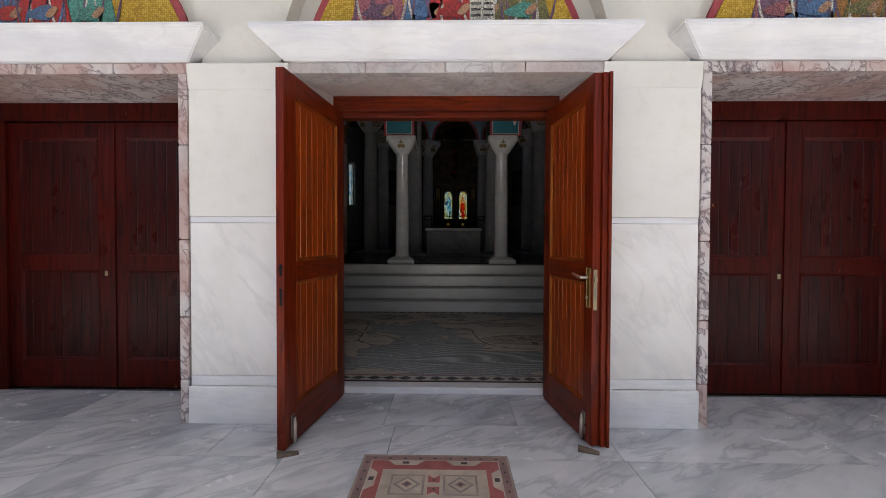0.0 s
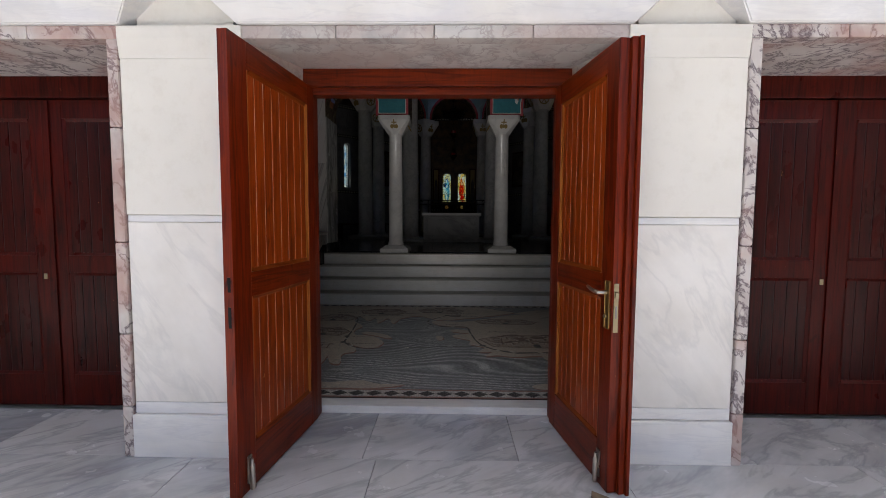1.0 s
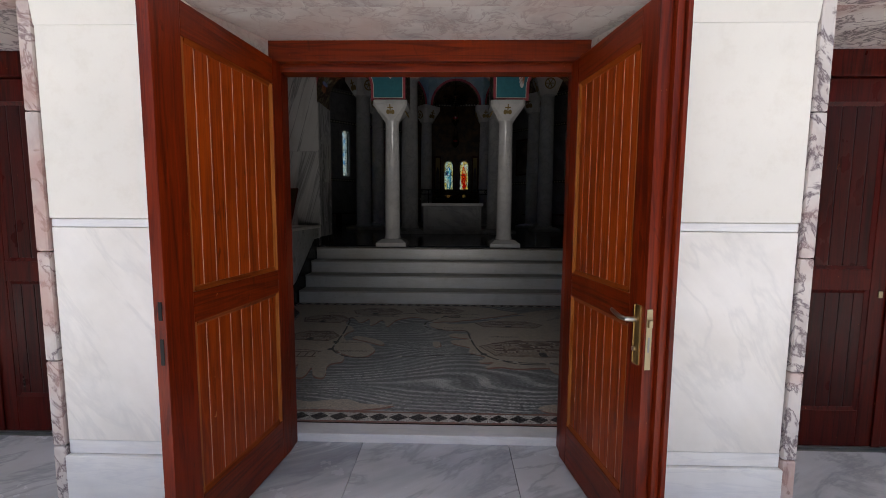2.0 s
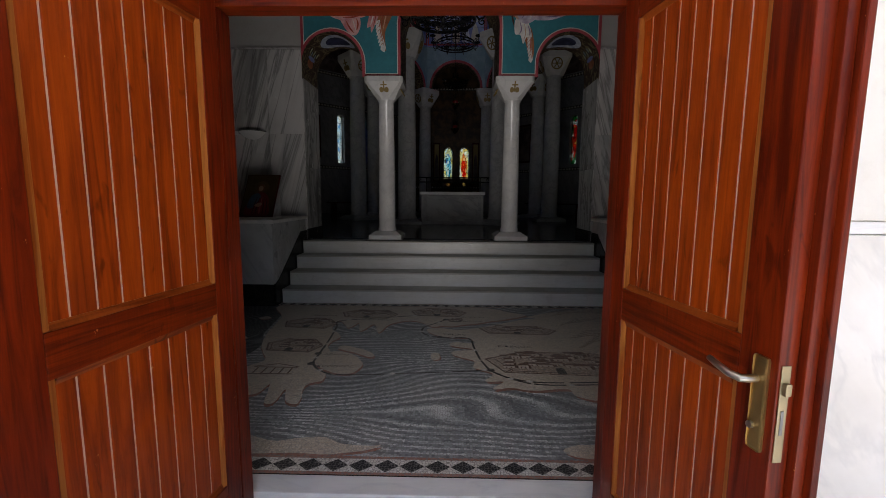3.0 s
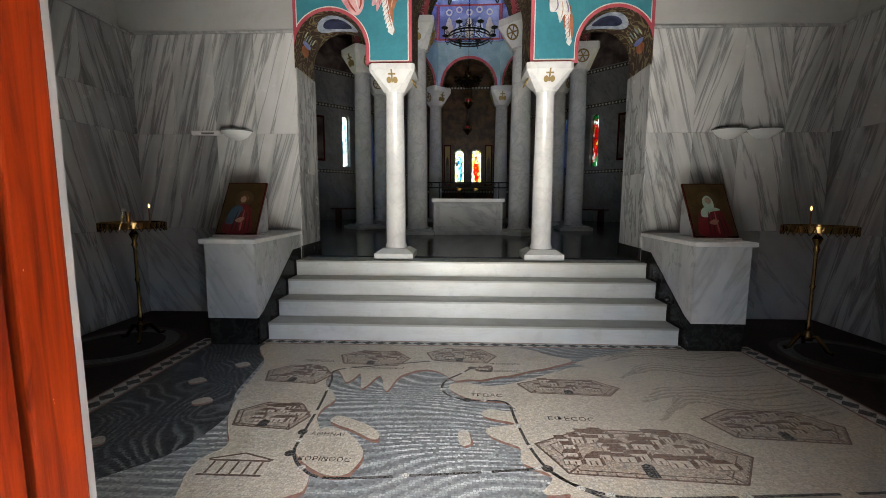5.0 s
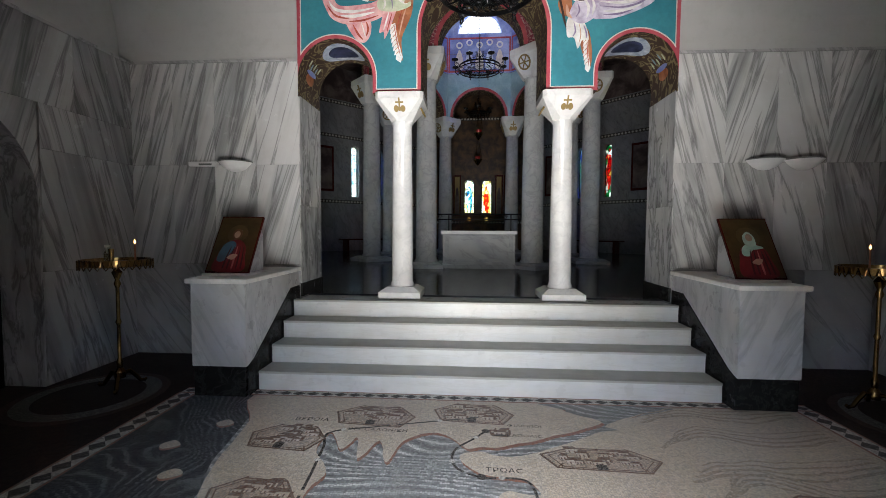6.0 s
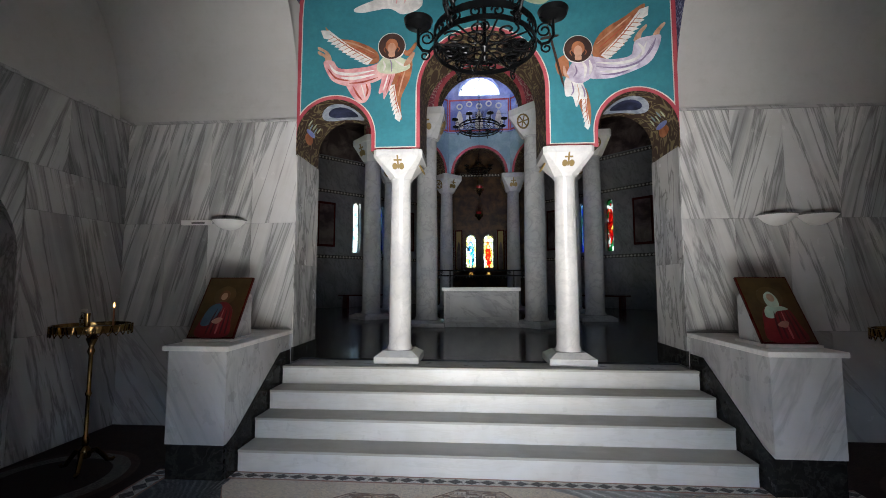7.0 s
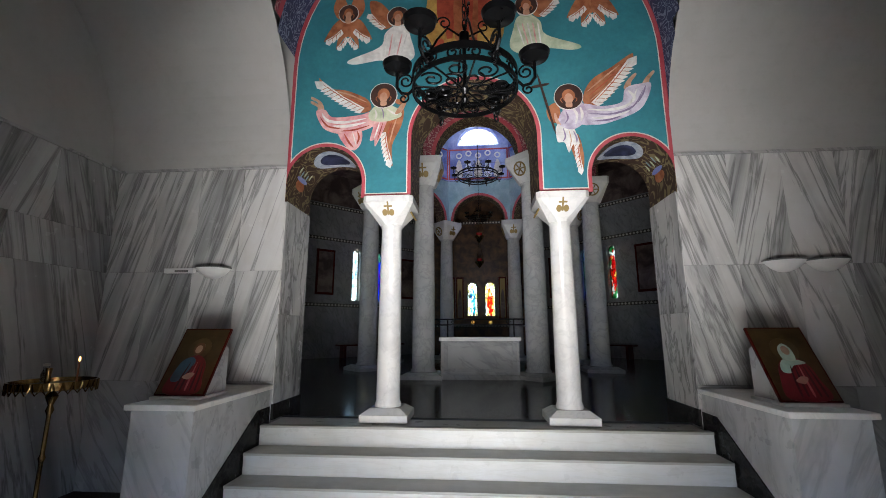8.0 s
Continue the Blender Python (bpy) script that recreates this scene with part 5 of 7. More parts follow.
def head(cx, cz, r=0.145):
    LAYER[0] = 54
    shape("halo", cx, cz, 1, disc(r * 1.05, k=20), WHITE, 2)
    shape("halo", cx, cz, 1, disc(r, k=20), DARKB, 2)
    shape("neck_shape", cx, cz, 1, [(-0.025, -0.05), (0.025, -0.05), (0.035, -0.125), (-0.035, -0.125)], SKIN, 3)
    shape("hair_shape", cx, cz, 1, disc(r * 0.52, 0, 0.010, 16, 0.9), ORANGE, 2)
    for s in (-1, 1):
        stroke(cx, cz, s, [(r * 0.40, 0.0), (r * 0.58, -0.035), (r * 0.46, -0.075)], 0.006, ORANGE)
    shape("face_shape", cx, cz, 1, disc(r * 0.43, 0.0, -0.026, 14, 0.72), SKIN, 2)


def folds(cx, cz, flip, lines, wide, tones):
    for q, line in enumerate(lines):
        stroke(cx, cz, flip, line, wide * (1.0, 0.6)[q % 2], tones[q % len(tones)])


def flyer_left(cx, cz):
    """A winged form in pink flying towards the middle arch, playing a pipe."""
    LAYER[0], f = 0, 1
    shape("wing", cx, cz, f, [(-0.80, 0.28), (-0.67, 0.14), (-0.44, 0.09), (-0.20, -0.03), (-0.15, -0.16), (-0.26, -0.20), (-0.44, -0.12), (-0.63, 0.0), (-0.75, 0.15)], ORANGE)
    folds(cx, cz, f, [[(-0.20, -0.07), (-0.42, 0.04), (-0.64, 0.11)], [(-0.20, -0.11), (-0.42, -0.01), (-0.62, 0.07)], [(-0.22, -0.15), (-0.40, -0.06), (-0.56, 0.02)]], 0.010, (SKIN, REDP))
    feathers(cx, cz, f, -0.24, -0.16, -0.76, 0.20, -0.085, 11)
    shape("wing", cx, cz, f, [(0.06, -0.30), (0.23, -0.17), (0.22, -0.37), (0.11, -0.63), (0.12, -0.88), (0.03, -0.75), (-0.02, -0.56), (0.02, -0.40)], ORANGE)
    folds(cx, cz, f, [[(0.17, -0.26), (0.12, -0.42), (0.08, -0.60)], [(0.12, -0.30), (0.07, -0.45), (0.05, -0.60)]], 0.009, (SKIN, REDP))
    feathers(cx, cz, f, 0.02, -0.46, 0.10, -0.84, 0.060, 8)
    LAYER[0] = 30
    for z in (0.0, -0.055):
        shape("foot_shape", cx, cz, f, [(-0.72, -0.15 + z * 0.5), (-0.75, -0.05 + z), (-0.87, 0.03 + z), (-0.88, 0.0 + z), (-0.80, -0.05 + z), (-0.79, -0.16)], SKIN, 4)
    shape("robe_shape", cx, cz, f, [(-0.54, -0.40), (-0.28, -0.40), (-0.25, -0.56), (-0.33, -0.67), (-0.45, -0.60)], PINK)
    shape("robe_shape", cx, cz, f, [(-0.81, -0.16), (-0.70, -0.15), (-0.60, -0.25), (-0.28, -0.235), (-0.13, -0.20), (-0.10, -0.36), (-0.28, -0.44), (-0.51, -0.46), (-0.69, -0.40), (-0.77, -0.29)], PINK)
    folds(cx, cz, f, [[(-0.74, -0.19), (-0.66, -0.29), (-0.46, -0.32), (-0.20, -0.28)], [(-0.76, -0.24), (-0.66, -0.36), (-0.50, -0.40)], [(-0.60, -0.36), (-0.42, -0.37), (-0.20, -0.33)], [(-0.50, -0.43), (-0.34, -0.42), (-0.16, -0.37)]], 0.018, (WHITE, REDP))
    folds(cx, cz, f, [[(-0.46, -0.46), (-0.40, -0.57), (-0.34, -0.64)], [(-0.36, -0.44), (-0.33, -0.54), (-0.31, -0.62)], [(-0.30, -0.44), (-0.28, -0.52), (-0.30, -0.60)]], 0.012, (REDP, WHITE))
    shape("cloth_shape", cx, cz, f, [(-0.09, -0.31), (0.04, -0.31), (0.0, -0.44), (-0.04, -0.54), (-0.09, -0.63), (-0.10, -0.55), (-0.15, -0.56), (-0.12, -0.42)], PINK)
    folds(cx, cz, f, [[(-0.04, -0.34), (-0.07, -0.45), (-0.10, -0.54)], [(0.0, -0.34), (-0.03, -0.45), (-0.06, -0.56)]], 0.010, (WHITE, REDP))
    shape("tunic_shape", cx, cz, f, [(-0.17, -0.22), (-0.06, -0.10), (0.06, -0.12), (0.18, -0.18), (0.21, -0.27), (0.03, -0.33), (-0.14, -0.31)], GREEN)
    folds(cx, cz, f, [[(-0.10, -0.17), (-0.08, -0.24), (-0.10, -0.30)], [(-0.03, -0.14), (0.0, -0.22), (0.0, -0.31)], [(0.04, -0.17), (0.12, -0.23), (0.18, -0.25)]], 0.012, (WHITE, DARKM))
    shape("arm_shape", cx, cz, f, [(0.14, -0.24), (0.21, -0.22), (0.27, -0.10), (0.25, -0.08), (0.18, -0.16)], SKIN, 3)
    shape("instrument_shape", cx, cz, f, [(0.10, -0.05), (0.20, -0.12), (0.29, 0.01), (0.27, 0.03), (0.19, -0.06), (0.12, -0.02)], ORANGE, 3)
    head(cx, cz, 0.155)


def flyer_right(cx, cz):
    """A winged form in pale mauve flying towards the middle arch, its legs raised behind."""
    LAYER[0], f = 0, -1
    shape("wing", cx, cz, f, [(-0.75, 0.52), (-0.51, 0.36), (-0.30, 0.23), (-0.19, 0.08), (-0.17, -0.08), (-0.30, -0.13), (-0.47, 0.0), (-0.62, 0.19), (-0.72, 0.38)], ORANGE)
    folds(cx, cz, f, [[(-0.21, 0.06), (-0.40, 0.22), (-0.60, 0.38)], [(-0.22, 0.0), (-0.40, 0.15), (-0.58, 0.32)], [(-0.24, -0.05), (-0.40, 0.08), (-0.54, 0.22)]], 0.010, (SKIN, REDP))
    feathers(cx, cz, f, -0.27, -0.09, -0.71, 0.42, -0.085, 11)
    shape("wing", cx, cz, f, [(0.14, -0.06), (0.25, -0.14), (0.22, -0.28), (0.13, -0.30), (0.10, -0.18)], ORANGE)
    shape("wing", cx, cz, f, [(0.02, -0.50), (-0.08, -0.46), (-0.13, -0.72), (-0.10, -0.92), (-0.04, -0.77)], ORANGE)
    feathers(cx, cz, f, -0.07, -0.54, -0.10, -0.88, -0.045, 7)
    LAYER[0] = 30
    for x, z in ((0.0, 0.0), (-0.20, 0.02)):
        shape("foot_shape", cx, cz, f, [(x - 0.62, z + 0.08), (x - 0.66, z + 0.17), (x - 0.75, z + 0.26), (x - 0.77, z + 0.24), (x - 0.71, z + 0.16), (x - 0.69, z + 0.08)], SKIN, 4)
    shape("robe_shape", cx, cz, f, [(-0.14, -0.10), (-0.36, -0.13), (-0.58, -0.09), (-0.64, 0.08), (-0.83, 0.13), (-0.92, 0.12), (-0.86, -0.07), (-0.74, -0.21), (-0.43, -0.33), (-0.24, -0.35), (-0.12, -0.32)], MAUVE)
    folds(cx, cz, f, [[(-0.20, -0.16), (-0.44, -0.18), (-0.66, -0.12), (-0.76, 0.06)], [(-0.20, -0.21), (-0.46, -0.23), (-0.70, -0.15), (-0.82, 0.04)], [(-0.24, -0.27), (-0.46, -0.27), (-0.66, -0.20)], [(-0.24, -0.31), (-0.42, -0.30), (-0.56, -0.26)], [(-0.66, 0.05), (-0.72, -0.03), (-0.70, -0.10)], [(-0.86, 0.10), (-0.82, 0.0), (-0.76, -0.10)]], 0.018, (WHITE, DARKM))
    shape("cloth_shape", cx, cz, f, [(0.14, -0.33), (-0.02, -0.36), (-0.09, -0.57), (-0.02, -0.58), (0.03, -0.67), (0.07, -0.55), (0.15, -0.53)], WHITE)
    folds(cx, cz, f, [[(0.08, -0.38), (0.06, -0.48), (0.09, -0.54)], [(0.02, -0.40), (0.0, -0.52), (0.02, -0.62)], [(-0.03, -0.42), (-0.06, -0.50), (-0.06, -0.56)]], 0.009, (DARKM, SKIN))
    shape("tunic_shape", cx, cz, f, [(0.07, -0.16), (-0.05, -0.07), (-0.16, -0.09), (-0.19, -0.28), (-0.02, -0.40), (0.12, -0.34), (0.13, -0.28)], MAUVE)
    folds(cx, cz, f, [[(-0.02, -0.12), (-0.08, -0.22), (-0.06, -0.34)], [(0.04, -0.18), (0.02, -0.26), (0.06, -0.33)], [(-0.12, -0.13), (-0.14, -0.22), (-0.12, -0.31)]], 0.016, (WHITE, DARKM))
    shape("arm_shape", cx, cz, f, [(0.10, -0.34), (0.16, -0.30), (0.17, -0.20), (0.15, -0.20), (0.13, -0.28)], SKIN, 3)
    head(cx, cz, 0.155)


def hoverer(cx, cz, flip, robe):
    LAYER[0] = 0
    shape("wing", cx, cz, flip, [(-0.05, -0.05), (-0.20, 0.20), (-0.36, 0.24), (-0.30, -0.02), (-0.16, -0.16)], ORANGE)
    feathers(cx, cz, flip, -0.16, -0.14, -0.34, 0.05, -0.06, 5)
    shape("robe_shape", cx, cz, flip, [(-0.04, -0.12), (-0.16, -0.22), (-0.22, -0.40), (-0.60, -0.56), (-0.52, -0.62), (-0.20, -0.58), (-0.02, -0.66), (0.20, -0.56), (0.16, -0.30), (0.10, -0.14)], robe)
    for q in range(5):
        shape("robe_fold", cx, cz, flip, [(-0.14 + q * 0.06, -0.26), (-0.16 + q * 0.05, -0.50), (-0.145 + q * 0.05, -0.50), (-0.125 + q * 0.06, -0.26)], (WHITE, PINK)[q % 2], 3)
    head(cx, cz, 0.13)


def seraph(cx, cz):
    LAYER[0] = 0
    for s in (-1, 1):
        shape("wing", cx, cz, s, [(0.02, 0.10), (0.12, 0.30), (0.20, 0.10), (0.12, -0.06)], ORANGE)
        shape("wing", cx, cz, s, [(0.0, -0.05), (0.16, -0.10), (0.30, -0.36), (0.20, -0.30), (0.08, -0.22)], ORANGE)
        shape("wing", cx, cz, s, [(0.0, -0.10), (0.10, -0.22), (0.14, -0.48), (0.06, -0.34), (0.0, -0.30)], ORANGE)
        feathers(cx, cz, s, 0.08, -0.22, 0.26, -0.36, 0.06, 4)
        feathers(cx, cz, s, 0.02, -0.32, 0.12, -0.46, 0.05, 4)
    head(cx, cz, 0.12)


flyer_left(-0.752, 4.445)
flyer_right(1.38, 4.328)
LAYER[0] = 58
shape("staff_shape", 1.35, 4.36, 1, [(-0.30, 0.20), (-0.28, 0.20), (-0.14, -0.40), (-0.16, -0.40)], DARKB, 2)
shape("staff_shape", 1.35, 4.36, 1, [(-0.37, 0.10), (-0.37, 0.12), (-0.20, 0.15), (-0.20, 0.13)], DARKB, 2)
hoverer(-0.60, 5.50, 1, WHITE)
hoverer(0.95, 5.55, -1, GREEN)
seraph(-1.22, 5.58)
seraph(1.72, 5.72)
LAYER[0] = 0
shape("throne_shape", 0.20, 5.65, 1, [(-0.42, -0.55), (-0.44, 0.1), (-0.30, 0.55), (0.30, 0.55), (0.46, 0.1), (0.44, -0.55), (0.0, -0.62)], GOLDP)
shape("throne_shape", 0.20, 5.65, 1, [(-0.28, -0.30), (-0.30, 0.2), (0.0, 0.6), (0.30, 0.2), (0.28, -0.30), (0.0, -0.38)], REDP)
for q in range(4):
    shape("robe_shape", 0.20, 5.65, 1, [(-0.20 + q * 0.1, -0.5), (-0.24 + q * 0.12, 0.0), (-0.15 + q * 0.1, 0.3), (-0.12 + q * 0.1, -0.1), (-0.14 + q * 0.1, -0.5)], (REDP, ORANGE, REDP, ORANGE)[q])
for q, (x, w) in enumerate(((-0.30, 0.05), (-0.16, 0.06), (0.10, 0.05), (0.28, 0.06))):
    shape("cushion_shape", 0.20, 5.10, 1, [(x - w, -0.03), (x - w, 0.05), (x + w, 0.06), (x + w, -0.02)], (REDP, GOLDP)[q % 2], 3)
# ovals and urns painted on the soffits of the side arches


def arch_patch(name, c, r, mid, half_angle, yc, dy, mat, lift):
    own = bmesh.new()
    at = lambda ang, y: (c + (r - lift) * math.cos(radians(ang)), y, SZ + (r - lift) * math.sin(radians(ang)))
    hub = own.verts.new(at(mid, yc))
    n, last = 24, None
    for k in range(1, 7):
        rim = [own.verts.new(at(mid + half_angle * k / 6 * math.cos(2 * math.pi * i / n), yc + dy * k / 6 * math.sin(2 * math.pi * i / n))) for i in range(n)]
        for i in range(n):
            own.faces.new((hub, rim[i], rim[(i + 1) % n]) if last is None else (last[i], rim[i], rim[(i + 1) % n], last[(i + 1) % n]))
        last = rim
    part(name, own, mat, fresco)


for c, r in ((SLc, SLr), (SRc, SRr)):
    arch_patch("oval_ground", c, r, 90, 36, FY + 0.36, 0.25, M["cloud"], 0.008)
    arch_patch("oval_light", c, r, 90, 25, FY + 0.36, 0.16, M["navy"], 0.012)
    for ang in (158, 22):
        arch_patch("urn_shape", c, r, ang + (10 if ang > 90 else -10), 9, FY + 0.34, 0.12, ORANGE, 0.006)
        arch_patch("urn_rim", c, r, ang, 4, FY + 0.34, 0.14, M["blue_fresco"], 0.008)
        for q in range(5):
            arch_patch("plant_leaf", c, r, ang + (-12 if ang > 90 else 12) + (q % 2) * 4, 6, FY + 0.20 + q * 0.07, 0.016, (GREEN, M["drum_teal"])[q % 2], 0.009)

# ================================================================ rotunda
RC = Vector((0.40, 14.95, 0))
TILT_R = -1.0
RA, RO = 5.95, 2.93                 # outer wall's apothem, ring of columns
rot = Matrix.Translation(RC) @ pose(0, 0, 0, 0, 0, TILT_R)
bm = box(-6.8, 6.8, -6.5, 6.8, UP - 0.3, UP)
bm.transform(rot)
setting("floor_rotunda", bm, M["dark_floor"], "dark polished marble floor of the rotunda", "floor")
half = RA * math.tan(radians(22.5))
WZ0, WZ1 = 2.80, 4.52      # a window pair on a face
for i in range(8):
    a = -90 + 45 * i
    m = rot @ pose(0, 0, 0, 0, 0, a - 90) @ pose(0, RA, 0)      # local y points outward, x along the face
    if i == 0:
        continue
    east = i == 4
    z0, z1 = (2.30, 3.45) if east else (WZ0, WZ1)
    c, r = (0.36, 0.215) if east else (0.52, 0.155)
    bm = box(-half - 0.1, half + 0.1, 0, 0.35, UP - 0.2, z0 - 0.44 if east else z0)
    if east:        # two small round lights below the windows
        for x0, x1 in ((-half - 0.1, -c - 0.13), (-c + 0.13, c - 0.13), (c + 0.13, half + 0.1)):
            box(x0, x1, 0, 0.35, z0 - 0.44, z0 - 0.10, bm=bm)
        box(-half - 0.1, half + 0.1, 0, 0.35, z0 - 0.10, z0, bm=bm)
        for s in (-1, 1):
            for lo, hi in ((90, 270), (-90, 90)):
                e = -0.14 if lo == 90 else 0.14
                prism([(s * c, z0 - 0.27 + 0.18), (s * c + e, z0 - 0.27 + 0.18), (s * c + e, z0 - 0.27 - 0.18), (s * c, z0 - 0.27 - 0.18)] + arc(s * c, z0 - 0.27, 0.08, -90, -270 if lo == 90 else 90, 14), 0.02, 0.06, "y", bm)
    for x0, x1 in ((-half - 0.1, -c - r), (-c + r, c - r), (c + r, half + 0.1)):
        box(x0, x1, 0, 0.35, z0, z1, bm=bm)
    out = [(-half - 0.1, z1)] + arc(-c, z1, r, 180, 0, 16) + arc(c, z1, r, 180, 0, 16) + [(half + 0.1, z1), (half + 0.1, 7.4), (-half - 0.1, 7.4)]
    prism(out, 0, 0.35, "y", bm)
    bm.transform(m)
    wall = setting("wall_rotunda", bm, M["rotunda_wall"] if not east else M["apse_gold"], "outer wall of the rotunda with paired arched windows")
    if east:
        for s in (-1, 1):
            bm = prism(disc(0.12, s * c, z0 - 0.27, 20), 0.062, 0.068)
            bm.transform(m)
            part("roundel_pane", bm, M["glass_r"], wall, "small round amber pane")
    # frieze above and checker bands
    bm = box(-half, half, -0.012, 0.01, 6.25, 7.4)
    bm.transform(m)
    part("fresco_frieze", bm, M["dark_fresco"] if not east else M["apse_gold"], wall, "dark painted frieze")
    for zb in ((2.60, 4.95, 6.15) if not east else (1.9, 6.15)):
        bm = box(-half, half, -0.008, 0.01, zb - 0.06, zb + 0.06)
        bm.transform(m)
        part("checker_band", bm, M["blackm"], wall)
        bm = bmesh.new()
        n = 40
        for q in range(n):
            x = -half + (q + 0.5) * 2 * half / n
            prism([(x - 0.045, zb), (x, zb - 0.045), (x + 0.045, zb), (x, zb + 0.045)], -0.012, -0.004, "y", bm)
        bm.transform(m)
        tagged(part("checker_diamonds", bm, M["whitem"], wall), kind="stuff")
    for s in (-1, 1):
        win = tagged(new("window"), "arched stained glass window in bright colours", "window", "rotunda windows", "structure")
        win.matrix_basis = m @ pose(s * c, 0.16, 0)
        g = {3: ("glass_d", "glass_c"), 5: ("glass_e", "glass_d"), 4: ("glass_a", "glass_b")}.get(i, ("glass_e", "glass_a"))
        gl = M[g[0] if s < 0 else g[1]]
        out = [(-r, z0), (r, z0)] + arc(0, z1, r, 0, 180, 16)
        pane = part("pane", prism(out, 0, 0.006), gl, win)
        bm = tube([(x, 0, z) for x, z in [(-r + 0.01, z0), (-r + 0.01, z1)] + arc(0, z1, r - 0.01, 180, 0, 14) + [(r - 0.01, z0)]], 0.016, 6, None, True)
        for q in range(1, 4):
            z = z0 + (z1 - z0) * q / 3.3
            tube([(-r, 0, z), (r, 0, z)], 0.009, 6, bm)
        part("window_frame", bm, M["iron"], win)
    if not east:
        bench = thing("bench", "dark wooden bench along the rotunda wall", "bench", m @ pose(0, -0.35, UP), "rotunda benches")
        part("bench_seat", box(-1.3, 1.3, -0.2, 0.2, 0.40, 0.45, 0.01), M["wood_dim"], bench)
        for q in (-1.1, 0, 1.1):
            part("bench_leg", box(q - 0.04, q + 0.04, -0.17, 0.17, 0, 0.40, 0.005), M["wood_dim"], bench)
        for q in (-1.75, 1.75):
            ic = thing("wall_icon", "dark framed painted panel hanging on the rotunda wall", "painting", m @ pose(q, -0.03, 3.75), "rotunda paintings")
            part("panel_frame", box(-0.34, 0.34, -0.03, 0.029, -0.8, 0.8, 0.012), M["wood_dim"], ic)
            part("painted_panel", box(-0.27, 0.27, -0.036, -0.02, -0.72, 0.72), M["dark_fresco"], ic)

# ambulatory ceiling ring and the drum
bm = bmesh.new()
rings = []
for r, z in ((RA / math.cos(radians(22.5)) + 0.3, 7.38), (RO - 0.25, 7.38)):
    rings.append([bm.verts.new((r * math.cos(radians(22.5 + 45 * i)), r * math.sin(radians(22.5 + 45 * i)), z)) for i in range(8)])
for i in range(8):
    bm.faces.new((rings[0][i], rings[0][(i + 1) % 8], rings[1][(i + 1) % 8], rings[1][i]))
bm.transform(rot)
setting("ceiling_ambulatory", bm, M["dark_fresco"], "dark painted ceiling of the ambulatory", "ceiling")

chord = RO * math.sin(radians(22.5))
ap = RO * math.cos(radians(22.5))
CAP = 5.30
for i in range(8):
    a = -90 + 45 * i
    m = rot @ pose(0, 0, 0, 0, 0, a - 90) @ pose(0, ap, 0)
    r = chord - 0.27
    out = [(-chord - 0.1, CAP), (-r, CAP)] + arc(0, CAP + 0.05, r, 180, 0, 24) + [(r, CAP), (chord + 0.1, CAP), (chord + 0.1, 6.75), (-chord - 0.1, 6.75)]
    bm = prism(out, -0.22, 0.22, "y")
    bm.transform(m)
    drum = setting("wall_drum", bm, M["soffit"], "painted arch of the inner octagon with a red border")
    out = [(-chord - 0.0, CAP + 0.02), (-r - 0.1, CAP + 0.02)] + arc(0, CAP + 0.05, r + 0.1, 180, 0, 24) + [(r + 0.1, CAP + 0.02), (chord, CAP + 0.02), (chord, 6.74), (-chord, 6.74)]
    for side in (-1, 1):
        bm = prism(out, side * 0.221, side * 0.226, "y")
        bm.transform(m)
        part("spandrel", bm, M["drum_teal"] if i in (3, 4, 5) else M["vault_red"], drum)
        ring = [p for p in arc(0, CAP + 0.05, r + 0.1, 180, 0, 24)] + arc(0, CAP + 0.05, r + 0.02, 0, 180, 24)
        bm = prism(ring, side * 0.221, side * 0.229, "y")
        bm.transform(m)
        part("arch_border", bm, M["red_line"], drum)
    # drum above, with a round-headed light
    wz = 8.05
    bm = box(-chord - 0.1, chord + 0.1, -0.2, 0.2, 6.75, wz)
    out = [(-chord - 0.1, wz), (-0.72, wz)] + arc(0, wz, 0.72, 180, 0, 18) + [(0.72, wz), (chord + 0.1, wz), (chord + 0.1, 9.3), (-chord - 0.1, 9.3)]
    prism(out, -0.2, 0.2, "y", bm)
    bm.transform(m)
    up = setting("wall_lantern", bm, M["blue_fresco"], "blue painted drum wall with a round-headed light")
    bm = box(-chord + 0.15, chord - 0.15, -0.215, -0.19, 6.86, 7.86)
    bm.transform(m)
    part("painted_field", bm, M["blue_fresco"], up, "pale blue painted field with halos")
    bm = box(-chord + 0.1, chord - 0.1, -0.21, -0.19, 6.80, 7.92)
    bm.transform(m)
    part("field_border", bm, M["red_line"], up)
    bm = prism([(-0.72, wz), (0.72, wz)] + arc(0, wz, 0.72, 0, 180, 18), 0.02, 0.03)
    bm.transform(m)
    gl = part("lantern_pane", bm, M["glass_f"], up, "pale blue glass of the drum light")
    if i in (3, 4, 5):
        for q in range(5):
            x = -0.66 + q * 0.33
            bm = tube([(x + 0.085 * math.cos(t), -0.226, 7.66 + 0.08 * (q % 2) + 0.085 * math.sin(t)) for t in [2 * math.pi * k / 16 for k in range(16)]], 0.026, 5, None, True)
            bm.transform(m)
            part("halo", bm, M["white"], up)
            bm = prism(spline([(x - 0.13, 6.92), (x - 0.1, 7.3), (x, 7.52), (x + 0.1, 7.3), (x + 0.13, 6.92)], 4), -0.220, -0.213)
            bm.transform(m)
            part("robe_shape", bm, (M["white_line"], M["pale_fresco"])[q % 2], up)
    col, c, h = column(0, 0, UP, CAP, 0.225, 0.78, 0.58, 0.80, M["greycol"], "tall grey marble column of the inner octagon", "octagon columns", M["column"])
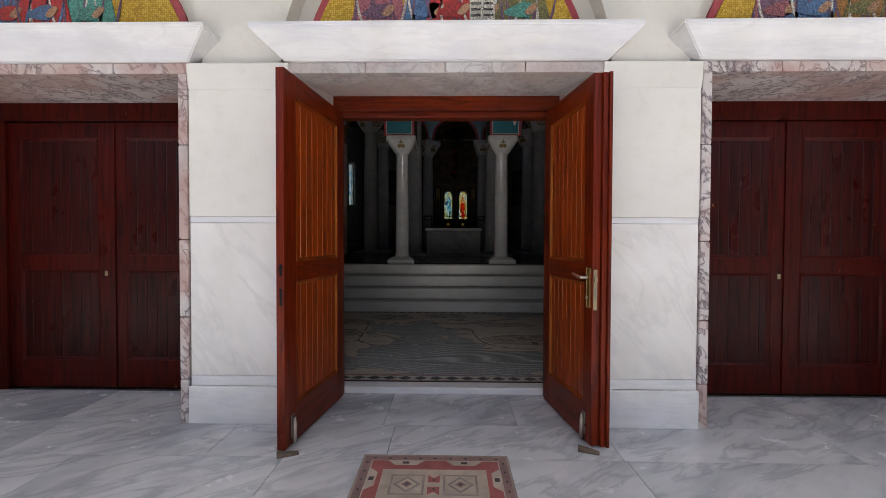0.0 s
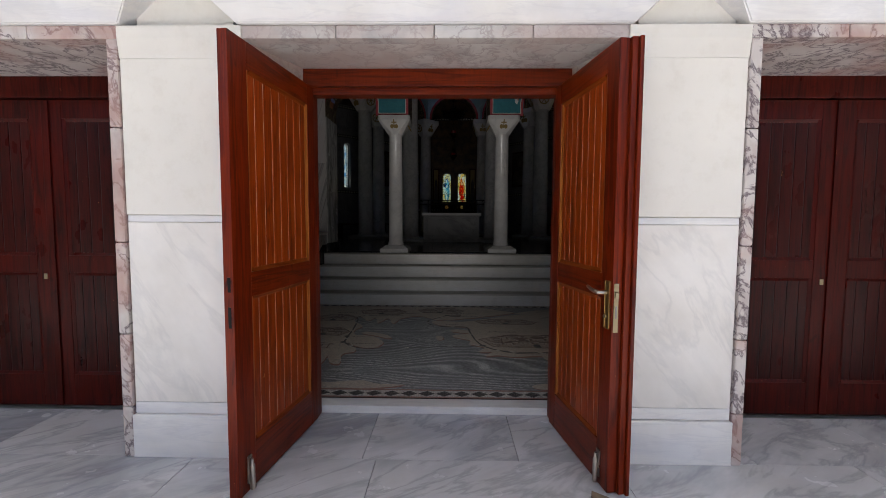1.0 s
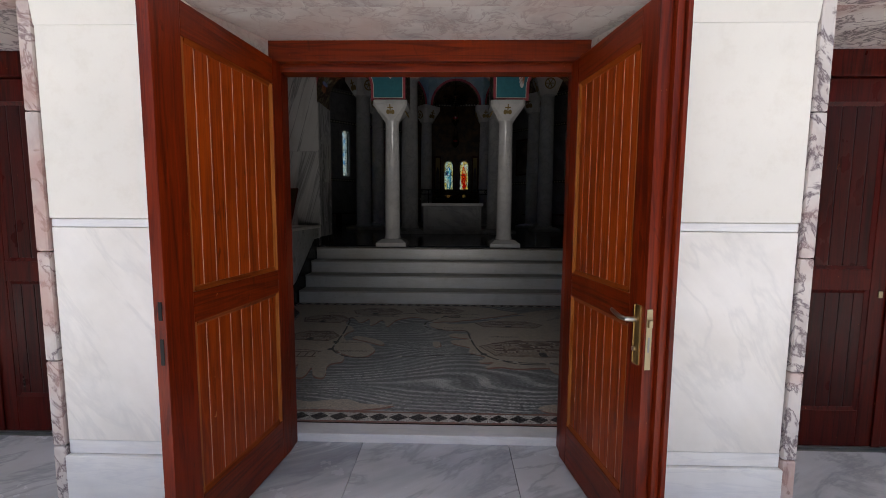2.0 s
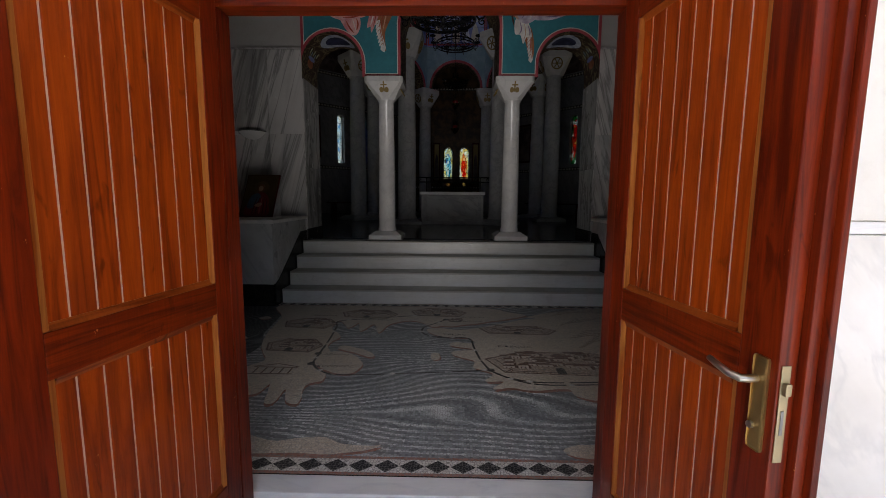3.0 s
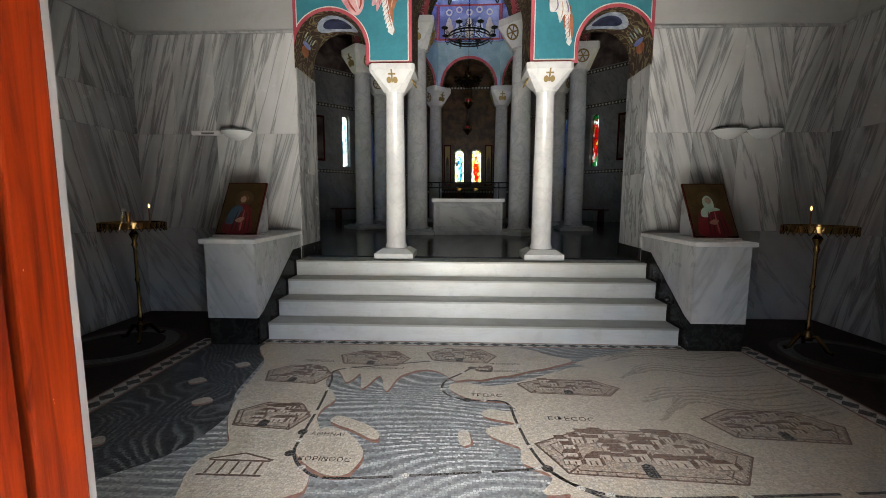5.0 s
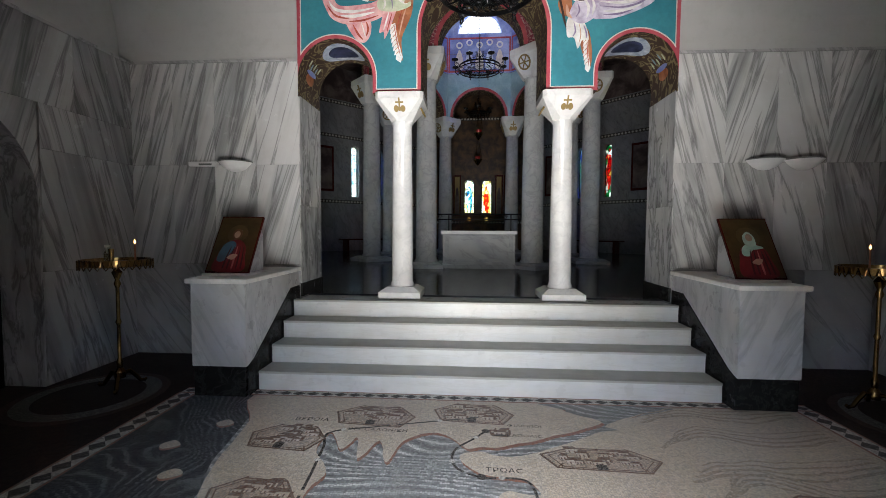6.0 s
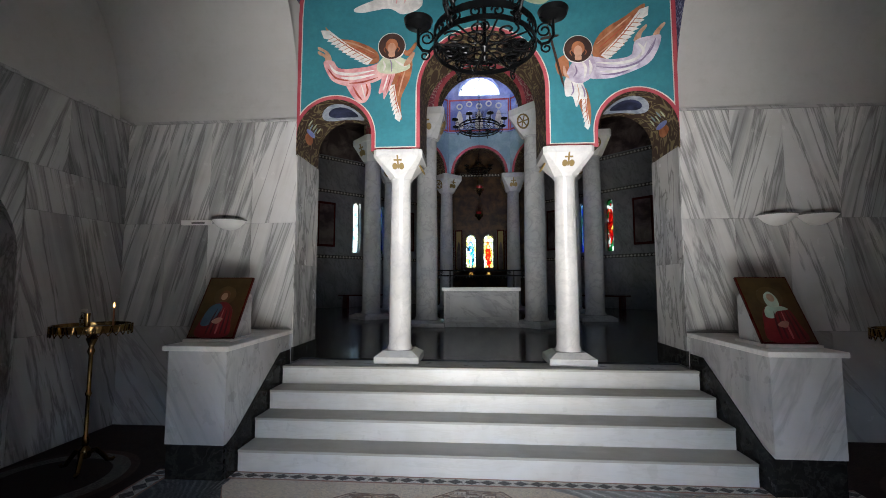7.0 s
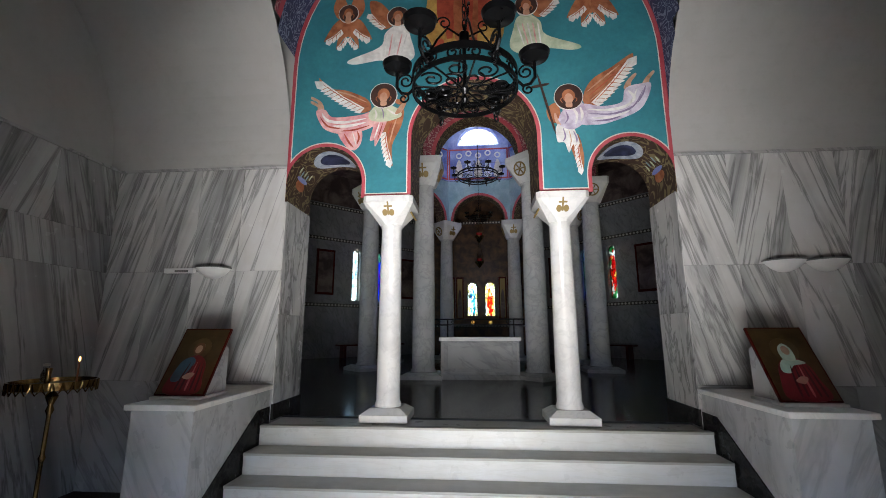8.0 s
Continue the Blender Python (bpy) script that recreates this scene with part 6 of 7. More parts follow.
    cp = rot @ Vector((RO * math.cos(radians(a + 22.5)), RO * math.sin(radians(a + 22.5)), UP))
    col.matrix_basis = Matrix.Translation(cp) @ pose(0, 0, 0, 0, 0, a + 22.5 + 90 + TILT_R + 22.5)
    for k in range(4):
        sign("capital_mark", "wheel" if k % 2 else "cross", col, pose(0, 0, 0, 0, 0, 90 * k) @ pose(0, -0.334, h - 0.31, 19.4) @ Matrix.Scale(2.1, 4))
dome = lathe([(ap + 0.25, 9.28), (ap + 0.1, 10.0), (ap - 0.4, 10.9), (ap - 1.2, 11.6), (0.001, 12.1)], 32)
dome.transform(rot)
smooth(setting("ceiling_dome", dome, M["blue_fresco"], "blue painted dome", "ceiling"))
bm = box(-2.3, 2.9, TH, 9.3, 6.9, 7.4)
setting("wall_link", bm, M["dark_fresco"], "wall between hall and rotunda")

# pool parapet
pool = thing("marble_parapet", "grey-white marble parapet block with recessed panel before the pool", "parapet", pose(0.352, 12.02, UP, 0, 0, -1))
part("parapet_foot", box(-0.79, 0.79, -0.03, 0.60, 0, 0.09, 0.008), M["parapet"], pool)
part("parapet_body", box(-0.75, 0.75, 0.02, 0.56, 0.09, 0.72, 0.004), M["parapet"], pool)
for s in ((-0.70, -0.62, 0.14, 0.68), (0.62, 0.70, 0.14, 0.68), (-0.62, 0.62, 0.14, 0.20), (-0.62, 0.62, 0.62, 0.68)):
    part("panel_frame", box(s[0], s[1], -0.002, 0.03, s[2], s[3], 0.004), M["parapet"], pool)
part("parapet_top", box(-0.79, 0.79, -0.03, 0.60, 0.72, 0.79, 0.008), M["lintel"], pool)


# ---------------------------------------------------------------- chandeliers
def scroll(x, z, r, turns=1.4, start=0.0, flip=1):
    n = 22
    return [(x + flip * (r * (1 - 0.72 * i / n)) * math.cos(start + turns * 2 * math.pi * i / n), 0, z + (r * (1 - 0.72 * i / n)) * math.sin(start + turns * 2 * math.pi * i / n)) for i in range(n + 1)]


def chandelier(cups, R, top, label, reach=0.15):
    ch = thing("chandelier", label, "chandelier", group="chandeliers")
    for z, hgt in ((0.005, 0.020), (-0.07, 0.014)):
        part("ring_band", lathe([(R, z - hgt), (R + 0.008, z - hgt), (R + 0.008, z + hgt), (R, z + hgt), (R, z - hgt)], 48), M["iron"], ch)
    n = 16
    for i in range(n):
        own = tube(scroll(0, 0, 0.036, 1.3, 0.4 * (i % 2), 1 if i % 2 else -1), 0.006, 6)
        own.transform(pose(0, 0, -0.033, 0, 0, 360 * i / n) @ pose(R, 0, 0, 0, 0, 90))
        part("ring_scroll", own, M["iron"], ch)
    own = bmesh.new()
    for i in range(8):
        a = 2 * math.pi * i / 8
        tube([(0.03 * math.cos(a), 0.03 * math.sin(a), -0.07), (R * math.cos(a), R * math.sin(a), -0.07)], 0.006, 6, own)
    part("spokes", own, M["iron"], ch)
    for k, rr in ((8, 0.72), (6, 0.40)):
        for i in range(k):
            own = tube([(p[0], p[2], 0) for p in scroll(0, 0, R * 0.22, 1.3)], 0.006, 6)
            own.transform(pose(0, 0, -0.07, 0, 0, 360 * (i + 0.5) / k) @ pose(R * rr, 0, 0))
            part("floor_scroll", own, M["iron"], ch)
    for i in range(cups):
        a = 360 * (i + 0.5) / cups
        arm = tube([(R, 0, -0.03), (R + reach * 0.33, 0, -0.07), (R + reach * 0.73, 0, -0.06), (R + reach, 0, -0.02), (R + reach, 0, 0.03), (R + reach, 0, 0.09)], 0.010, 6)
        tube(scroll(R + reach * 0.5, 0.015, 0.050, 1.5), 0.006, 6, arm)
        tube(scroll(R + reach * 0.6, -0.095, 0.035, 1.3, 1.0), 0.006, 6, arm)
        arm.transform(pose(0, 0, 0, 0, 0, a))
        am = part("arm", arm, M["iron"], ch, "scrolled iron arm")
        cup = lathe([(0.012, 0.080), (0.025, 0.088), (0.080, 0.102), (0.090, 0.132), (0.084, 0.134), (0.07, 0.115), (0.001, 0.11)], 24, m=pose(0, 0, 0, 0, 0, a) @ pose(R + reach, 0, 0))
        smooth(part("drip_pan", cup, M["iron"], am))
        smooth(part("candle_socket", lathe([(0.016, 0.11), (0.018, 0.17), (0.012, 0.172), (0.001, 0.16)], 14, m=pose(0, 0, 0, 0, 0, a) @ pose(R + reach, 0, 0)), M["iron"], am))
    own = lathe([(0.001, -0.16), (0.02, -0.13), (0.008, -0.10), (0.03, -0.07), (0.012, -0.03), (0.012, 0.20), (0.035, 0.22), (0.03, 0.30), (0.01, 0.32), (0.008, 0.36), (0.001, 0.36)], 16)
    smooth(part("stem", own, M["iron"], ch))
    for i in range(4):
        own = tube([(0.02, 0, 0.28), (0.10, 0, 0.33), (0.16, 0, 0.25), (R * 0.8, 0, 0.10), (R, 0, 0.02)], 0.007, 6)
        tube(scroll(0.12, 0.36, 0.045, 1.3), 0.005, 6, own)
        own.transform(pose(0, 0, 0, 0, 0, 90 * i + 45))
        part("stay", own, M["iron"], ch)
    own = bmesh.new()
    z = 0.34
    k = 0
    while z < top:
        pts = [(0.012 * math.cos(t), 0, z + 0.03 + 0.032 * math.sin(t)) for t in [2 * math.pi * q / 10 for q in range(10)]]
        if k % 2:
            pts = [(0, x, zz) for x, _, zz in pts]
        tube(pts, 0.004, 5, own, True)
        z += 0.05
        k += 1
    part("chain", own, M["iron"], ch, "long black iron chain")
    return ch


c1 = chandelier(6, 0.30, 3.84, "black wrought-iron ring chandelier with scrolls and drip pans", 0.105)
c1.matrix_basis = pose(0.25, 5.93, 3.17, 0, 0, -33)
c2 = chandelier(8, 0.57, 6.05, "large black wrought-iron ring chandelier hanging in the rotunda")
c2.matrix_basis = pose(0.40, 14.95, 6.0)

c3 = chandelier(6, 0.34, 1.60, "small black wrought-iron ring chandelier before the far windows")
c3.matrix_basis = pose(0.43, 18.6, 5.75)

# ================================================================ things in the hall
M["icon_gold"] = plain("icon_gold", (0.065, 0.038, 0.012), 0.35, 0.2, 0.5)
for s, x0, x1, y0 in ((-1, -2.425, -1.888, 6.95), (1, 2.472, 3.025, 6.98)):
    ped = thing("pedestal", "veined white marble pedestal block on a black base beside the steps", "pedestal", group="pedestals")
    part("black_base", box(x0 + 0.02, x1 - 0.02, y0 + 0.03, HY1 - 0.02, FL - 0.01, 0.34, 0.003), M["black"], ped, "polished black granite base")
    part("pedestal_body", box(x0 + 0.01, x1 - 0.01, y0 + 0.02, HY1 - 0.02, 0.34, 1.115, 0.004), M["pedestal" if s < 0 else "pedestal_side"], ped)
    part("pedestal_top", box(x0 - 0.025, x1 + 0.025, y0 - 0.02, HY1 - 0.02, 1.115, 1.160, 0.010), M["pier"], ped, "white marble cover slab")
    xi = x1 - 0.012 if s < 0 else x0 + 0.012
    stair = [(7.0, FL), (7.0, 0.34), (7.12, 0.385), (7.40, 0.57), (7.68, 0.755), (7.96, 0.94), (8.20, 0.94), (8.20, FL)]
    part("stepped_skirting", prism(stair, min(xi, xi - s * 0.014), max(xi, xi - s * 0.014), "x"), M["black"], ped, "black granite skirting rising with the steps")
    # reading board with a painted panel
    xm = (-2.215 if s < 0 else 2.80)
    desk = thing("icon_stand", "grey wedge-shaped stand on the pedestal", "stand", pose(xm, 7.22, 1.16), "icon stands")
    part("stand_foot", box(-0.225, 0.225, -0.05, 0.36, 0, 0.022, 0.004), M["pier"], desk)
    part("stand_wedge", prism([(0.03, 0.022), (0.36, 0.022), (0.36, 0.40), (0.30, 0.44)], -0.19, 0.19, "x"), M["parapet"], desk)
    ic = thing("icon", "gold-ground painted panel of a robed shape, leaning on its stand", "icon", pose(xm, 7.215, 1.190, -31), "icons")
    part("board", box(-0.222, 0.222, 0, 0.024, 0, 0.645, 0.003), M["wood_dim"], ic)
    part("gold_ground", box(-0.210, 0.210, -0.0025, 0.004, 0.012, 0.633), M["icon_gold"], ic)
    tones = {n: plain("icon_" + n + ("_a" if s < 0 else "_b"), c, 0.35, vary=0.4) for n, c in (("red", (0.15, 0.008, 0.012)), ("deep", (0.045, 0.004, 0.006)), ("cloth", (0.05, 0.11, 0.16) if s < 0 else (0.34, 0.50, 0.42)), ("pale", (0.38, 0.24, 0.17)), ("hair", (0.12, 0.05, 0.02) if s < 0 else (0.40, 0.52, 0.44)), ("light", (0.42, 0.12, 0.12)), ("ring", (0.085, 0.052, 0.016)))}

    def form(name, pts, tone, layer, n=5):
        part(name, prism(spline(pts, n), -0.004 - layer * 0.0008, 0.0), tones[tone], ic)

    form("halo_ring", disc(0.105, 0, 0.435), "ring", 0, 2)
    form("robe_shape", [(-0.15, 0.02), (-0.14, 0.20), (-0.10, 0.31), (-0.03, 0.36), (0.05, 0.36), (0.12, 0.29), (0.14, 0.18), (0.15, 0.02)], "red", 1)
    form("mantle_shape", [(-0.14, 0.14), (-0.11, 0.30), (-0.03, 0.35), (0.02, 0.30), (-0.02, 0.20), (-0.07, 0.12)] if s < 0 else [(-0.10, 0.24), (-0.09, 0.31), (-0.03, 0.355), (0.08, 0.335), (0.10, 0.31), (0.0, 0.29), (-0.04, 0.23)], "cloth", 2)
    for q in range(5):
        form("robe_fold", [(-0.06 + q * 0.045, 0.05), (-0.05 + q * 0.04, 0.18), (-0.02 + q * 0.03, 0.30), (-0.035 + q * 0.04, 0.17), (-0.045 + q * 0.045, 0.05)], ("deep", "light")[q == 2], 3, 3)
    form("hand_shape", [(-0.04, 0.16), (0.01, 0.20), (0.06, 0.19), (0.02, 0.14)], "pale", 4, 4)
    form("hair_shape", disc(0.062, 0, 0.430, 16, 0.82) if s < 0 else [(-0.05, 0.35), (-0.052, 0.44), (0, 0.488), (0.046, 0.44), (0.046, 0.35), (0.0, 0.33)], "hair", 5, 3)
    form("face_shape", disc(0.040, 0, 0.425, 14, 0.78), "pale", 6, 2)


def candle_stand(m, lit):
    cs = thing("candle_stand", "round brass candle stand with pierced tray on three feet", "candle stand", m, "candle stands")
    smooth(part("post", lathe([(0.045, 0.10), (0.05, 0.16), (0.022, 0.2), (0.03, 0.26), (0.016, 0.30), (0.016, 0.62), (0.026, 0.65), (0.016, 0.68), (0.016, 0.98), (0.03, 1.02), (0.018, 1.06), (0.045, 1.13), (0.02, 1.17), (0.06, 1.2), (0.001, 1.2)], 20), M["brass"], cs))
    for i in range(3):
        own = tube([(0.03, 0, 0.14), (0.08, 0, 0.15), (0.13, 0, 0.09), (0.17, 0, 0.03), (0.21, 0, 0.02), (0.225, 0, 0.035)], lambda s: 0.022 - 0.008 * s, 8)
        own.transform(pose(0, 0, 0, 0, 0, 120 * i - 60))
        smooth(part("foot", own, M["brass"], cs, "curled brass foot"))
    tray = smooth(part("tray", lathe([(0.001, 1.19), (0.26, 1.19), (0.285, 1.20), (0.29, 1.26), (0.28, 1.26), (0.275, 1.215), (0.001, 1.21)], 40), M["brass"], cs, "round brass tray"))
    for i in range(28):
        a = 2 * math.pi * i / 28
        own = tube([(0.292 * math.cos(a + d), 0.292 * math.sin(a + d), z) for d, z in ((-0.11, 1.255), (-0.07, 1.20), (0, 1.17), (0.07, 1.20), (0.11, 1.255))], 0.006, 5)
        part("gallery_loop", own, M["brass"], tray)
    smooth(part("sand", lathe([(0.001, 1.235), (0.2, 1.232), (0.273, 1.222), (0.273, 1.212), (0.001, 1.212)], 30), M["border_floor"], cs, "dark sand in the tray"))
    return cs


def lit_candle(x, y, z):
    cd = thing("candle", "thin lit candle standing in the tray's sand", "candle", pose(x, y, z), "candles")
    smooth(part("wax", lathe([(0.001, 0), (0.008, 0), (0.007, 0.17), (0.001, 0.172)], 12), plain("wax", (0.30, 0.09, 0.03), 0.5), cd))
    k = Nodes("flame")
    k.put(k.b, "Emission Color", (1.0, 0.42, 0.12, 1))
    k.put(k.b, "Emission Strength", 0.30)
    smooth(part("flame", lathe([(0.001, 0.175), (0.008, 0.185), (0.009, 0.195), (0.004, 0.212), (0.001, 0.222)], 12), k.mat, cd))


candle_stand(pose(-3.24, 7.10, FL), True)
lit_candle(-3.10, 7.16, FL + 1.23)
candle_stand(pose(3.70, 7.10, FL), True)
lit_candle(3.66, 7.16, FL + 1.23)
jar = thing("glass_jar", "small clear glass jar with a stopper on the candle stand", "jar", pose(-3.31, 7.08, FL + 1.233))
GL = Nodes("clear_glass", 0.05)
GL.put(GL.b, "Transmission Weight", 0.9)
M["glass"] = GL.out((0.85, 0.88, 0.88))
smooth(part("jar_body", lathe([(0.001, 0), (0.03, 0), (0.032, 0.08), (0.02, 0.11), (0.02, 0.14), (0.001, 0.14)], 20), M["glass"], jar))
smooth(part("stopper", lathe([(0.001, 0.14), (0.022, 0.14), (0.024, 0.16), (0.001, 0.165)], 16), M["steel"], jar))
tin = thing("brass_cup", "small brass oil cup on the candle stand", "cup", pose(-3.22, 7.02, FL + 1.233))
smooth(part("cup_body", lathe([(0.001, 0), (0.022, 0), (0.018, 0.06), (0.024, 0.13), (0.020, 0.13), (0.001, 0.02)], 18), M["brass"], tin))


def sconce(x, z):
    sc = thing("wall_light", "white half-bowl wall light on the marble wall", "wall light", pose(x, HY1, z), "wall lights")
    prof = [(0.001, -0.115), (0.06, -0.108), (0.12, -0.08), (0.17, -0.035), (0.20, 0.0), (0.19, 0.0), (0.11, -0.07), (0.001, -0.10)]
    smooth(part("bowl", lathe(prof, 28, spin=180, turn=math.pi), M["white"], sc))
    part("rim", prism(arc(0, 0, 0.203, 180, 360, 28), -0.006, 0.006, "z"), M["grey"], sc)


for x in (-2.66, 3.435, 3.845):
    sconce(x, 2.415)
em = thing("emergency_light", "flat white emergency light with grey window on the wall", "emergency light", pose(-3.04, HY1, 2.395))
part("case", box(-0.19, 0.16, -0.055, -0.002, -0.03, 0.025, 0.006), M["white"], em)
part("window", box(-0.06, 0.10, -0.058, -0.05, -0.02, 0.002, 0.003), M["grey"], em)

# door mat: fringed edge, red frame, beige field with two medallions
PILE = {n: plain("pile_" + n, c, 0.95, vary=0.35) for n, c in (("edge", (0.30, 0.25, 0.21)), ("mauve", (0.24, 0.15, 0.14)), ("red", (0.34, 0.10, 0.09)), ("beige", (0.46, 0.38, 0.31)), ("dark", (0.07, 0.055, 0.06)), ("grey", (0.27, 0.23, 0.21)))}
mat_ob = thing("door_mat", "worn red and beige patterned door mat on the marble paving", "mat", pose(0.195, 2.18, 0.0))
part("mat_body", box(-0.41, 0.41, -0.43, 0.43, 0.0008, 0.010, 0.004), PILE["edge"], mat_ob)


def inlay(name, pts, z, tone):
    part(name, prism(pts, 0.009, z, "z"), PILE[tone], mat_ob)


def rect(w, d, cx=0.0, cy=0.0):
    return [(cx - w, cy - d), (cx + w, cy - d), (cx + w, cy + d), (cx - w, cy + d)]


inlay("outer_band", rect(0.395, 0.41), 0.0106, "mauve")
inlay("band_line", rect(0.352, 0.366), 0.0112, "beige")
inlay("red_field", rect(0.345, 0.36), 0.0118, "red")
for sx in (-1, 1):
    for cy in (-0.18, 0.18):
        inlay("corner_shape", [(sx * 0.345, cy - 0.10), (sx * 0.30, cy - 0.06), (sx * 0.30, cy + 0.06), (sx * 0.345, cy + 0.10)][::sx], 0.0124, "beige")
        inlay("corner_mark", rect(0.013, 0.016, sx * 0.325, cy), 0.0130, "dark")
for sy in (-1, 1):
    for cx in (-0.16, 0.16):
        inlay("edge_shape", [(cx - 0.10, sy * 0.36), (cx - 0.06, sy * 0.315), (cx + 0.06, sy * 0.315), (cx + 0.10, sy * 0.36)][::-sy], 0.0124, "beige")
        inlay("edge_mark", rect(0.018, 0.011, cx, sy * 0.338), 0.0130, "dark")
inlay("middle_field", rect(0.275, 0.27), 0.0126, "beige")
for cx in (-0.135, 0.135):
    for cy in (-0.13, 0.13):
        for w, z, tone in ((0.088, 0.0132, "grey"), (0.076, 0.0137, "beige")):
            inlay("medallion", rect(w, w, cx, cy), z, tone)
        for w, z, tone in ((0.070, 0.0142, "grey"), (0.052, 0.0147, "beige"), (0.028, 0.0152, "mauve"), (0.012, 0.0157, "dark")):
            inlay("medallion_lozenge", [(cx - w, cy), (cx, cy - w), (cx + w, cy), (cx, cy + w)], z, tone)
for cy in (-0.13, 0.13):
    for sy in (-1, 1):
        inlay("red_motif", [(-0.03, cy + sy * 0.02), (0.03, cy + sy * 0.02), (0.03, cy + sy * 0.085), (0.0, cy + sy * 0.06), (-0.03, cy + sy * 0.085)][::sy], 0.0134, "red")
        inlay("heart_mark", [(-0.012, cy + sy * 0.045), (0, cy + sy * 0.028), (0.012, cy + sy * 0.045)][::-sy], 0.0140, "dark")
for k in range(9):
    for sy in (-1, 1):
        inlay("band_mark", rect(0.008, 0.006, -0.34 + k * 0.085, sy * 0.388), 0.0112, "dark")
    for sx in (-1, 1):
        inlay("band_mark", rect(0.006, 0.008, sx * 0.374, -0.34 + k * 0.085), 0.0112, "dark")

# wrought-iron rail on the parapet
rail = thing("iron_rail", "black wrought-iron rail with knob ends on the marble parapet", "rail", pose(0.375, 12.30, UP + 0.79, 0, 0, -1))
for z in (0.24, 0.35):
    smooth(part("rail_bar", tube([(-0.96, 0, z), (0.96, 0, z)], 0.014, 8), M["iron"], rail))
    for sx in (-1, 1):
        smooth(part("knob", lathe([(0.001, -0.03), (0.022, -0.02), (0.030, 0.0), (0.022, 0.02), (0.001, 0.03)], 14, m=pose(sx * 0.97, 0, z, 0, 90, 0)), M["iron"], rail))
for x in (-0.66, 0.66):
    part("upright", tube([(x, 0, 0), (x, 0, 0.36)], 0.013, 8), M["iron"], rail)
for x in (-0.85, -0.55, 0.55, 0.85):
    part("rail_scroll", tube([(p[0] + x, 0, p[2] + 0.295) for p in scroll(0, 0, 0.045)], 0.007, 6), M["iron"], rail)

# dark gilded screen panels beside the far windows, and hanging lamps
east = rot @ pose(0, RA, 0)
for x in (-1.35, 1.35, -0.86, 0.86):
    w = 0.30 if abs(x) > 1 else 0.16
    pn = thing("gilded_panel", "dark gilded painted panel beside the far windows", "painting", east @ pose(x, -0.05, 2.9), "gilded panels")
    part("panel_frame", box(-w, w, -0.04, 0.049, -0.75, 0.95, 0.012), M["wood_dim"], pn)
    part("gold_field", box(-w + 0.06, w - 0.06, -0.046, -0.03, -0.68, 0.88), M["gold"], pn)
    part("robe_shape", prism(spline([(-w * 0.5, -0.6), (-w * 0.4, 0.2), (0, 0.45), (w * 0.4, 0.2), (w * 0.5, -0.6)], 5), -0.050, -0.044), M["dark_fresco"], pn)
for x, y, z in ((0.42, 16.6, 4.55), (0.43, 18.2, 4.0)):
    lamp = thing("oil_lamp", "hanging red glass oil lamp on brass chains", "oil lamp", pose(x, y, z), "oil lamps")
    smooth(part("lamp_bowl", lathe([(0.001, -0.16), (0.06, -0.10), (0.14, 0.0), (0.16, 0.06), (0.15, 0.06), (0.001, -0.08)], 20), M["brass"], lamp))
    smooth(part("lamp_glass", lathe([(0.06, 0.0), (0.08, 0.08), (0.10, 0.16), (0.095, 0.16), (0.05, 0.02), (0.06, 0.0)], 18), plain("red_glass", (0.35, 0.02, 0.02), 0.15), lamp))
    for k in range(3):
        a = 2 * math.pi * k / 3
        part("lamp_chain", tube([(0.15 * math.cos(a), 0.15 * math.sin(a), 0.05), (0, 0, 0.9)], 0.006, 5), M["brass"], lamp)
    part("lamp_cord", tube([(0, 0, 0.9), (0, 0, (11.75 if y < 17 else 7.38) - z)], 0.006, 5), M["iron"], lamp)

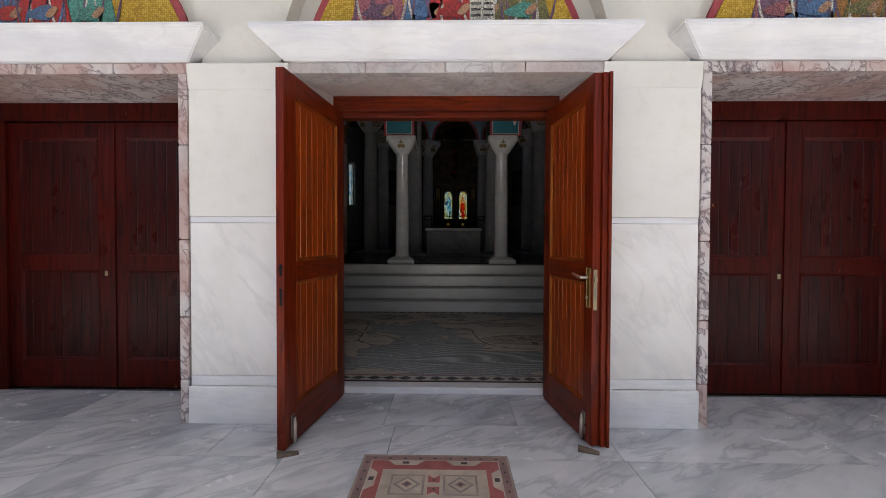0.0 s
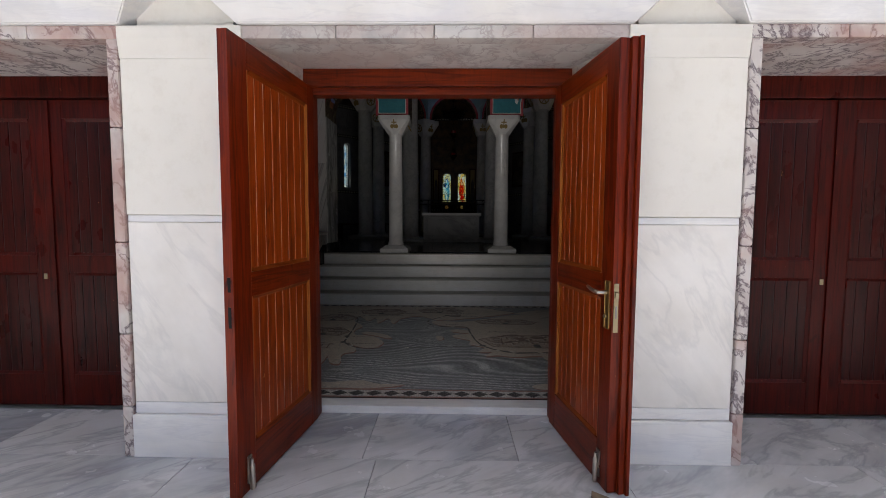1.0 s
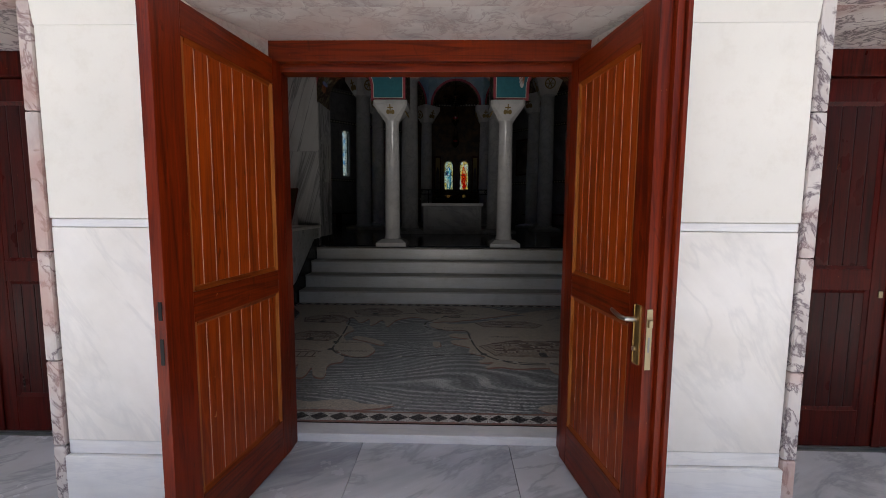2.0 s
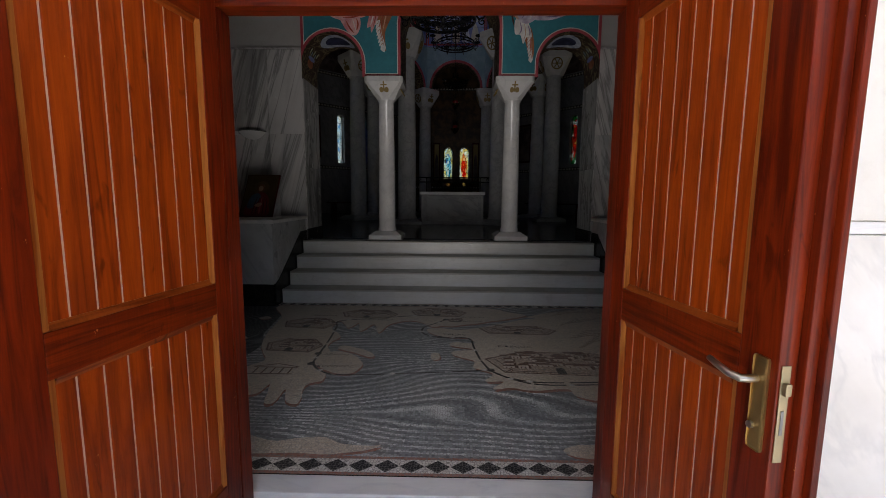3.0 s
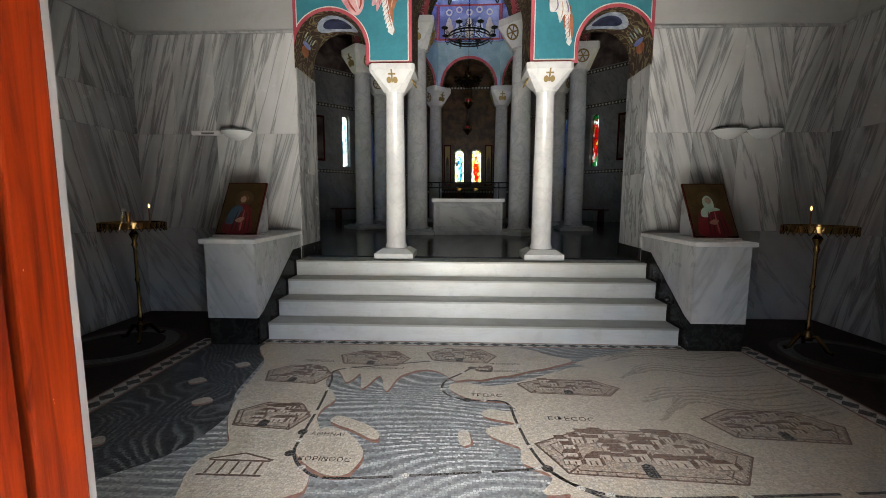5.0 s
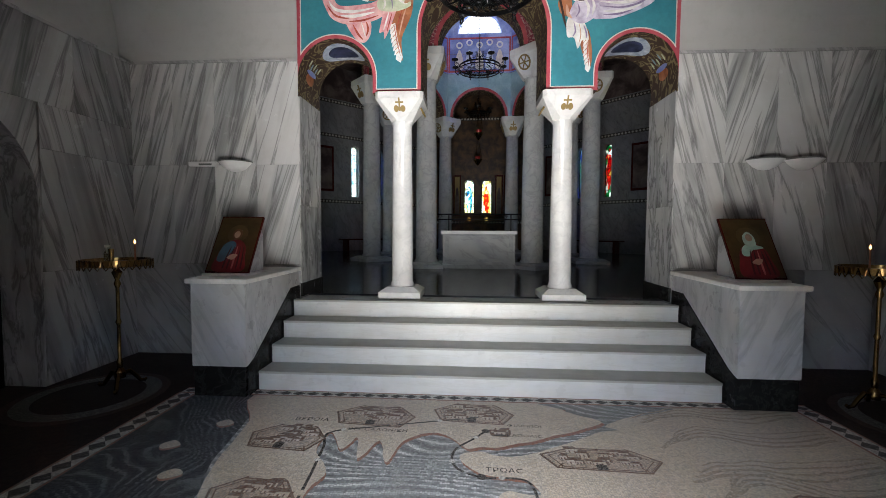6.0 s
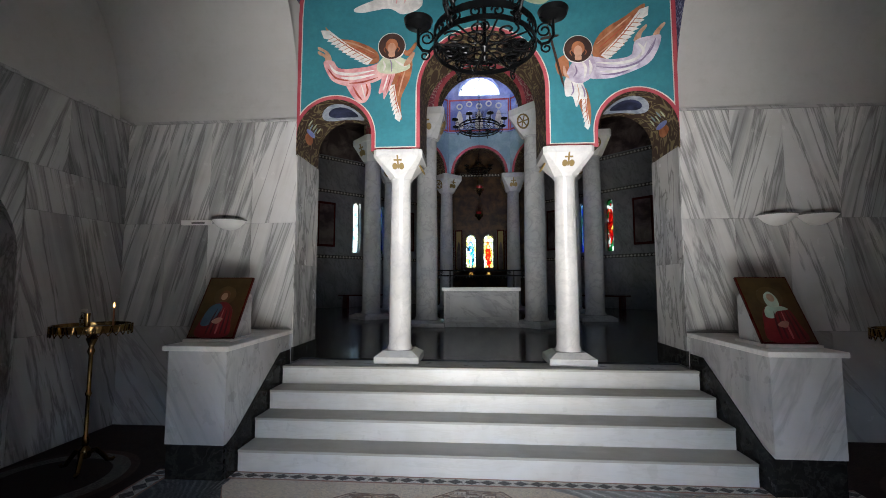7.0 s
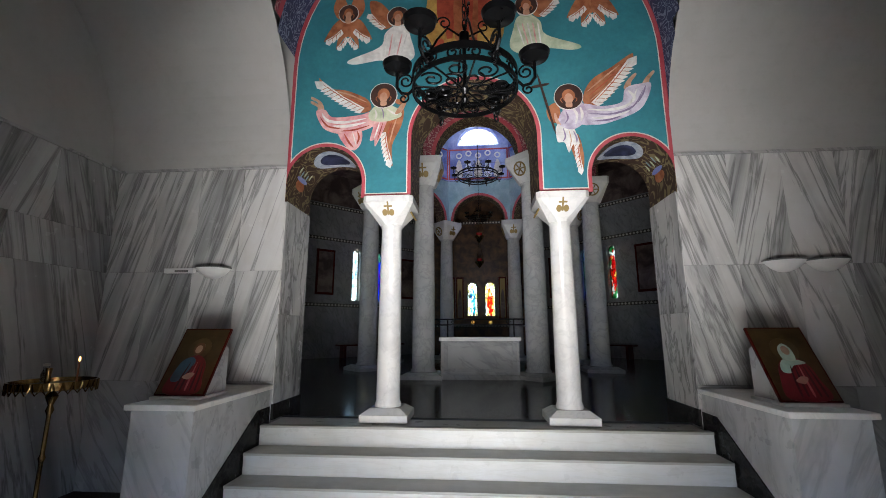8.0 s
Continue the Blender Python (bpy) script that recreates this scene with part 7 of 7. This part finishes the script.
# ================================================================ pieces: facing slabs, paving, map
# hall facing slabs, three courses
for x0, x1, seed in ((HX0, LX0, 3), (LX1, HX1, 5)):
    rnd = random.Random(seed)
    for zi, (z0, z1) in enumerate(((FL, 1.185), (1.185, 2.385), (2.385, 3.60))):
        n = 4 if zi else 3
        w = (x1 - x0) / n
        for q in range(n):
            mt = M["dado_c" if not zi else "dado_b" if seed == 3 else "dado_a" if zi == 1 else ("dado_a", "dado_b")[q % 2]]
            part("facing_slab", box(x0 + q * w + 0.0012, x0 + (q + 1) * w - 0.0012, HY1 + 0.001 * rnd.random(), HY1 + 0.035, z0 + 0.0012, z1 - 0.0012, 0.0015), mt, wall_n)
    part("top_moulding", box(x0, x1, HY1 - 0.012, HY1 + 0.035, 3.60, 3.632, 0.004), M["dado_c"], wall_n)
for zi, (z0, z1) in enumerate(((0.8, 1.9), (1.9, 3.2))):
    for x, s in ((LX0, 1), (LX1, -1)):
        part("reveal_skirting", box(x + s * 0.001, x + s * 0.030, HY1 - 0.006, TH - 0.002, UP + 0.001, UP + 0.16, 0.002), M["black"], wall_n) if not zi else None
        part("reveal_slab", box(x, x + s * 0.012, HY1 + 0.002, TH - 0.002, z0 + 0.001, z1 - 0.001, 0.0015), M["dado_a" if s > 0 else "dado_b"], wall_n)
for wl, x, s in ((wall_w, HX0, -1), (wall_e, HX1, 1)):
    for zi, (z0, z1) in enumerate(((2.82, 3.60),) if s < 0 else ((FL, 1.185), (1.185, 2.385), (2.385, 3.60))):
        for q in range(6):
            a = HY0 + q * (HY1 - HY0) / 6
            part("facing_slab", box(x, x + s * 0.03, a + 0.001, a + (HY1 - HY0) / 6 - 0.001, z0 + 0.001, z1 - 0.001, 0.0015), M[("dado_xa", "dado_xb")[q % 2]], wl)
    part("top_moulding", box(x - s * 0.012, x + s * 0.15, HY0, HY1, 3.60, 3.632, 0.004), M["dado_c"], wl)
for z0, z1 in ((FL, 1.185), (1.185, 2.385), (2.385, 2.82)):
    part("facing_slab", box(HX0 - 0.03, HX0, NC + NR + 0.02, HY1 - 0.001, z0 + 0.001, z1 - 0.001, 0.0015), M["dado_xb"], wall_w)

# porch paving slabs, in rows
rnd = random.Random(11)
rows = [-2.2, -1.74, -1.28, -0.82, -0.36, 0.08, 0.50, 0.92, 1.34, 1.76, 2.17, 2.585, 3.02, 3.60]
for r, (y0, y1) in enumerate(zip(rows, rows[1:])):
    x = -7.0 + rnd.random() * 0.6
    while x < 7.4:
        w = rnd.choice((0.9, 1.05, 1.2, 1.35))
        part("paving_slab", box(x + 0.0015, x + w - 0.0015, y0 + 0.0015, y1 - 0.0015, -0.015, 0.0008 * rnd.random(), 0.0012), M["slab"], porch)
        x += w
